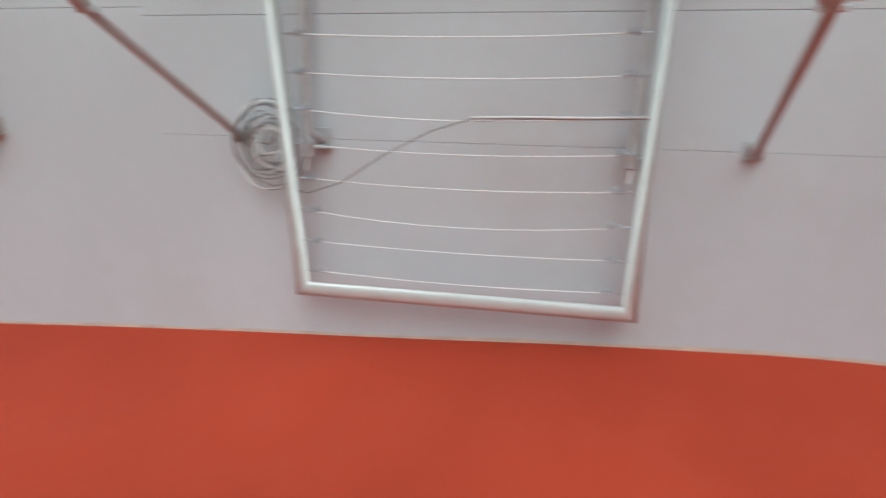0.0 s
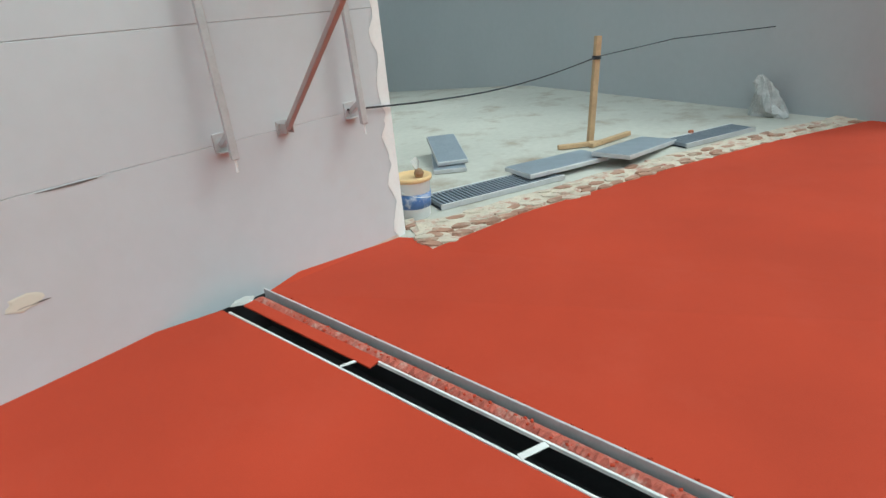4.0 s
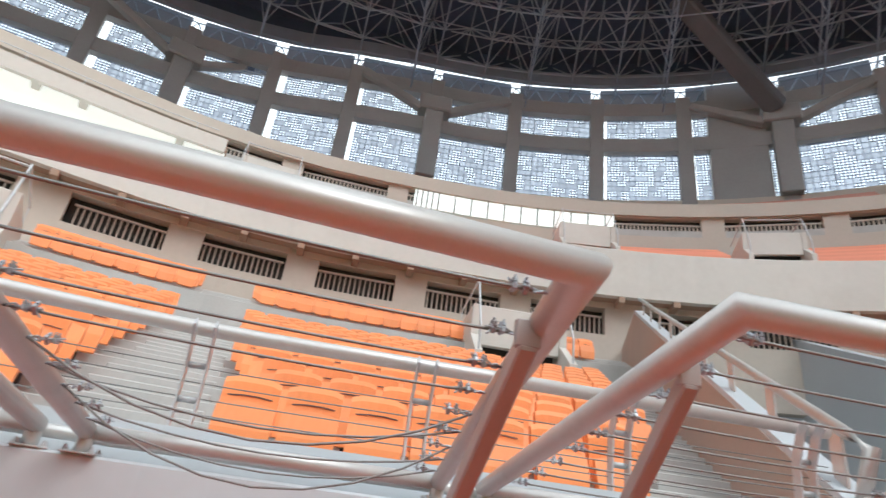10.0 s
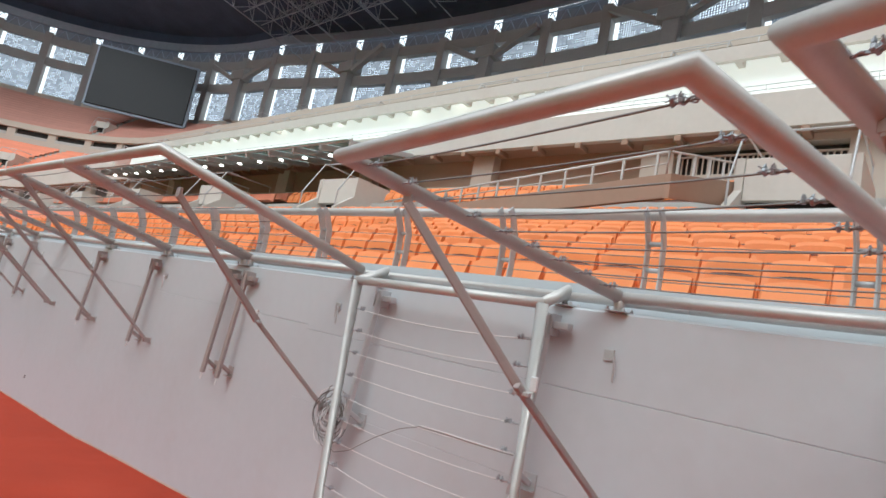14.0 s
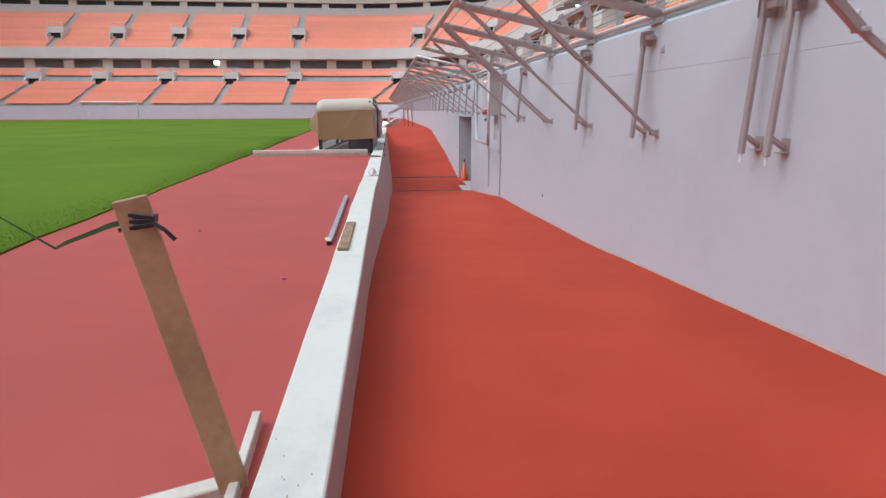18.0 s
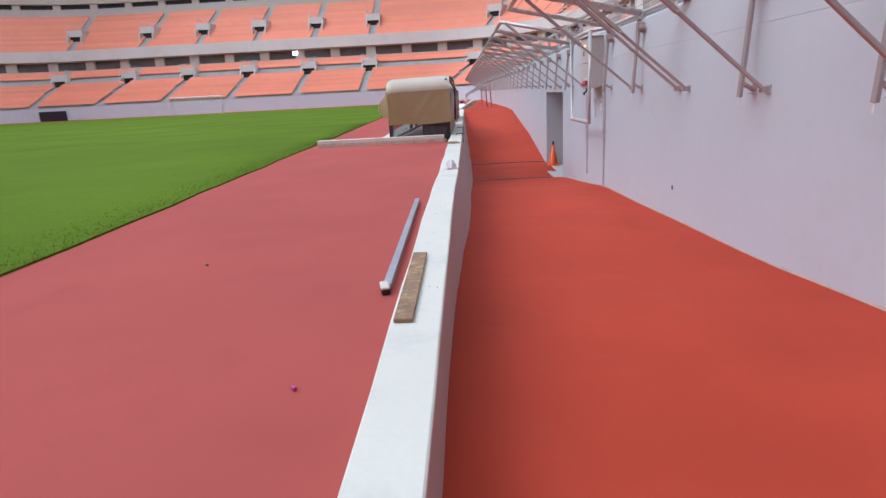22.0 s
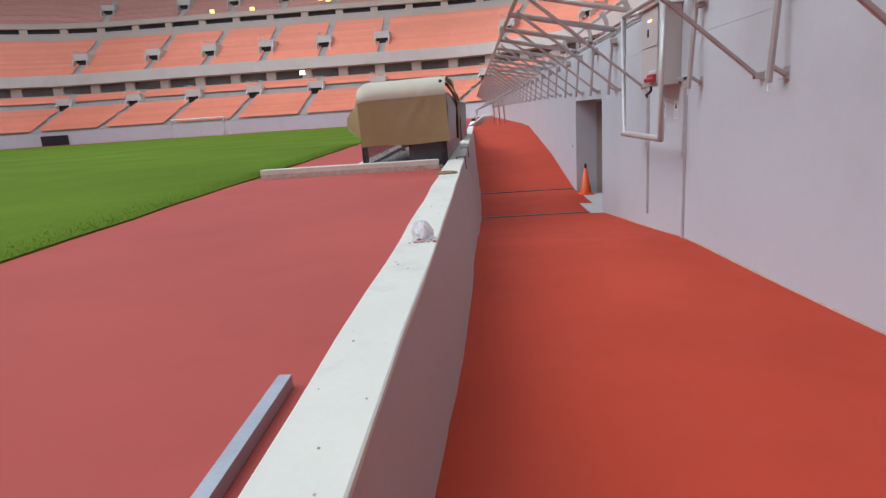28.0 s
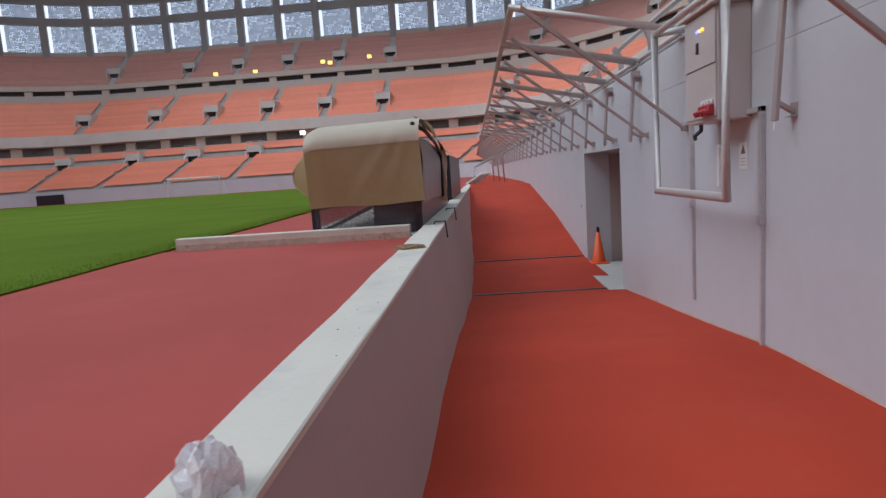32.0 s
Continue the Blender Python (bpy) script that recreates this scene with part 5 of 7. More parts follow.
def brace(place, side, head=None, clamp=None, foot_z=FOOT_Z):
    """A telescopic square-tube strut from the panel down to a foot plate on the wall."""
    th = base("fence_brace", "square tube brace bolted to a wall plate", "brace", place, "fence braces")
    d = 1.95
    top = Vector((-0.03 + d * math.cos(radians(TILT)), 0, 0.10 + d * math.sin(radians(TILT)) - 0.05))
    if head is not None:
        top = place.inverted() @ Vector(head)
    foot = Vector((0.055, 0, foot_z - WALL_TOP))
    k = foot.lerp(top, 0.42 if head is not None else 0.48)
    if clamp is not None:
        k = place.inverted() @ Vector(clamp)
    m = Mesh()
    m.bar(foot, k + (k - foot) * 0.06, 0.036)
    m.part("lower_tube", BRACE, th)
    m = Mesh()
    m.bar(k, top, 0.05)
    m.part("upper_tube", BRACE, th)
    m = Mesh()
    m.cbox(-0.022, -0.045, -0.012, 0.022, 0.045, 0.012, 0.005, Matrix.Translation(k))
    m.part("clamp", GALV, th)
    m = Mesh()
    m.cbox(-0.008, -0.012, 0, 0.008, 0.03, 0.075, 0.004, Matrix.Translation(k + Vector((0.0, side * 0.05, 0.02))))
    m.part("wing_bolt", WHITE, th, "white wing bolt")
    m = Mesh()
    m.cbox(0, -0.045, -0.045, 0.008, 0.045, 0.05, 0.002, Matrix.Translation((0, 0, foot_z - WALL_TOP)))
    for b in (-0.033, 0.033):
        for c in (-0.033, 0.036):
            m.cbox(0.008, b - 0.008, c - 0.008, 0.014, b + 0.008, c + 0.008, 0.002, Matrix.Translation((0, 0, foot_z - WALL_TOP)))
    m.part("foot_plate", GALV, th)
    m = Mesh()
    m.cbox(0.006, -0.028, -0.03, 0.085, -0.02, 0.03, 0.003, Matrix.Translation((0, 0, foot_z - WALL_TOP)))
    m.part("lug", BRACE, th)
    m = Mesh()
    m.cbox(0.006, 0.02, -0.03, 0.085, 0.028, 0.03, 0.003, Matrix.Translation((0, 0, foot_z - WALL_TOP)))
    m.part("lug", BRACE, th)
    m = Mesh()
    m.cbox(-0.012, -0.032, -0.015, 0.012, 0.032, 0.055, 0.004, Matrix.Translation(top))
    m.part("head_bracket", BRACE, th)
    return th


def stowed(place, side, foot_z=FOOT_Z, paint=None):
    """A brace hung down from its clip, standing off the wall at the foot."""
    th = base("stowed_brace", "grey tube brace hung down beside the wall", "brace", place, "stowed braces")
    paint = paint or BRACE
    z0, f = -WALL_TOP, foot_z - WALL_TOP
    m = Mesh()
    m.bar((0.085, 0.0, 2.12 + z0), (0.168, side * 0.03, f - 0.075), 0.045)
    m.part("upper_tube", paint, th)
    m = Mesh()
    m.bar((0.168, side * 0.03, f - 0.075), (0.180, side * 0.04, f - 0.145), 0.012)
    m.part("inner_rod", WHITE, th)
    m = Mesh()
    m.cbox(0.0, -0.036, 1.98 + z0, 0.12, -0.030, 2.13 + z0, 0.002)
    m.part("clip", paint, th)
    m = Mesh()
    m.cbox(0.0, 0.030, 1.98 + z0, 0.12, 0.036, 2.13 + z0, 0.002)
    m.part("clip", paint, th)
    m = Mesh()
    m.cbox(0.03, 0.037, 2.03 + z0, 0.10, 0.15, 2.08 + z0, 0.004)
    m.part("keeper", paint, th)
    m = Mesh()
    m.cbox(0, -0.05, f - 0.05, 0.008, 0.05, f + 0.06, 0.002)
    m.cbox(0.008, -0.05, f - 0.05, 0.055, 0.05, f - 0.043, 0.002)
    m.part("foot_plate", paint, th)
    m = Mesh()
    m.bar((0.012, 0, f - 0.01), (0.145, side * 0.022, f + 0.065), 0.042, 0.036)
    m.part("lug", paint, th)
    return th


def on_wall(u):
    return facing(u, 0.0, WALL_TOP)


LABEL_UP = "grey tube barrier with wire ropes, propped out over the walkway"
LABEL_DN = "grey tube barrier with wires, folded down against the wall"


def between(p, q):
    """Pose and width of a panel between two base plates."""
    d = Vector(q) - Vector(p)
    c = (Vector(p) + Vector(q)) / 2
    return pose(c.x, c.y, WALL_TOP, 0, 0, math.degrees(math.atan2(-d.y, -d.x)) + 90), d.length


CORNER = (((2.95, -0.52), (2.82, -2.35), (1.15, 0.20, 2.62), (0.787, -1.618, 2.61)),
          ((2.74, -2.54), (2.14, -4.10), (0.706, -1.821, 2.626), (0.266, -3.196, 2.623)),
          ((2.05, -4.32), (1.38, -5.79), (0.227, -3.543, 2.65), (-0.42, -5.00, 2.645)),
          ((1.28, -6.00), (0.96, -6.68), (-0.50, -5.19, 2.655), (-0.738, -5.564, 2.644)))
for i, (p, q, a, b) in enumerate(CORNER):
    place, wd = between(p, q)
    fence_panel(wd, TILT, place, 9, LABEL_UP, seed=2 + i, outer=(a, b), slack=5 if i == 1 else 0, inset=0.05 if i else 0.0)
# on the wall's local y axis, plus is towards the far end; some braces are bent at the clamp
for x, y, n, e, far_, bend in ((3.00, -0.65, 0, 0, 0.80, (2.02, -0.52, 1.63)), (2.70, -2.66, 1, 0, 0.84, None), (2.28, -3.77, 1, 1, 0.87, None),
                               (2.04, -4.36, 2, 0, 0.85, None), (1.33, -5.86, 3, 0, 0.84, (0.534, -5.366, 1.775))):
    foot_, tip = Vector((*CORNER[n][e], WALL_TOP + 0.10)), Vector(CORNER[n][2 + e])
    along = (Vector(CORNER[n][3]) - Vector(CORNER[n][2])).normalized() * (0.09 if n else 0.0) * (-1 if e else 1)
    brace(on_wall(u_of(x, y)), 1, foot_.lerp(tip, far_) + along - Vector((0, 0, 0.07)), bend)
for x, y, side in ((2.86, -2.05, -1), (1.55, -5.48, -1), (1.16, -6.40, -1)):
    stowed(on_wall(u_of(x, y)), side, paint=GALV)
down = fence_panel(1.83, -92.3, on_wall(0.78 - CY), 10, LABEL_DN, sag=0.03, seed=9, hx=0.27, hz=-0.03, reach=2.0)
for y in (-0.10, 1.58):
    stowed(on_wall(y - CY), -1, paint=GALV)

P0, STEP, PW = 2.03, 2.07, 1.93
first_far = None
for k in range(38):
    mid = on_wall(P0 + STEP * k + PW / 2 - CY)
    if k == 6:
        fence_panel(PW, -90.0, mid, 0, LABEL_DN, seed=12, hx=0.35, hz=0.05, reach=1.80)
        continue
    if k < 6:
        fence_panel(PW, TILT, mid, 8, LABEL_UP, seed=20 + k)
    elif first_far is None:
        first_far = fence_panel(PW, TILT, mid, 0, LABEL_UP)
    else:
        copy_thing(first_far, mid)
brace(on_wall(P0 + 0.02 - CY), -1, (1.37, 2.46, 2.52), (2.22, 2.30, 1.66))


def foot_at(y):
    """The foot plates climb a little along the long wall."""
    return FOOT_Z + 0.0108 * max(0.0, min(y, 28.0) - 3.0)


# a brace or two at each joint between panels, in use or hung down
for y in (5.88, 7.94, 9.98, 10.29, 12.48, 16.30, 17.90, 19.74, 21.62, 23.42, 25.3):
    brace(on_wall(y - CY), -1, foot_z=foot_at(y))
for y in (3.76, 4.08, 6.19, 8.22, 12.04, 14.02, 18.28, 20.0, 21.80, 23.56, 25.48):
    stowed(on_wall(y - CY), 1, foot_at(y))
b0, s0 = brace(on_wall(27.2 - CY), -1, foot_z=foot_at(28)), stowed(on_wall(27.4 - CY), 1, foot_at(28))
for k in range(1, 27):
    copy_thing(b0, on_wall(27.2 + 1.98 * k - CY))
    copy_thing(s0, on_wall(27.4 + 1.98 * k - CY))

# long pipe behind the panels
m = Mesh()
for i, (ua, ub) in enumerate(((U_TUNNEL + 0.25, 0), (0, 40), (40, 82))):
    st = marks(ua, ub, 20, 0.5)
    m.tube([(*at(u, 0.13), WALL_TOP + 0.085) for u in st], 0.032, 8)
m.thing("fence_rail", TUBE, "long grey pipe rail along the wall top", "pipe rail", smooth=True)

# small hooks with a chain on the wall
for u, s_ in ((-0.52 - CY, 1), (u_of(1.38, -5.90), 1), (u_of(2.02, -4.42), 1), (2.0 - CY + 0.2, 1), (5.9 - CY, 1)):
    hk = base("wall_hook", "small steel hook plate with a short chain", "hook", facing(u, 0, 1.92), "wall hooks")
    m = Mesh()
    m.cbox(0, -0.04, -0.035, 0.012, 0.03, 0.04, 0.003)
    m.part("plate", GALV, hk)
    m = Mesh()
    m.tube([(0.01, 0.03, 0), (0.06, 0.05, 0.0), (0.06, 0.06, -0.05), (0.05, 0.06, -0.16)], 0.007, 5)
    m.part("chain", GALV, hk)

# inner railing on the upstand
post_plate = Mesh()
outl = [(0.06, 0.0), (0.065, 0.12), (0.05, 0.34), (-0.02, 0.5), (-0.07, 0.55), (-0.02, 0.60), (0.05, 0.52), (0.125, 0.36), (0.135, 0.12), (0.13, 0.0)]
post_plate.add([(x - 0.1, y, z) for y in (-0.006, 0.006) for x, z in outl], [tuple(range(10)), tuple(range(19, 9, -1))] + [(i, 10 + i, 10 + (i + 1) % 10, (i + 1) % 10) for i in range(10)])
PLATE = post_plate.data("plate", GALV)
RUNG = Mesh().tube([(0, -0.06, 0), (0, 0.06, 0)], 0.018, 8).data("rung", GALV, True)


def railing(u0, u1, pitch_, s, z, wires_):
    st = marks(u0, u1, 12, 0.35)
    th = base("handrail", "steel railing with blade posts and a tube handrail", "railing", None, "stand railings")
    m = Mesh()
    m.tube([(*at(u, s - 0.02), z + 0.57) for u in st], 0.043, 10)
    m.part("tube", TUBE, th, "", True)
    for i in range(wires_):
        m = Mesh()
        m.tube([(*at(u, s + 0.02), z + 0.10 + 0.085 * i) for u in st], 0.0035, 4)
        m.part("wire", WIRE, th)
    u = u0 + 0.2
    while u < u1:
        k = stretch(u, s)
        p = facing(u, s, z)
        po = new("post")
        po.parent = th
        po.matrix_basis = p
        for y in (-0.055, 0.055):
            shared("plate", PLATE, po, pose(0, y, 0, 0, 0, 180))
        for zz in (0.17, 0.36):
            shared("rung", RUNG, po, pose(-0.0, 0, zz))
        u += pitch_ / k


railing(U_TUNNEL + 0.3, 12, 1.25, 0.42, 2.395, 4)
railing(12.2, 60, 1.9, 0.42, 2.395, 0)

# dividing wall and handrail, slanting across the rows
DIV_A, DIV_B = Vector((12.0, 2.95, 0)), Vector((15.6, 16.2, 0))


def div(f, z, off=0.0):
    p = DIV_A.lerp(DIV_B, f)
    return (p.x + off, p.y, z)


m = Mesh()
m.add([div(f, z, o) for f in (0, 1) for z, o in ((5.85, 0), (6.42, 0), (6.42, 0.14), (5.85, 0.14))], [(0, 1, 5, 4), (1, 2, 6, 5), (2, 3, 7, 6), (0, 3, 2, 1), (4, 5, 6, 7)])
m.thing("stand_divider", SOFFIT, "brown dividing wall across the lower tier", "low wall", kind="structure")
m = Mesh()
m.add([(12.0, 2.95, 5.85), (12.0, 2.95, 6.42), (16.4, 2.3, 7.6), (16.4, 2.3, 6.9), (12.0, 2.81, 5.85), (12.0, 2.81, 6.42), (16.4, 2.16, 7.6), (16.4, 2.16, 6.9)], [(0, 1, 2, 3), (7, 6, 5, 4), (1, 5, 6, 2), (0, 4, 5, 1)])
m.thing("stand_divider", SOFFIT, "brown wall returning up beside the rows", "low wall", kind="structure")
dv = base("divider_rail", "grey handrail on posts above the dividing wall", "handrail")
m = Mesh()
m.tube([div(0.0, 6.42, 0.07), div(0.0, 6.98, 0.07), div(1.0, 6.98, 0.07)], 0.035, 8)
m.part("top_tube", TUBE, dv, "", True)
m = Mesh()
m.tube([div(0.0, 6.70, 0.07), div(1.0, 6.70, 0.07)], 0.02, 6)
m.part("middle_tube", TUBE, dv, "", True)
m = Mesh()
m.tube([(12.1, 2.88, 6.98), (16.4, 2.25, 8.15)], 0.03, 8)
m.part("return_tube", TUBE, dv, "", True)
for i in range(14):
    m = Mesh()
    m.cbox(-0.03, -0.03, 0, 0.03, 0.03, 0.56, 0.005)
    m.part("post", TUBE, dv, at=Matrix.Translation(div((i + 0.3) / 14, 6.42, 0.07)))
for i in range(6):
    f = (i + 0.5) / 6
    m = Mesh()
    m.cbox(-0.03, -0.03, 0, 0.03, 0.03, 0.56, 0.005)
    m.part("post", TUBE, dv, at=Matrix.Translation((12.0 + 4.4 * f, 2.88 - 0.65 * f, 6.42 + 1.18 * f)))

# railing on the raked wall beside the tunnel
tr = base("tunnel_rail", "grey raked tube railing on flat blade posts", "railing")


def rake(d, up):
    p = MOUTH + OUT * d + ACROSS * -0.11
    return (p.x, p.y, 2.28 + 0.488 * d + up)


m = Mesh()
m.tube([rake(0.75, -0.12), rake(0.42, 0.42), rake(0.75, 0.42), rake(12.6, 0.36)], 0.05, 10)
m.part("handrail", TUBE, tr, "", True)
for i in range(9):
    d = 0.95 + 1.35 * i
    m = Mesh()
    m.cbox(-0.11, -0.012, -0.05, 0.11, 0.012, 0.40, 0.006, Matrix.Translation(rake(d, 0)) @ Matrix.Rotation(-TUNNEL, 4, "Z"))
    m.part("post", TUBE, tr)

# ---- glazed boxes and canopy on the long side ----
m = Mesh()
sweep(m, [(16.6, 13.33), (16.6, 13.87), (16.8, 13.92), (16.8, 13.33)], -1.0, 60)
m.thing("box_eave", FASCIA, "cream eave fascia over the glazed boxes", "eave", kind="structure")
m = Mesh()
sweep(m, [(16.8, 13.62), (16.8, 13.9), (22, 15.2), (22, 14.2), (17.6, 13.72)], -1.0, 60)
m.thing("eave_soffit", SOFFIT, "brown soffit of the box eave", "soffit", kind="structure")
m = Mesh()
for i in range(43):
    m.cbox(-0.62, -0.13, -0.38, 0.0, 0.13, 0.0, 0.02, facing(-0.6 + 1.4 * i, 16.8, 13.72))
m.thing("eave_rafters", FASCIA, "rafter ends under the box eave", "rafters", kind="stuff")
er = base("eave_rail", "thin grey rail along the eave's edge", "railing")
m = Mesh()
m.tube([(*at(u, 16.75), 14.22) for u in marks(-0.9, 59, 6, 0.8)], 0.02, 5)
m.part("top_tube", GALV, er)
for i in range(22):
    m = Mesh()
    m.tube([(*at(-0.7 + 1.7 * i, 16.75), 13.86), (*at(-0.7 + 1.7 * i, 16.75), 14.22)], 0.016, 5)
    m.part("post", GALV, er)
br_ = base("box_rail", "thin grey rail on the parapet before the boxes", "railing")
for z in (11.78, 11.95):
    m = Mesh()
    m.tube([(*at(u, 16.05), z) for u in marks(-0.9, 59, 6, 0.8)], 0.018, 5)
    m.part("tube", GALV, br_)
for i in range(30):
    m = Mesh()
    m.tube([(*at(-0.7 + 1.5 * i, 16.05), 11.6), (*at(-0.7 + 1.5 * i, 16.05), 11.95)], 0.016, 5)
    m.part("post", GALV, br_)
m = Mesh()
sweep(m, [(17.3, 11.0), (17.3, 13.68), (17.35, 13.68), (17.35, 11.0)], -1.0, 60)
m.thing("box_glazing", GLOW_PANE, "box glazing under the eave, glowing in place of daylight behind", "glazing", kind="structure")
for i in range(14):
    m = Mesh()
    m.lathe([(0.05, 0), (0.10, -0.04), (0.10, -0.08)], 8, facing(15 + 3.2 * i, 17.05, 13.62))
    m.thing("downlight", LAMP_W, "small white downlight under the eave", "downlight", "eave downlights")
m = Mesh()
a_, b_ = station(23.1, -29.8, 31.15), station(30.1, -18.2, 31.15)
sweep(m, [(31.1, 21.2), (31.1, 22.45), (31.16, 22.45), (31.16, 21.2)], a_, b_)
m.thing("clerestory_glass", GLOW_PANE, "clerestory glazing below the upper parapet, glowing in place of daylight behind", "glazing", kind="structure")
m = Mesh()
for i in range(15):
    m.cbox(0.0, -0.05, 0, 0.12, 0.05, 1.3, 0.01, facing(a_ + (b_ - a_) * (i + 0.5) / 15, 31.12, 21.19))
m.thing("clerestory_mullions", COLUMN, "grey mullions of the clerestory", "mullions", kind="structure")

can = base("glass_canopy", "green glass canopy on steel beams", "canopy")
for i in range(16):
    u = 19.5 + 2.2 * i
    a = [(*at(u, 12.0), 9.5), (*at(u, 16.0), 10.35)]
    m = Mesh()
    m.bar(a[0], a[1], 0.16, 0.28)
    m.part("beam", GALV, can)
    if i < 15:
        m = Mesh()
        q = [(*at(u + 0.1, 11.9), 9.64), (*at(u + 2.1, 11.9), 9.64), (*at(u + 2.1, 16.0), 10.5), (*at(u + 0.1, 16.0), 10.5)]
        m.add(q + [(x, y, z + 0.03) for x, y, z in q], [(0, 1, 2, 3), (7, 6, 5, 4), (0, 4, 5, 1), (1, 5, 6, 2), (2, 6, 7, 3), (3, 7, 4, 0)])
        m.part("pane", GLASS_G, can)
        m = Mesh()
        m.lathe([(0.06, 0), (0.14, -0.06), (0.14, -0.1)], 8, Matrix.Translation((*at(u + 1.1, 13.5), 9.75)))
        m.part("lamp", LAMP_W, can)
for s_, z_ in ((12.0, 9.55), (13.4, 9.85), (14.8, 10.15)):
    m = Mesh()
    m.tube([(*at(19.4, s_), z_ + 0.1), (*at(52.6, s_), z_ + 0.1)], 0.07, 6)
    m.part("purlin", GALV, can)

# display screen at the far corner
sc = base("display_screen", "large black display screen high above the far corner", "display screen", look((36.5, 111.5, 30.5), (-20, 40, 30.5)))
m = Mesh()
m.cbox(-8.5, 0, -0.3, 8.5, 11.0, 0.3, 0.1)
m.part("screen", SCREEN, sc)
m = Mesh()
for a, b in (((-8.7, -0.2), (8.7, -0.2)), ((8.7, -0.2), (8.7, 11.2)), ((8.7, 11.2), (-8.7, 11.2)), ((-8.7, 11.2), (-8.7, -0.2))):
    m.bar((*a, 0.2), (*b, 0.2), 0.5)
m.part("screen_frame", STEEL, sc)

# lit floodlights on the far upper tier
for x, y, z, yellow in ((-51, 131, 24.1, 1), (-42.7, 131, 24.0, 1), (-28.6, 131, 24.9, 1), (-27.1, 131, 24.6, 1), (-19, 131, 25.2, 1), (-48.5, 130.2, 20.6, 0), (-11.2, 130.2, 21.4, 0), (-83.7, 128, 20.6, 0), (-29.6, 115.0, 9.7, 0)):
    fl = base("floodlight", "lit yellow floodlight high in the far stand" if yellow else "lit white floodlight in the far stand", "floodlight", look((x, y, z), (-20, 30, 5)), "lit floodlights")
    m = Mesh()
    m.cbox(-0.5, -0.4, 0.05, 0.5, 0.4, 0.35, 0.05)
    m.part("housing", BLACK, fl)
    m = Mesh()
    m.cbox(-0.45, -0.35, -0.02, 0.45, 0.35, 0.06, 0.03)
    m.part("lens", LAMP_Y if yellow else LAMP_W, fl)
    m = Mesh()
    m.bar((0, -0.4, 0.2), (0, -3.0, 0.4), 0.12)
    m.part("pole", STEEL, fl)


# ---- loose things at the tunnel mouth ----
def on_ground(x, y, z=0.0, turn=0.0):
    return pose(x, y, z, 0, 0, turn)


bk = base("paint_bucket", "white paint bucket with a cream lid beside the wall end", "bucket", on_ground(0.97, -7.16, -0.05))
m = Mesh()
m.lathe([(0.125, 0.0), (0.13, 0.01), (0.155, 0.34), (0.16, 0.345)], 24)
m.part("body", WHITE, bk, "white plastic body", True)
m = Mesh()
m.lathe([(0.1575, 0.09), (0.1655, 0.23), (0.164, 0.23), (0.156, 0.09)], 24, Matrix.Translation((0, 0, 0.02)) @ Matrix.Scale(0.915, 4))
m.part("label", BLUE, bk, "blue and white printed label", True)
m = Mesh()
m.lathe([(0.17, 0.335), (0.172, 0.365), (0.16, 0.372), (0.145, 0.362), (0.0, 0.362)], 24)
m.part("lid", LID, bk, "cream lid with brown residue", True)
m = Mesh()
m.tube([(0.165 * math.cos(a), 0.165 * math.sin(a), 0.30 - 0.11 * math.sin(a / 2) ** 2 * (1 if a > 0 else 0)) for a in np.linspace(0, math.pi, 12)], 0.003, 5)
m.part("handle", WHITE, bk)
m = Mesh()
m.lathe([(0.03, 0.36), (0.045, 0.40), (0.03, 0.43), (0.01, 0.44)], 10, Matrix.Translation((-0.08, 0.04, 0)))
m.part("rag", WOODD, bk, "brown dirty lump on the lid")
m = Mesh()
m.add([(-0.07, 0.03, 0.40), (-0.02, 0.05, 0.50), (-0.05, -0.01, 0.53), (-0.10, 0.05, 0.50), (-0.03, 0.0, 0.42)], [(0, 1, 2), (0, 2, 3), (0, 4, 1)])
m.part("film_scrap", FILM, bk, "scrap of clear film")


def grating(place, length, width, label, solid):
    th = base("drain_grating", label, "drain grating", place, "loose drain gratings")
    if solid:
        m = Mesh()
        m.cbox(-length / 2, -width / 2, 0, length / 2, width / 2, 0.045, 0.004)
        m.part("plate", GALV, th)
        m = Mesh()
        m.cbox(-length / 2 + 0.01, -width / 2 + 0.01, 0.0445, length / 2 - 0.01, width / 2 - 0.01, 0.049, 0.001)
        m.part("top_sheet", SLATE, th, "blue-grey coated top")
    else:
        for y in (-width / 2 + 0.01, width / 2 - 0.01):
            m = Mesh()
            m.cbox(-length / 2, y - 0.01, 0, length / 2, y + 0.01, 0.05, 0.002)
            m.part("side_bar", GALV, th)
        n = int(length / 0.042)
        d = Mesh().cbox(-0.008, -width / 2 + 0.02, 0.005, 0.008, width / 2 - 0.02, 0.046, 0.002).data("bar", SLATE)
        for i in range(n):
            shared("bar", d, th, pose(-length / 2 + 0.03 + 0.042 * i, 0, 0))
        m = Mesh()
        m.box(-length / 2, -width / 2 + 0.02, 0.0, length / 2, width / 2 - 0.02, 0.004)
        m.part("tray", BLACK, th)
    return th


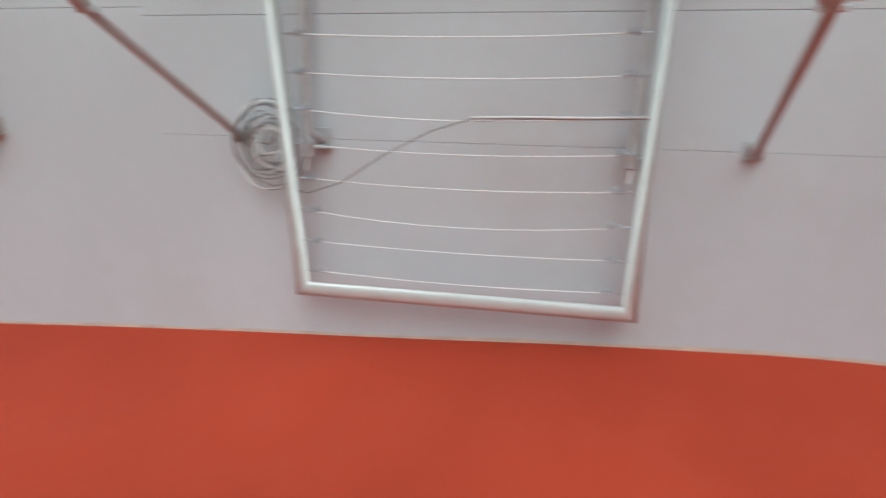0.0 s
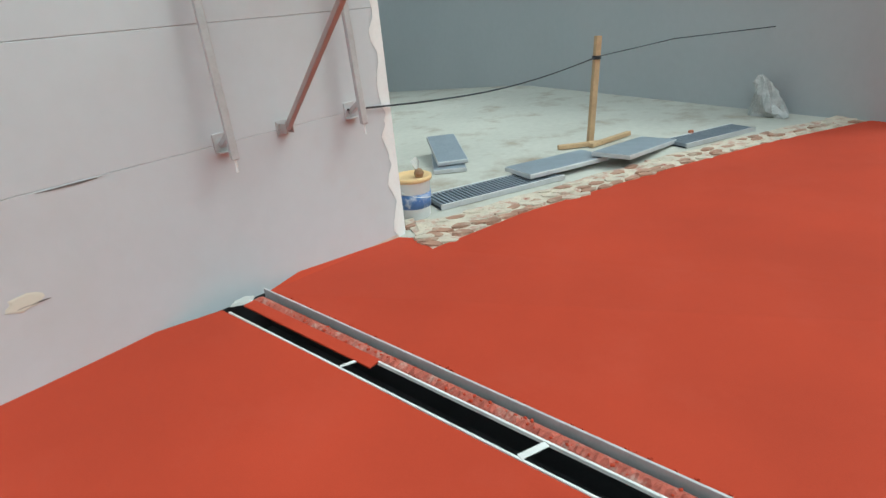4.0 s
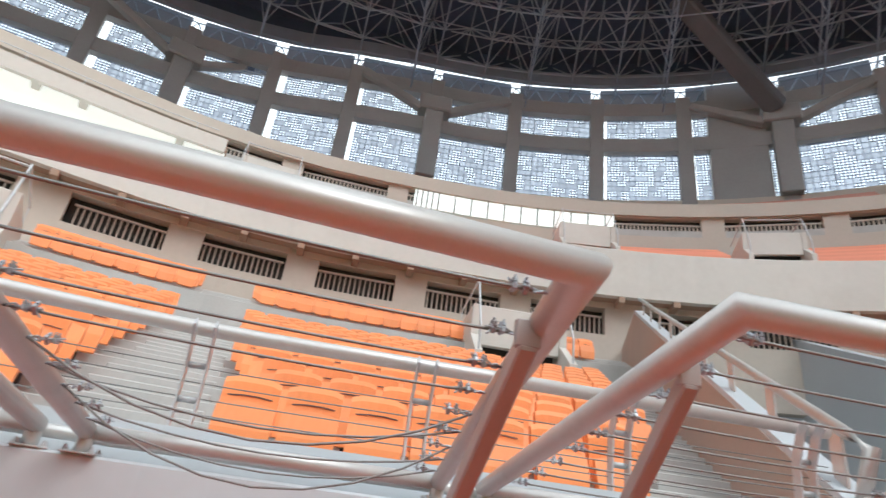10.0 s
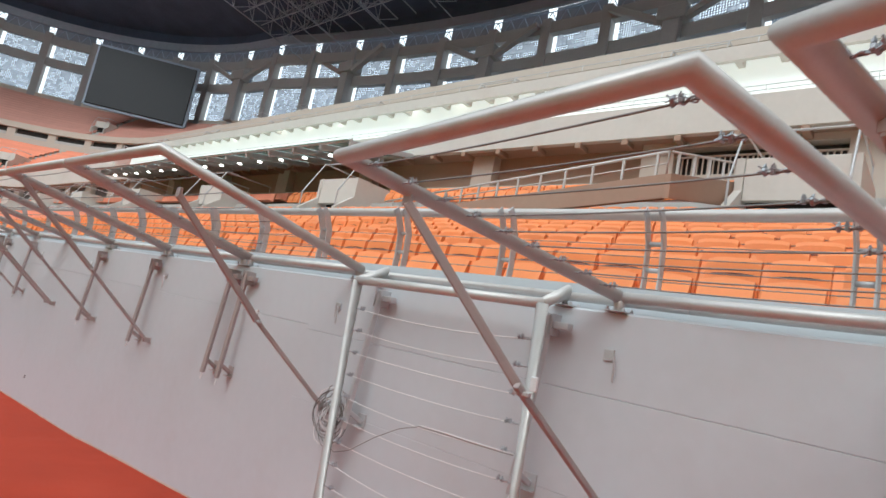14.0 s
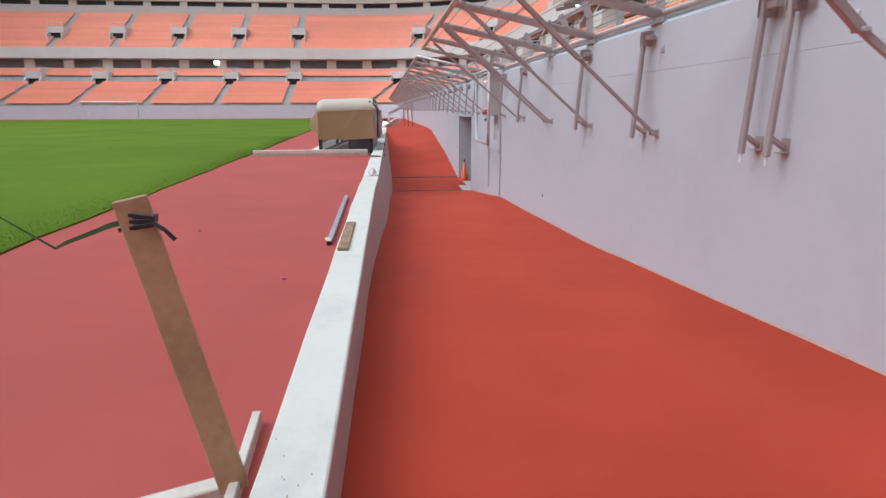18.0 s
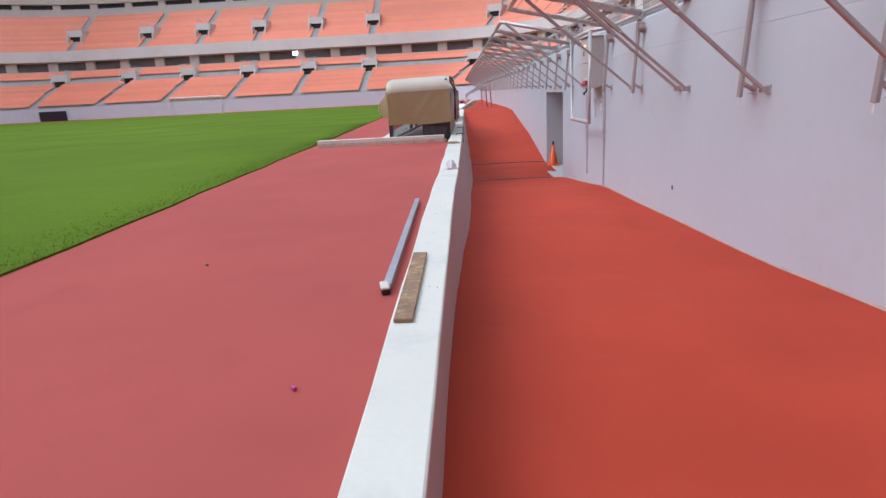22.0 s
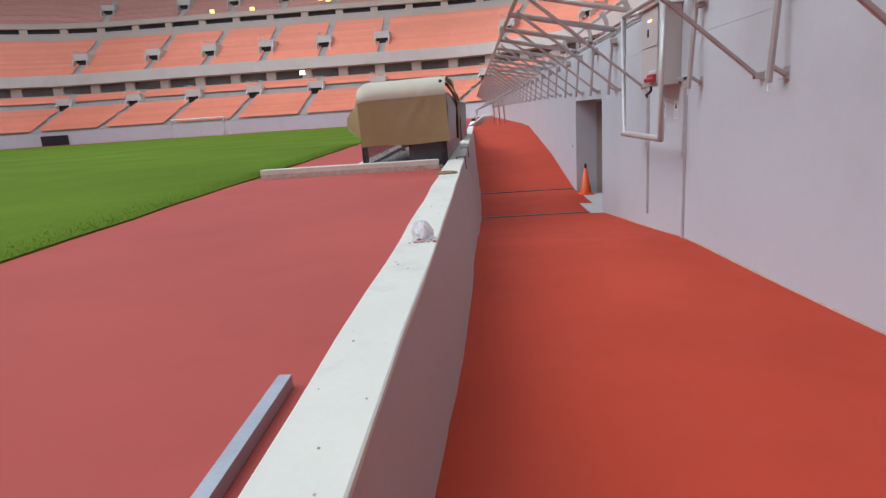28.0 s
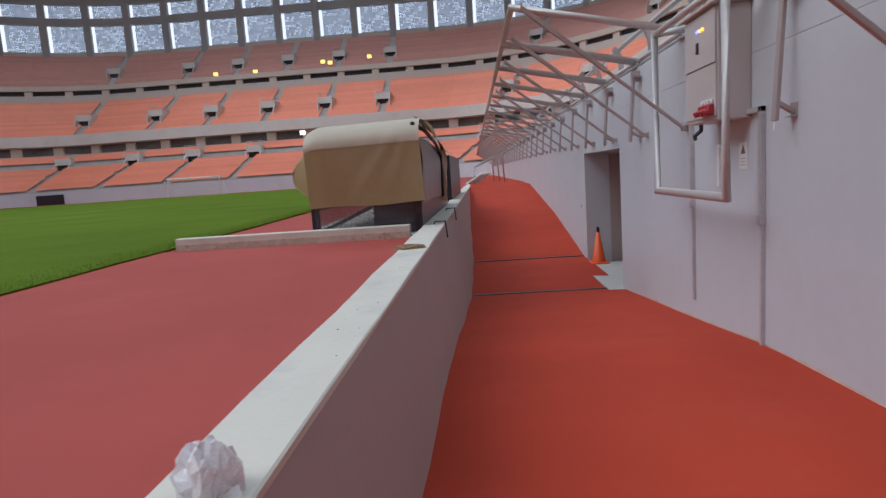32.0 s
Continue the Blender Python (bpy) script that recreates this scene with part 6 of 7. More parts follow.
FOILED = mat("grey_sheet", (0.42, 0.42, 0.41), 0.3, var=0.35, scale=7, fine=40, bump=0.5, stain=(0.2, 0.2, 0.2), stain_amt=0.5, stain_scale=9)
SLATE = mat("coated_steel", (0.30, 0.34, 0.39), 0.45, 0.3, var=0.12, scale=5, fine=40, bump=0.05)
Z_T = -0.045
grating(on_ground(0.40, -7.88, Z_T, 222), 1.35, 0.40, "galvanised steel drain grating lying on the concrete", False)
grating(pose(-0.14, -8.50, Z_T + 0.055, 0, 1, 225), 1.02, 0.42, "blue-grey steel drain cover laid on a grating", True)
grating(pose(-0.92, -9.08, Z_T + 0.06, 0, 5, 244), 1.20, 0.42, "tilted blue-grey steel drain cover", True)
grating(on_ground(1.12, -8.86, Z_T, 288), 0.80, 0.36, "short steel drain cover lying flat", True)
grating(pose(1.16, -8.98, Z_T + 0.12, 0, -8, 294), 0.85, 0.34, "short grey drain cover on top of another", True)
grating(on_ground(-1.75, -9.80, Z_T, 222), 1.1, 0.34, "steel drain grating near the tunnel's far side", False)

stake = base("timber_stand", "upright timber stake on a crossed timber foot", "timber stand", on_ground(-0.42, -9.68, Z_T))
m = Mesh()
m.bar((0, 0, 0.0), (-0.08, -0.06, 1.20), 0.055, 0.075)
m.part("stake", WOOD, stake)
m = Mesh()
m.bar((0.35, 0.3, 0.03), (-0.15, 0.1, 0.03), 0.06, 0.05)
m.part("foot", WOOD, stake)
m = Mesh()
m.bar((-0.02, 0.25, 0.03), (-0.45, -0.35, 0.03), 0.06, 0.05)
m.part("foot", WOOD, stake)
m = Mesh()
m.lathe([(0.052, 0.95), (0.052, 0.99)], 8, Matrix.Translation((-0.065, -0.05, 0)))
m.part("binding", BLACK, stake, "black tape binding")
rope = Mesh()
p0, p1 = Vector((*at(u_of(1.08, -6.33), -0.03), 1.03)), Vector((-0.49, -9.73, 0.93))
rope.tube([p0.lerp(p1, i / 12) + Vector((0, 0, -0.10 * math.sin(math.pi * i / 12))) for i in range(13)] + [Vector((-1.4, -10.8, 0.98)), Vector((-3.6, -11.6, 1.02))], 0.007, 5)
rope.thing("barrier_string", BLACK, "dark string tied from the wall to the stake", "string")
m = Mesh()
m.cbox(-0.03, -0.02, 0, 0.03, 0.02, 0.05, 0.01)
m.thing("brick_piece", mat("brick", (0.4, 0.12, 0.06), 0.8, var=0.2, scale=10, bump=0.2), "broken red brick piece on a drain cover", "brick", at=on_ground(-1.55, -9.85, Z_T + 0.03, 30))

r_ = random.Random(23)
m = Mesh()
n = 18
for i, (r, z) in enumerate(((0.5, 0.0), (0.48, 0.12), (0.36, 0.35), (0.30, 0.6), (0.22, 0.85), (0.08, 1.0))):
    for j in range(n):
        a = 2 * math.pi * j / n
        k = r * (1 + 0.22 * math.sin(3 * a + 1.3 * i) + r_.uniform(-0.14, 0.14))
        m.v.append((0.45 * k * math.cos(a) + 0.04 * i, 0.45 * k * 0.7 * math.sin(a), max(0.0, 0.48 * (z + r_.uniform(-0.06, 0.06)))))
m.f = [(i * n + j, i * n + (j + 1) % n, (i + 1) * n + (j + 1) % n, (i + 1) * n + j) for i in range(5) for j in range(n)] + [tuple(5 * n + j for j in range(n))]
m.thing("crumpled_sheet", FOILED, "crumpled grey plastic sheet on the tunnel floor", "plastic sheet", at=on_ground(-2.62, -10.90, Z_T, -40))

# patches and scrape marks on the wall
def patch(u, z, w, h, material, name, label, seed):
    r_ = random.Random(seed)
    n = 14
    pts = []
    for i in range(n):
        a = 2 * math.pi * i / n
        k = r_.uniform(0.65, 1.0)
        pts.append((0.002, w / 2 * k * math.cos(a), h / 2 * k * math.sin(a)))
    m = Mesh()
    m.add(pts + [(0.0035, y * 0.8, z_ * 0.8) for _, y, z_ in pts], [tuple(range(n, 2 * n))] + [(i, (i + 1) % n, n + (i + 1) % n, n + i) for i in range(n)])
    m.thing(name, material, label, "wall patch", kind="structure", at=facing(u, 0.0, z))


patch(u_of(2.04, -4.42), 0.52, 0.20, 0.09, COPING, "plaster_patch", "rough plaster patch on the wall", 5)
GRIME = mat("scrape_grime", (0.16, 0.15, 0.14), 0.9, var=0.3, scale=20, bump=0.1)
for a, z, w in ((1.12, 0.50, 0.2), (1.45, 1.0, 0.36), (-1.6, 0.985, 0.5), (-0.3, 0.985, 0.3), (0.2, 0.99, 0.55)):
    patch(-L1 - a, z, w, 0.012, GRIME, "scrape_mark", "dark scrape along a wall joint", int(a * 10))
m = Mesh()
FOOT = mat("skirting_smear", (0.62, 0.52, 0.44), 0.85, var=0.2, scale=8, bump=0.2)
st = marks(U_TUNNEL + 0.02, 19.0, 0.35, 0.2)
for i, u in enumerate(st):
    y = CY + u if u >= 0 else at(u, -0.2)[1]
    h = 0.014 + 0.018 * abs(math.sin(i * 0.83) * math.sin(i * 0.31))
    m.v += [(*at(u, -0.004), floor_z(y) - 0.02), (*at(u, -0.002), floor_z(y) + h)]
m.f = [(2 * i, 2 * i + 1, 2 * i + 3, 2 * i + 2) for i in range(len(st) - 1)]
m.thing("wall_foot_smear", FOOT, "pale adhesive smear along the foot of the wall", "wall", kind="structure")
# black plates on the wall face stand for the dark inside of holes
for y, z in ((10.435, -0.30), (23.43, -0.18)):
    m = Mesh()
    m.cbox(0, -0.025, -0.03, 0.006, 0.025, 0.03, 0.002)
    m.thing("wall_hole", BLACK, "small black plate standing for a dark hole in the wall", "hole", kind="structure", at=facing(y - CY, 0, z))

# bag of yellow liquid hung on the wall
bg = base("hanging_bag", "clear plastic bag with yellow liquid on a hook", "plastic bag", facing(u_of(2.05, -4.35), -0.03, 1.82) @ Matrix.Scale(0.75, 4))
m = Mesh()
m.add([(0.0, -0.06, 0.0), (0.05, 0.0, 0.0), (0.0, 0.06, 0.0), (-0.02, 0, 0.0), (0.0, -0.058, 0.11), (0.045, 0, 0.11), (0.0, 0.058, 0.11), (-0.02, 0, 0.11)],
      [(0, 1, 5, 4), (1, 2, 6, 5), (2, 3, 7, 6), (3, 0, 4, 7), (0, 3, 2, 1), (4, 5, 6, 7)])
m.part("liquid", YELLOW, bg, "bright yellow liquid")
m = Mesh()
m.add([(0.0, -0.066, 0.09), (0.058, 0.0, 0.09), (0.0, 0.066, 0.09), (0.0, -0.060, 0.12), (0.05, 0.0, 0.12), (0.0, 0.060, 0.12), (0.0, -0.012, 0.24), (0.02, 0.0, 0.25), (0.0, 0.015, 0.26)],
      [(0, 1, 4, 3), (1, 2, 5, 4), (3, 4, 7, 6), (4, 5, 8, 7)])
m.part("film", FILM, bg, "clear crumpled film")

# coil of wire at the foot of a brace
cl = base("wire_coil", "loose coil of bright steel wire hung by the panel", "wire coil", facing(1.86 - CY, -0.10, 1.02))
r_ = random.Random(8)
for k in range(15):
    ra, dx, dz, ph = r_.uniform(0.07, 0.22), r_.uniform(-0.05, 0.05), r_.uniform(-0.06, 0.06), r_.uniform(0, 6)
    pts = [(0.02 + 0.03 * math.sin(3 * a + ph) + dx * 0.5, dx + ra * math.cos(a + ph), dz + ra * 1.15 * math.sin(a + ph)) for a in np.linspace(0, 6.0, 22)]
    m = Mesh()
    m.tube(pts, 0.004, 5)
    m.part("loop", WIRE if k % 3 else WHITE, cl, "", True)
m = Mesh()
m.tube([(0.05, 0.02, -0.08), (0.08, 0.10, -0.24), (0.11, 0.25, -0.27), (0.13, 0.45, -0.20), (0.14, 0.70, -0.04), (0.15, 0.95, 0.09), (0.15, 1.15, 0.155), (0.15, 1.4, 0.16), (0.16, 1.7, 0.165), (0.17, 1.97, 0.175)], 0.0035, 5)
m.part("loose_end", WIRE, cl, "", True)
m = Mesh()
m.tube([(0.15, 1.15, 0.16), (0.155, 1.4, 0.168), (0.16, 1.7, 0.172), (0.17, 1.97, 0.182)], 0.0055, 5)
m.part("tied_wire", WHITE, cl, "white wire wound round the loose end", True)

# ---- along the low wall and track ----
m = Mesh()
m.cbox(0, 0, 0, 0.095, 1.22, 0.024, 0.004)
m.thing("plank", WOODD, "stained brown plank lying on the low wall", "plank", at=pose(-0.448, 4.52, LOW_TOP, 0, 0, -0.4))
m = Mesh()
outl = [(0, 0), (0.05, 0), (0.05, 0.05), (0, 0.05)]
inn = [(0.004, 0.004), (0.046, 0.004), (0.046, 0.046), (0.004, 0.046)]
m.v = [(x, y, z) for y in (0, 3.1) for ring in (outl, inn) for x, z in ring]
for k in range(4):
    j = (k + 1) % 4
    m.f += [(k, j, 8 + j, 8 + k), (4 + k, 12 + k, 12 + j, 4 + j), (k, 4 + k, 4 + j, j), (8 + k, 8 + j, 12 + j, 12 + k)]
m.thing("steel_bar", BARS, "square galvanised steel tube on the track by the wall", "steel bar", at=pose(-0.611, 5.37, 0.003, 0, 0, 0.2))

stub = base("bar_end_block", "charred wooden block at the end of the steel tube", "wood block", pose(-0.611, 5.30, 0.003, 0, 0, 12))
m = Mesh()
m.cbox(0.0, 0.0, 0.0, 0.052, 0.075, 0.044, 0.008)
m.part("core", BLACK, stub, "dark charred core")
m = Mesh()
m.cbox(-0.003, -0.008, 0.036, 0.055, 0.13, 0.054, 0.007)
m.part("wrap", PALEWOOD, stub, "torn pale wrapping")

ps = base("timber_post", "upright brown plank nailed to a crossed pale timber foot", "timber stand", on_ground(-0.58, 1.43, 0.0))
m = Mesh()
m.bar((0.0, 0, 0.03), (-0.21, -0.04, 1.05), 0.03, 0.095)
m.part("post", WOOD, ps, "brown sawn plank")
m = Mesh()
m.bar((-0.03, 0.03, 0.026), (-0.45, -0.14, 0.026), 0.075, 0.045)
m.part("foot", PALEWOOD, ps, "pale sawn timber foot")
m = Mesh()
m.bar((-0.02, 0.48, 0.02), (0.03, -0.66, 0.02), 0.036, 0.09)
m.part("foot", PALEWOOD, ps, "pale sawn timber foot")
m = Mesh()
for k in range(3):
    m.cbox(-0.052, -0.019, -0.008, 0.052, 0.019, 0.008, 0.003, pose(-0.196 + 0.002 * k, -0.037, 0.965 + 0.017 * k, 0, 8 * (k - 1), 0))
m.part("binding", BLACK, ps, "black tape binding")
m = Mesh()
line_ = [(-0.22, -0.03, 0.98), (-0.36, 0.15, 0.935), (-0.52, 0.39, 0.87), (-0.9, 0.9, 0.72), (-1.62, 2.15, 0.42), (-3.2, 4.2, 0.3)]
m.v = [(x, y, z + dz) for x, y, z in line_ for dz in (-0.009, 0.009)] + [(x + 0.002, y + 0.002, z + dz) for x, y, z in line_ for dz in (-0.009, 0.009)]
m.f = [(2 * i, 2 * i + 1, 2 * i + 3, 2 * i + 2) for i in range(5)] + [(12 + 2 * i, 14 + 2 * i, 15 + 2 * i, 13 + 2 * i) for i in range(5)]
m.part("tape_line", BLACK, ps, "dark barrier ribbon")
m = Mesh()
m.tube([(-0.15, -0.05, 0.98), (-0.11, -0.06, 0.955), (-0.085, -0.06, 0.925)], 0.007, 5)
m.part("tape_end", BLACK, ps)

for x, y, sx, mt, name, lab, ct in ((-0.85, 4.14, 0.03, mat("magenta_plastic", (0.55, 0.05, 0.25), 0.4), "plastic_cap", "small magenta plastic cap on the track", "litter"), (-2.08, 6.18, 0.028, WOODD, "wood_chip", "small brown wood chip on the track", "litter")):
    m = Mesh()
    m.lathe([(sx * 0.3, 0), (sx * 0.35, sx * 0.3), (sx * 0.3, sx), (sx * 0.1, sx * 1.05)], 8, Matrix.Translation((0, 0, sx * 0.35)) @ Matrix.Rotation(1.5, 4, "X"))
    m.thing(name, mt, lab, ct, at=on_ground(x, y, 0.0, 40))

# crumpled white plastic bag on the coping
wb = base("crumpled_bag", "crumpled white plastic bag on the low wall", "plastic bag", on_ground(-0.235, 10.42, LOW_TOP, 20))
r_ = random.Random(3)
m = Mesh()
n, rings = 28, [(0.050, 0.0), (0.064, 0.012), (0.060, 0.035), (0.066, 0.060), (0.060, 0.084), (0.046, 0.104), (0.026, 0.114), (0.010, 0.112)]
folds = [r_.uniform(0, 6.3) for _ in range(4)]
for i, (r, z) in enumerate(rings):
    for j in range(n):
        a = 2 * math.pi * j / n
        k = r * (1 + 0.13 * math.sin(5 * a + folds[0] + 0.5 * i) + 0.10 * math.sin(9 * a + folds[1]) + 0.14 * math.sin(3 * a + folds[2] - 0.4 * i) + r_.uniform(-0.16, 0.16))
        m.v.append((k * math.cos(a), k * math.sin(a), max(0, z + 0.016 * math.sin(4 * a + folds[3] + i) + r_.uniform(-0.010, 0.010))))
m.f = [(i * n + j, i * n + (j + 1) % n, (i + 1) * n + (j + 1) % n, (i + 1) * n + j) for i in range(len(rings) - 1) for j in range(n)] + [tuple((len(rings) - 1) * n + j for j in range(n))]
m.part("bag", BAGW, wb)
m = Mesh()
for k in range(26):
    a, d = r_.uniform(0, 6.3), r_.uniform(0.03, 0.13)
    sz = r_.uniform(0.004, 0.012)
    m.cbox(-sz, -sz, 0, sz, sz, sz * 0.8, sz * 0.3, pose(d * math.cos(a) + 0.01, d * 0.7 * math.sin(a) - 0.06, 0.0, 0, 0, r_.uniform(0, 90)))
m.part("residue", CRUMB, wb, "reddish residue spilled from the bag")
m = Mesh()
m.add([(-0.02, -0.07, 0.004), (0.04, -0.13, 0.012), (0.09, -0.10, 0.006), (0.07, -0.04, 0.03), (-0.07, -0.12, 0.008), (-0.10, -0.07, 0.012), (0.0, -0.14, 0.004)], [(0, 1, 2), (0, 2, 3), (0, 4, 6), (0, 6, 1), (0, 5, 4)])
m.part("torn_flap", FILM, wb)
r_ = random.Random(6)
grit = Mesh()
for k in range(60):
    y = r_.choice((r_.uniform(0.2, 1.6), r_.uniform(3, 14)))
    x = at(y - CY, low_s(y) - r_.uniform(0.02, 0.22))[0]
    sz = r_.uniform(0.0015, 0.004)
    grit.cbox(-sz, -sz * 1.4, 0, sz, sz * 1.4, sz, sz * 0.3, pose(x, y, LOW_TOP, 0, 0, r_.uniform(0, 90)))
grit.thing("grit", WOODD, "brown grit and crumbs on the low wall", "grit", kind="stuff")
rg = Mesh()
r_ = random.Random(2)
n = 12
for r, z in ((0.10, 0.0), (0.09, 0.025), (0.05, 0.04), (0.01, 0.035)):
    for j in range(n):
        a = 2 * math.pi * j / n
        rg.v.append((1.5 * r * math.cos(a) * r_.uniform(0.6, 1.2), 0.55 * r * math.sin(a) * r_.uniform(0.7, 1.2), max(0, z + r_.uniform(-0.01, 0.012))))
rg.f = [(i * n + j, i * n + (j + 1) % n, (i + 1) * n + (j + 1) % n, (i + 1) * n + j) for i in range(3) for j in range(n)]
rg.thing("crumpled_wrap", WOODD, "brown crumpled wrapping on the low wall", "litter", at=on_ground(-0.24, 14.75, LOW_TOP, 8))
for y in (17.3, 20.2):
    m = Mesh()
    m.tube([(0.02, 0, 0.0), (0.0, 0.02, 0.03), (-0.14, 0.01, 0.03), (-0.16, 0.0, -0.2)], 0.012, 6)
    m.thing("cable_end", BLACK, "black cable end over the low wall", "cable", at=pose(at(y - CY, low_s(y) - 0.12)[0], y, LOW_TOP + 0.01, 0, 0, 180))
# black discs on the low wall give the tie holes their darkness
for y, z in ((15.9, -0.25), (12.9, -0.35)):
    m = Mesh()
    m.lathe([(0.018, 0), (0.016, 0.006)], 8, Matrix.Rotation(radians(90), 4, "Y"))
    m.thing("wall_hole", BLACK, "small black disc standing for a tie hole in the low wall", "hole", kind="structure", at=pose(at(y - CY, low_s(y))[0], y, z))

STAIN = mat("cement_stain", (0.26, 0.25, 0.23), 0.85, var=0.3, scale=25, bump=0.2)
blots = Mesh()
r_ = random.Random(19)
for k in range(26):
    u = r_.uniform(-4.45, -3.4)
    c_ = at(u, low_s(CY + u) - r_.uniform(0.01, 0.20))
    rad = 0.003 + 0.022 * r_.random() ** 3
    ring_ = [(c_[0] + rad * r_.uniform(0.3, 1) * math.cos(a), c_[1] + 1.8 * rad * r_.uniform(0.3, 1) * math.sin(a)) for a in np.linspace(0, 5.6, 9)]
    blots.add([(x, y, LOW_TOP + 0.0005) for x, y in ring_] + [(0.8 * x + 0.2 * c_[0], 0.8 * y + 0.2 * c_[1], LOW_TOP + 0.0025) for x, y in ring_], [tuple(range(9, 18))] + [(i, (i + 1) % 9, 9 + (i + 1) % 9, 9 + i) for i in range(9)])
blots.thing("cement_stains", STAIN, "dark cement stains on the low wall's end", "stain", kind="stuff")

# edge beam across the track and the dugout slab
m = Mesh()
m.cbox(-3.72, 17.0, -0.05, -0.47, 17.15, 0.175, 0.01)
m.thing("track_edge_beam", COPING, "white painted edge beam across the track", "edge beam", kind="structure")
m = Mesh()
m.cbox(-3.72, 16.991, -0.02, -0.47, 16.998, 0.09, 0.001)
m.thing("beam_stain", RAW, "red-stained foot of the edge beam", "edge beam", kind="structure")
m = Mesh()
m.cbox(-2.35, 17.17, -0.05, -0.42, 30.0, 0.03, 0.01)
m.thing("dugout_slab", COPING, "white concrete slab under the dugout", "slab", kind="structure")


def dugout(place, length, wrapped):
    th = base("dugout", "team dugout wrapped in tan tarpaulin" if wrapped else "clear team dugout shelter with a pale roof", "dugout", place, "team dugouts")
    prof = [(0.02, 0.36), (-0.02, 0.75), (0.0, 1.15), (0.10, 1.42), (0.34, 1.55), (0.85, 1.58), (1.30, 1.52), (1.54, 1.30), (1.62, 0.85), (1.62, 0.36)]
    m = Mesh()
    for y in (0.45, 0.50, length - 0.02, length):
        m.v += [(x, y, z) for x, z in prof]
    n = len(prof)
    m.f = [(i * n + j, i * n + j + 1, (i + 1) * n + j + 1, (i + 1) * n + j) for i in range(3) for j in range(n - 1)]
    m.part("shell", TARP if wrapped else FILM, th, "", True)
    if wrapped:
        # end sheet: rolls over the top edge, hangs straight, its outer corner flares away
        cols_, rows_ = 25, 22
        sheet = Mesh()
        for j in range(rows_):
            v = j / (rows_ - 1)
            a = min(1.0, v / 0.30) * math.pi / 2
            for i in range(cols_):
                f = i / (cols_ - 1)
                x = 0.05 + f * 1.61 + 0.035 * v
                hem = 0.42 + 0.012 * math.sin(8 * f) + 0.02 * (1 - f)
                z = 1.28 + 0.31 * math.cos(a) if v < 0.30 else 1.28 - (1.28 - hem) * (v - 0.30) / 0.70
                y = 0.62 - 0.62 * math.sin(a)
                drop = max(0.0, v - 0.30) / 0.70
                # long slanting creases from the upper far corner, and a dent in the middle
                for c0, slope, deep in ((0.78, -0.55, 0.022), (0.90, -0.32, 0.016), (0.60, -0.7, 0.010), (0.10, 0.12, 0.012)):
                    q = (f - c0 - slope * (v - 0.25)) / 0.030
                    y -= deep * math.exp(-q * q) * (1.0 if 0.12 < v < 0.75 else 0.35)
                y += 0.05 * math.sin(math.pi * f) * drop
                z += 0.035 * (f - 0.5) - 0.07 * max(0.0, 1 - f / 0.10) ** 2 * (1 - v)
                sheet.v.append((x, y, z))
        sheet.f = [(j * cols_ + i, j * cols_ + i + 1, (j + 1) * cols_ + i + 1, (j + 1) * cols_ + i) for j in range(rows_ - 1) for i in range(cols_ - 1)]
        sheet.part("tarpaulin", TARP, th, "tan tarpaulin hanging in folds", True)
        # upper layer gets a paler colour for the sky light its curve catches
        keep = 8
        m = Mesh()
        m.v = [(x, y - 0.006, z + 0.006) for x, y, z in sheet.v[:cols_ * keep]]
        m.f = [(j * cols_ + i, j * cols_ + i + 1, (j + 1) * cols_ + i + 1, (j + 1) * cols_ + i) for j in range(keep - 1) for i in range(cols_ - 1)]
        m.part("top_sheet", TARPTOP, th, "upper layer of the cover, coloured paler for sky light", True)
        # loose outer corner, standing off to the pitch side
        m = Mesh()
        for i in range(10):
            v = i / 9
            m.v += [(0.05 + 0.03 * v, 0.03 + 0.02 * math.sin(4 * v), 1.30 - 0.72 * v), (0.03 - 0.23 * math.sin(1.9 * v) ** 1.5, 0.22 + 0.05 * v, 1.28 - 0.52 * v - 0.02 * math.sin(7 * v))]
        m.f = [(2 * i, 2 * i + 1, 2 * i + 3, 2 * i + 2) for i in range(9)]
        m.part("tarpaulin_corner", TARP, th, "loose flared corner of the tarpaulin", True)
        m = Mesh()
        m.tube([(0.03 - 0.23 * math.sin(1.9 * i / 9) ** 1.5, 0.22 + 0.05 * i / 9, 1.28 - 0.52 * i / 9 - 0.02 * math.sin(7 * i / 9)) for i in range(10)] + [(0.08, 0.05, 0.58)], 0.012, 5)
        m.part("hem", TARPTOP, th, "pale sewn hem", True)
        # dull film over the wall side, and the gathered strip over the rib behind it
        m = Mesh()
        for i in range(14):
            f = i / 13
            for k, (x, z) in enumerate(((1.655, 1.30), (1.690, 1.05), (1.690, 0.75), (1.665, 0.40))):
                m.v.append((x + 0.012 * math.sin(7 * f + 2 * k) + 0.004 * math.sin(23 * f), 0.04 + 3.4 * f, z + 0.02 * math.sin(5 * f)))
        m.f = [(4 * i + k, 4 * i + k + 1, 4 * i + k + 5, 4 * i + k + 4) for i in range(13) for k in range(3)]
        m.part("side_film", SIDEFILM, th, "dull grey-brown film over the side", True)
        m = Mesh()
        m.tube([(1.58, 0.10, 1.50), (1.66, 0.9, 1.46), (1.70, 2.2, 1.34), (1.71, 3.3, 1.15), (1.70, 3.5, 0.8), (1.69, 3.5, 0.35)], 0.03, 6)
        m.part("rib", BLACK, th, "curved dark edge rib", True)
        r2 = random.Random(5)
        m = Mesh()
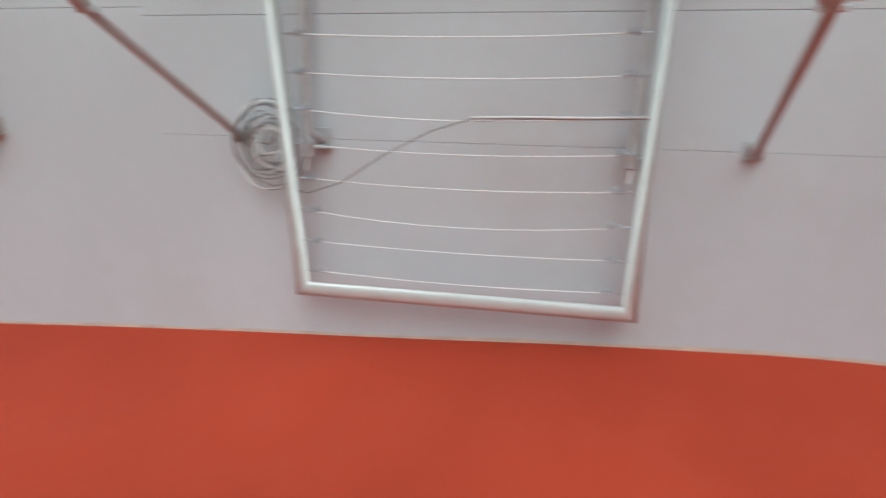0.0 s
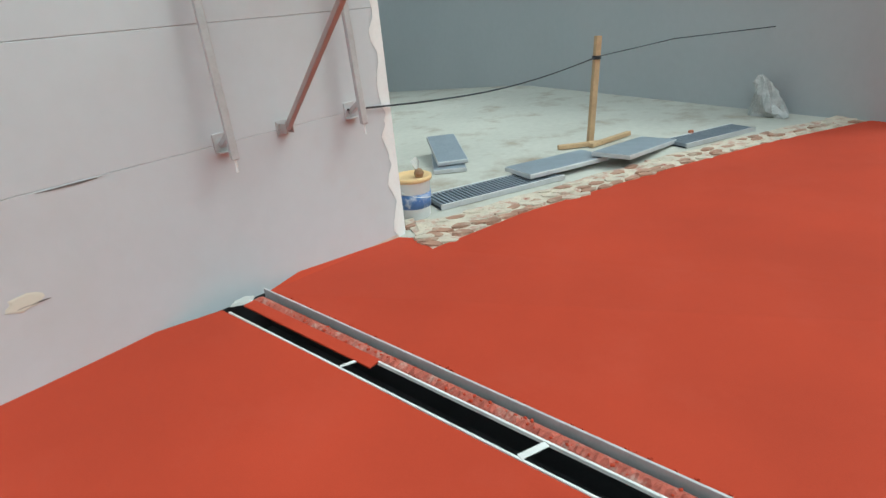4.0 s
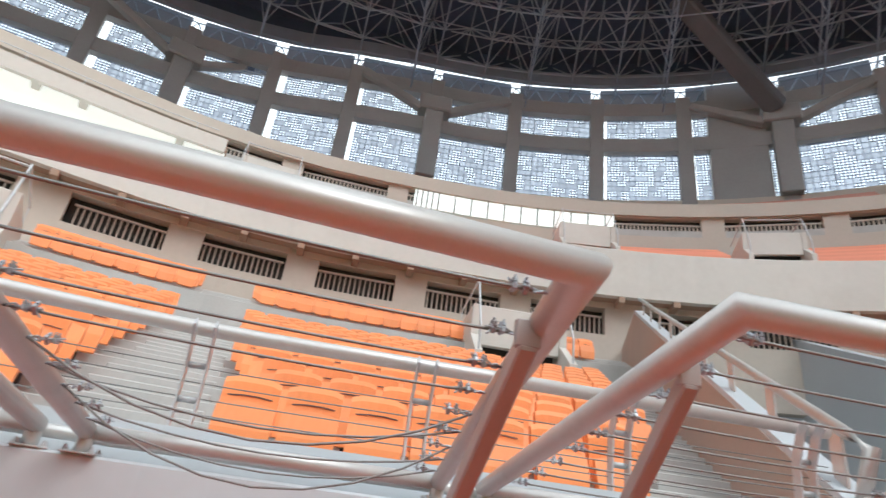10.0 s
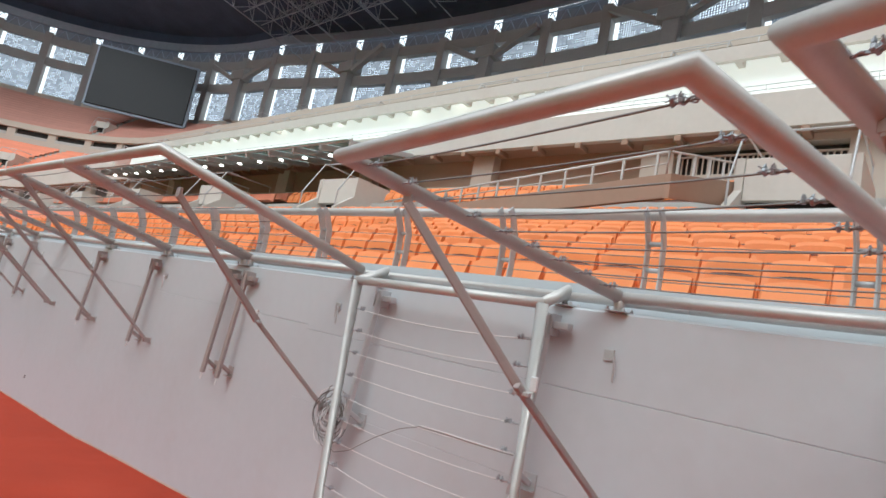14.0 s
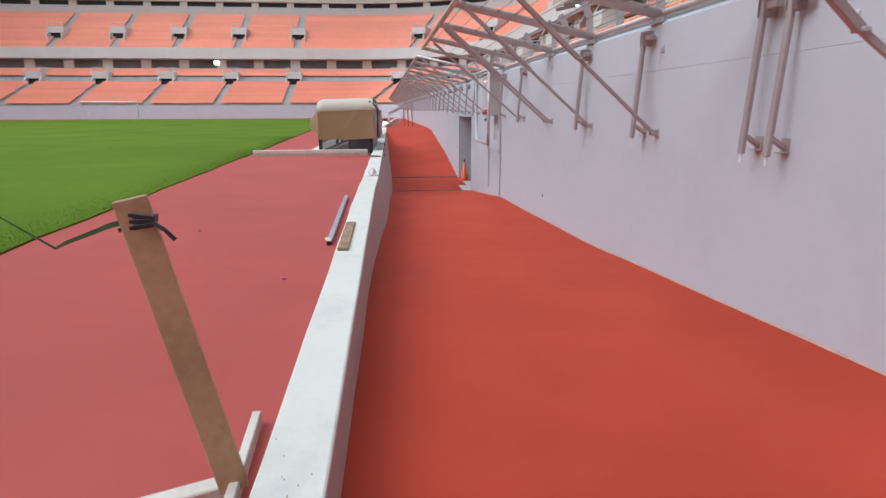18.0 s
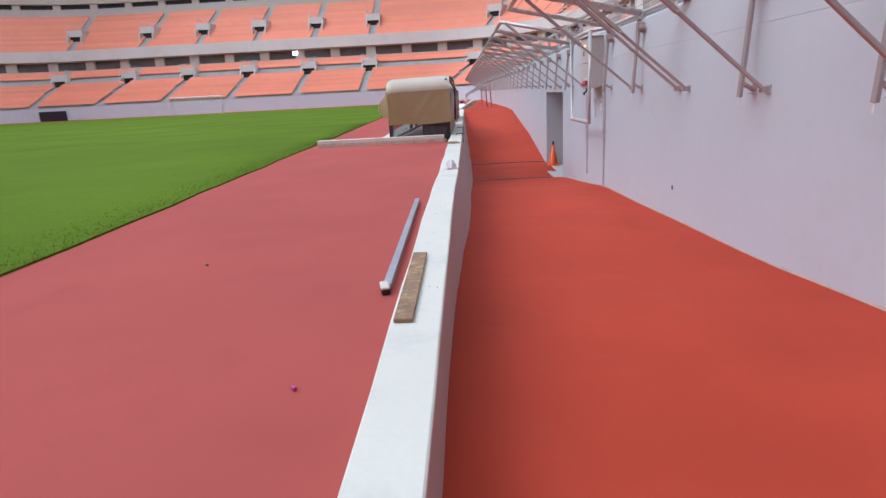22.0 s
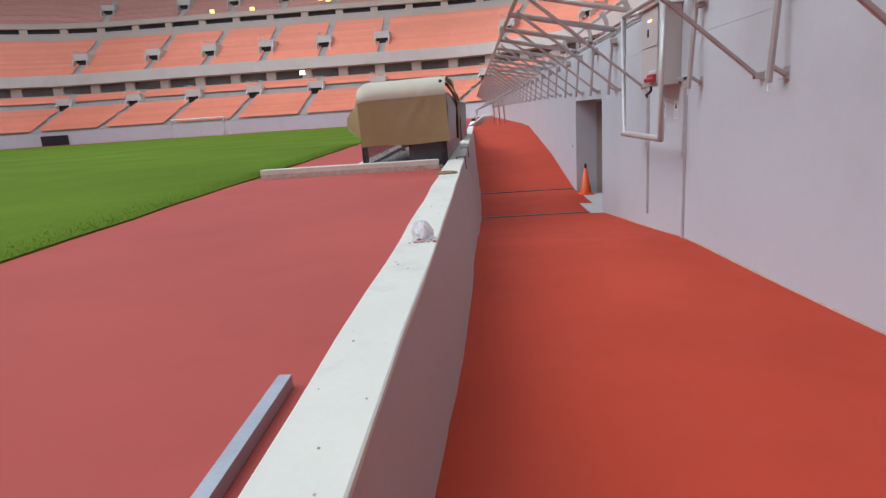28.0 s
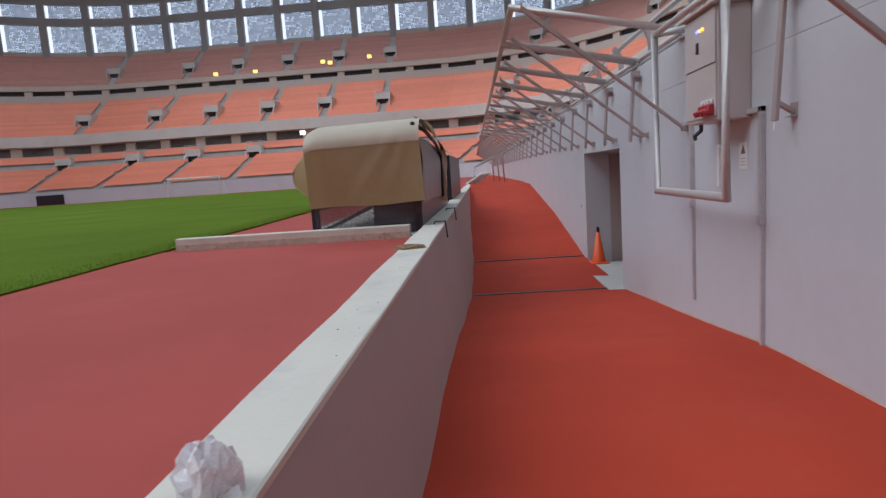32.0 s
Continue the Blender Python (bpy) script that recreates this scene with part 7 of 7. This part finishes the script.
        for i in range(18):
            f = i / 17
            y = 0.35 + 3.4 * min(1.0, f / 0.55) ** 1.1
            zt = 1.62 - 0.16 * min(1.0, f / 0.55) - 1.15 * max(0.0, (f - 0.5) / 0.5) ** 1.2
            m.v += [(1.56 + 0.10 * min(1, 2 * f) + r2.uniform(-0.012, 0.012), y, zt + r2.uniform(-0.01, 0.02)), (1.70 + 0.05 * math.sin(9 * f), y + 0.10, zt - 0.05 + 0.02 * math.sin(17 * f)), (1.745 + 0.03 * math.sin(11 * f + 1), y + 0.35 + r2.uniform(-0.05, 0.05), zt - 0.16 - 0.05 * math.sin(13 * f))]
        m.f = [(3 * i + k, 3 * i + k + 1, 3 * i + k + 4, 3 * i + k + 3) for i in range(17) for k in range(2)]
        m.part("tarpaulin_flap", TARP, th, "gathered tarpaulin edge over the rib", True)
        m = Mesh()
        for i in range(12):
            f = i / 11
            m.v += [(0.10 + 1.53 * f, 0.10 + 0.02 * math.sin(9 * f), 0.50), (0.12 + 1.50 * f, 0.13 + 0.02 * math.sin(7 * f), 0.03)]
        m.f = [(2 * i, 2 * i + 1, 2 * i + 3, 2 * i + 2) for i in range(11)]
        m.part("mesh_skirt", SKIRT, th, "dark see-through mesh skirt", True)
    for x in (0.10, 1.58):
        for y in (0.18, length - 0.06):
            m = Mesh()
            m.cbox(x - 0.05, y - 0.05, 0.0, x + 0.05, y + 0.05, 1.25, 0.008)
            m.part("leg", BLACK, th)
    m = Mesh()
    m.cbox(0.9, 0.34, 0.02, 1.55, length - 0.1, 0.42, 0.02)
    m.part("bench_base", BLACK, th, "dark bench base")
    m = Mesh()
    m.bar((0.15, 0.35, 0.08), (0.9, 0.35, 0.40), 0.05, 0.06)
    m.part("stay", GALV, th, "slanting grey stay")
    m = Mesh()
    m.cbox(1.615, 0.05, 0.05, 1.64, length, 1.25, 0.004)
    m.part("back_panel", BLACK, th, "dark back panel")
    return th


SIDEFILM = mat("dull_film", (0.20, 0.165, 0.15), 0.35, var=0.18, scale=2.5, fine=14, bump=0.4)
SKIRT = clear_plastic("mesh_skirt", (0.09, 0.095, 0.11), 0.25)
dugout(pose(-1.95, 17.25, 0.03, 0, 0, -1.2), 5.5, True)
dugout(pose(-1.80, 24.5, 0.03, 0, 0, -1.5), 5.0, False)

# folded tubes and rails at the far crest
for i in range(3):
    m = Mesh()
    m.tube([(0, 0, 0.0), (0.1, 0.2, 0.9), (1.6, 0.8, 1.5), (1.7, 0.9, 0.0)], 0.04, 8)
    m.thing("tube_bend", TUBE, "bent grey tube rail at the ramp crest", "tube rail", "tube rails", smooth=True, at=on_ground(0.45, 41 + 2.2 * i, 0.14, 10 * i))
for i in range(4):
    m = Mesh()
    m.bar((0, 0, 0), (0.9 + 0.2 * i, 1.9, 0.5), 0.12, 0.08)
    m.thing("steel_beam", COPING, "pale steel beam leaning in a stack on the ramp crest", "steel beam", "stacked beams", at=on_ground(0.05 + 0.18 * i, 40.2 + 0.4 * i, 0.17, 6 * i))

# dark joints across the ramp floor
for y in (19.68, 23.28):
    m = Mesh()
    m.cbox(WX + low_s(y) + 0.13, y - 0.045, floor_z(y) - 0.05, WX - 0.02, y + 0.045, floor_z(y) + 0.016, 0.004)
    m.thing("floor_joint", BLACK, "dark joint across the rubber floor", "floor joint", kind="structure")

# cone at the doorway
cn = base("traffic_cone", "orange traffic cone with a black tip by the doorway", "traffic cone", on_ground(3.12, 22.35, -1.40))
m = Mesh()
m.cbox(-0.2, -0.2, 0, 0.2, 0.2, 0.035, 0.01)
m.part("foot", CONE, cn)
m = Mesh()
m.lathe([(0.16, 0.03), (0.15, 0.06), (0.035, 0.70)], 18)
m.part("body", CONE, cn, "", True)
m = Mesh()
m.lathe([(0.036, 0.70), (0.03, 0.80), (0.012, 0.82)], 12)
m.part("tip", BLACK, cn, "black tip")

# ---- electrical cabinet and conduits ----
cb_ = base("electrical_cabinet", "grey wall cabinet with red sockets and indicator lamps", "electrical cabinet", facing(15.12 - CY, 0, 1.14))
m = Mesh()
m.cbox(0, -0.38, 0, 0.30, 0.38, 1.02, 0.01)
m.part("body", CABINET, cb_)
dr = Mesh().cbox(0.302, -0.37, 0.52, 0.318, 0.37, 1.0, 0.004).part("door", CABINET, cb_)
Mesh().cbox(0.318, -0.06, 0.66, 0.33, -0.01, 0.76, 0.003).part("latch", BLACK, dr)
Mesh().cbox(0.302, -0.37, 0.04, 0.314, 0.37, 0.505, 0.004).part("lower_panel", CABINET, cb_)
Mesh().cbox(0.0, -0.42, 1.02, 0.36, 0.42, 1.05, 0.008).part("rain_hood", CABINET, cb_)
for y, mt in ((-0.10, LED_O), (-0.04, LED_O), (0.03, LED_B)):
    Mesh().lathe([(0.016, 0), (0.016, 0.012), (0.008, 0.018)], 10, Matrix.Translation((0.318, -y, 0.86)) @ Matrix.Rotation(radians(90), 4, "Y")).part("indicator_lamp", mt, cb_, "lit indicator lamp")
for i in range(4):
    so = Mesh().cbox(0.314, 0.08 + 0.075 * i - 0.033, 0.06, 0.36, 0.08 + 0.075 * i + 0.033, 0.15, 0.008).part("socket", REDP, cb_, "red power socket")
    Mesh().lathe([(0.03, 0), (0.028, 0.05)], 12, Matrix.Translation((0.35, 0.08 + 0.075 * i, 0.09)) @ Matrix.Rotation(radians(110), 4, "Y")).part("socket_cap", REDP, so)
    Mesh().cbox(0.315, 0.08 + 0.075 * i - 0.02, 0.16, 0.335, 0.08 + 0.075 * i + 0.02, 0.20, 0.004).part("breaker", WHITE, cb_, "white breaker with black toggle")
m = Mesh()
m.tube([(0.2, -0.28, 0.0), (0.2, -0.28, -0.06), (0.26, -0.30, -0.11), (0.24, -0.33, -0.14)], 0.02, 6)
m.part("cable", BLACK, cb_)
Mesh().cbox(0, -0.03, -0.3, 0.03, 0.03, 0.1, 0.004).thing("switch_plate", WHITE, "white narrow switch box on the wall", "switch box", at=facing(15.42 - CY, 0.0, 0.80))


def conduit(y, zs, jog, label):
    th = base("conduit", label, "conduit", facing(y - CY, 0, 0), "wall conduits")
    top, mid_, bot = zs
    m = Mesh()
    m.cbox(0, -0.022, mid_, 0.05, 0.022, top, 0.004)
    m.part("upper_run", GALV, th)
    m = Mesh()
    m.cbox(0, -0.018, bot, 0.035, 0.018, mid_ - 0.02, 0.004)
    m.part("lower_run", GALV, th)
    m = Mesh()
    m.cbox(0, -0.03, mid_ - 0.06, 0.06, 0.03, mid_ + 0.03, 0.004)
    m.part("coupling", GALV, th)
    m = Mesh()
    m.cbox(0, -0.022 if jog > 0 else jog, top - 0.05, 0.05, jog if jog > 0 else 0.022, top, 0.004)
    m.part("elbow", GALV, th)


conduit(16.15, (1.24, 0.30, -0.85), -0.3, "grey conduit from the cabinet to the floor")
conduit(14.50, (1.22, 0.25, -0.93), -0.3, "grey conduit down the wall beside the folded panel")

# ---- far goal ----
gl = base("football_goal", "white football goal with a net at the far end", "goal", on_ground(-37.0, 86.5, 0.02))
m = Mesh()
m.tube([(-3.66, 0, 0), (-3.66, 0, 2.44), (3.66, 0, 2.44), (3.66, 0, 0)], 0.07, 8)
m.part("goal_frame", WHITE, gl, "", True)
m = Mesh()
for x in (-3.66, 3.66):
    m.tube([(x, 0, 2.44), (x, 0.9, 2.44), (x, 2.0, 0)], 0.035, 6)
m.part("net_supports", WHITE, gl)
m = Mesh()
for i in range(25):
    x = -3.66 + 7.32 * i / 24
    m.tube([(x, 0.9, 2.44), (x, 2.0, 0.0)], 0.012, 3)
for j in range(9):
    f = j / 8
    m.tube([(-3.66, 0.9 + 1.1 * f, 2.44 * (1 - f)), (3.66, 0.9 + 1.1 * f, 2.44 * (1 - f))], 0.012, 3)
m.part("net", WHITE, gl)

# paper warning sign below the cabinet
sg = base("warning_sign", "white paper warning sign with a dark triangle on the wall", "sign", facing(14.90 - CY, 0, 0.80))
m = Mesh()
m.cbox(0.002, -0.085, -0.125, 0.005, 0.085, 0.125, 0.001)
m.part("sheet", WHITE, sg, "white paper sheet")
m = Mesh()
m.add([(0.0065, -0.05, 0.02), (0.0065, 0.05, 0.02), (0.0065, 0.0, 0.11)], [(0, 1, 2)])
m.part("triangle", GRIME, sg, "dark warning triangle")
for z in (-0.03, -0.06, -0.09):
    m = Mesh()
    m.box(0.0055, -0.055, z, 0.0062, 0.055, z + 0.012)
    m.part("text_line", CABINET, sg)
copy_thing(sg, facing(15.41 - CY, 0, 0.81))

# black box in place of the unlit recess in the far pitch wall
m = Mesh()
m.cbox(-68.2, 98.25, 0.0, -63.8, 98.5, 1.55, 0.02)
m.thing("pitch_gate", BLACK, "dark box standing for an unlit recess in the far pitch wall", "gate", kind="structure")
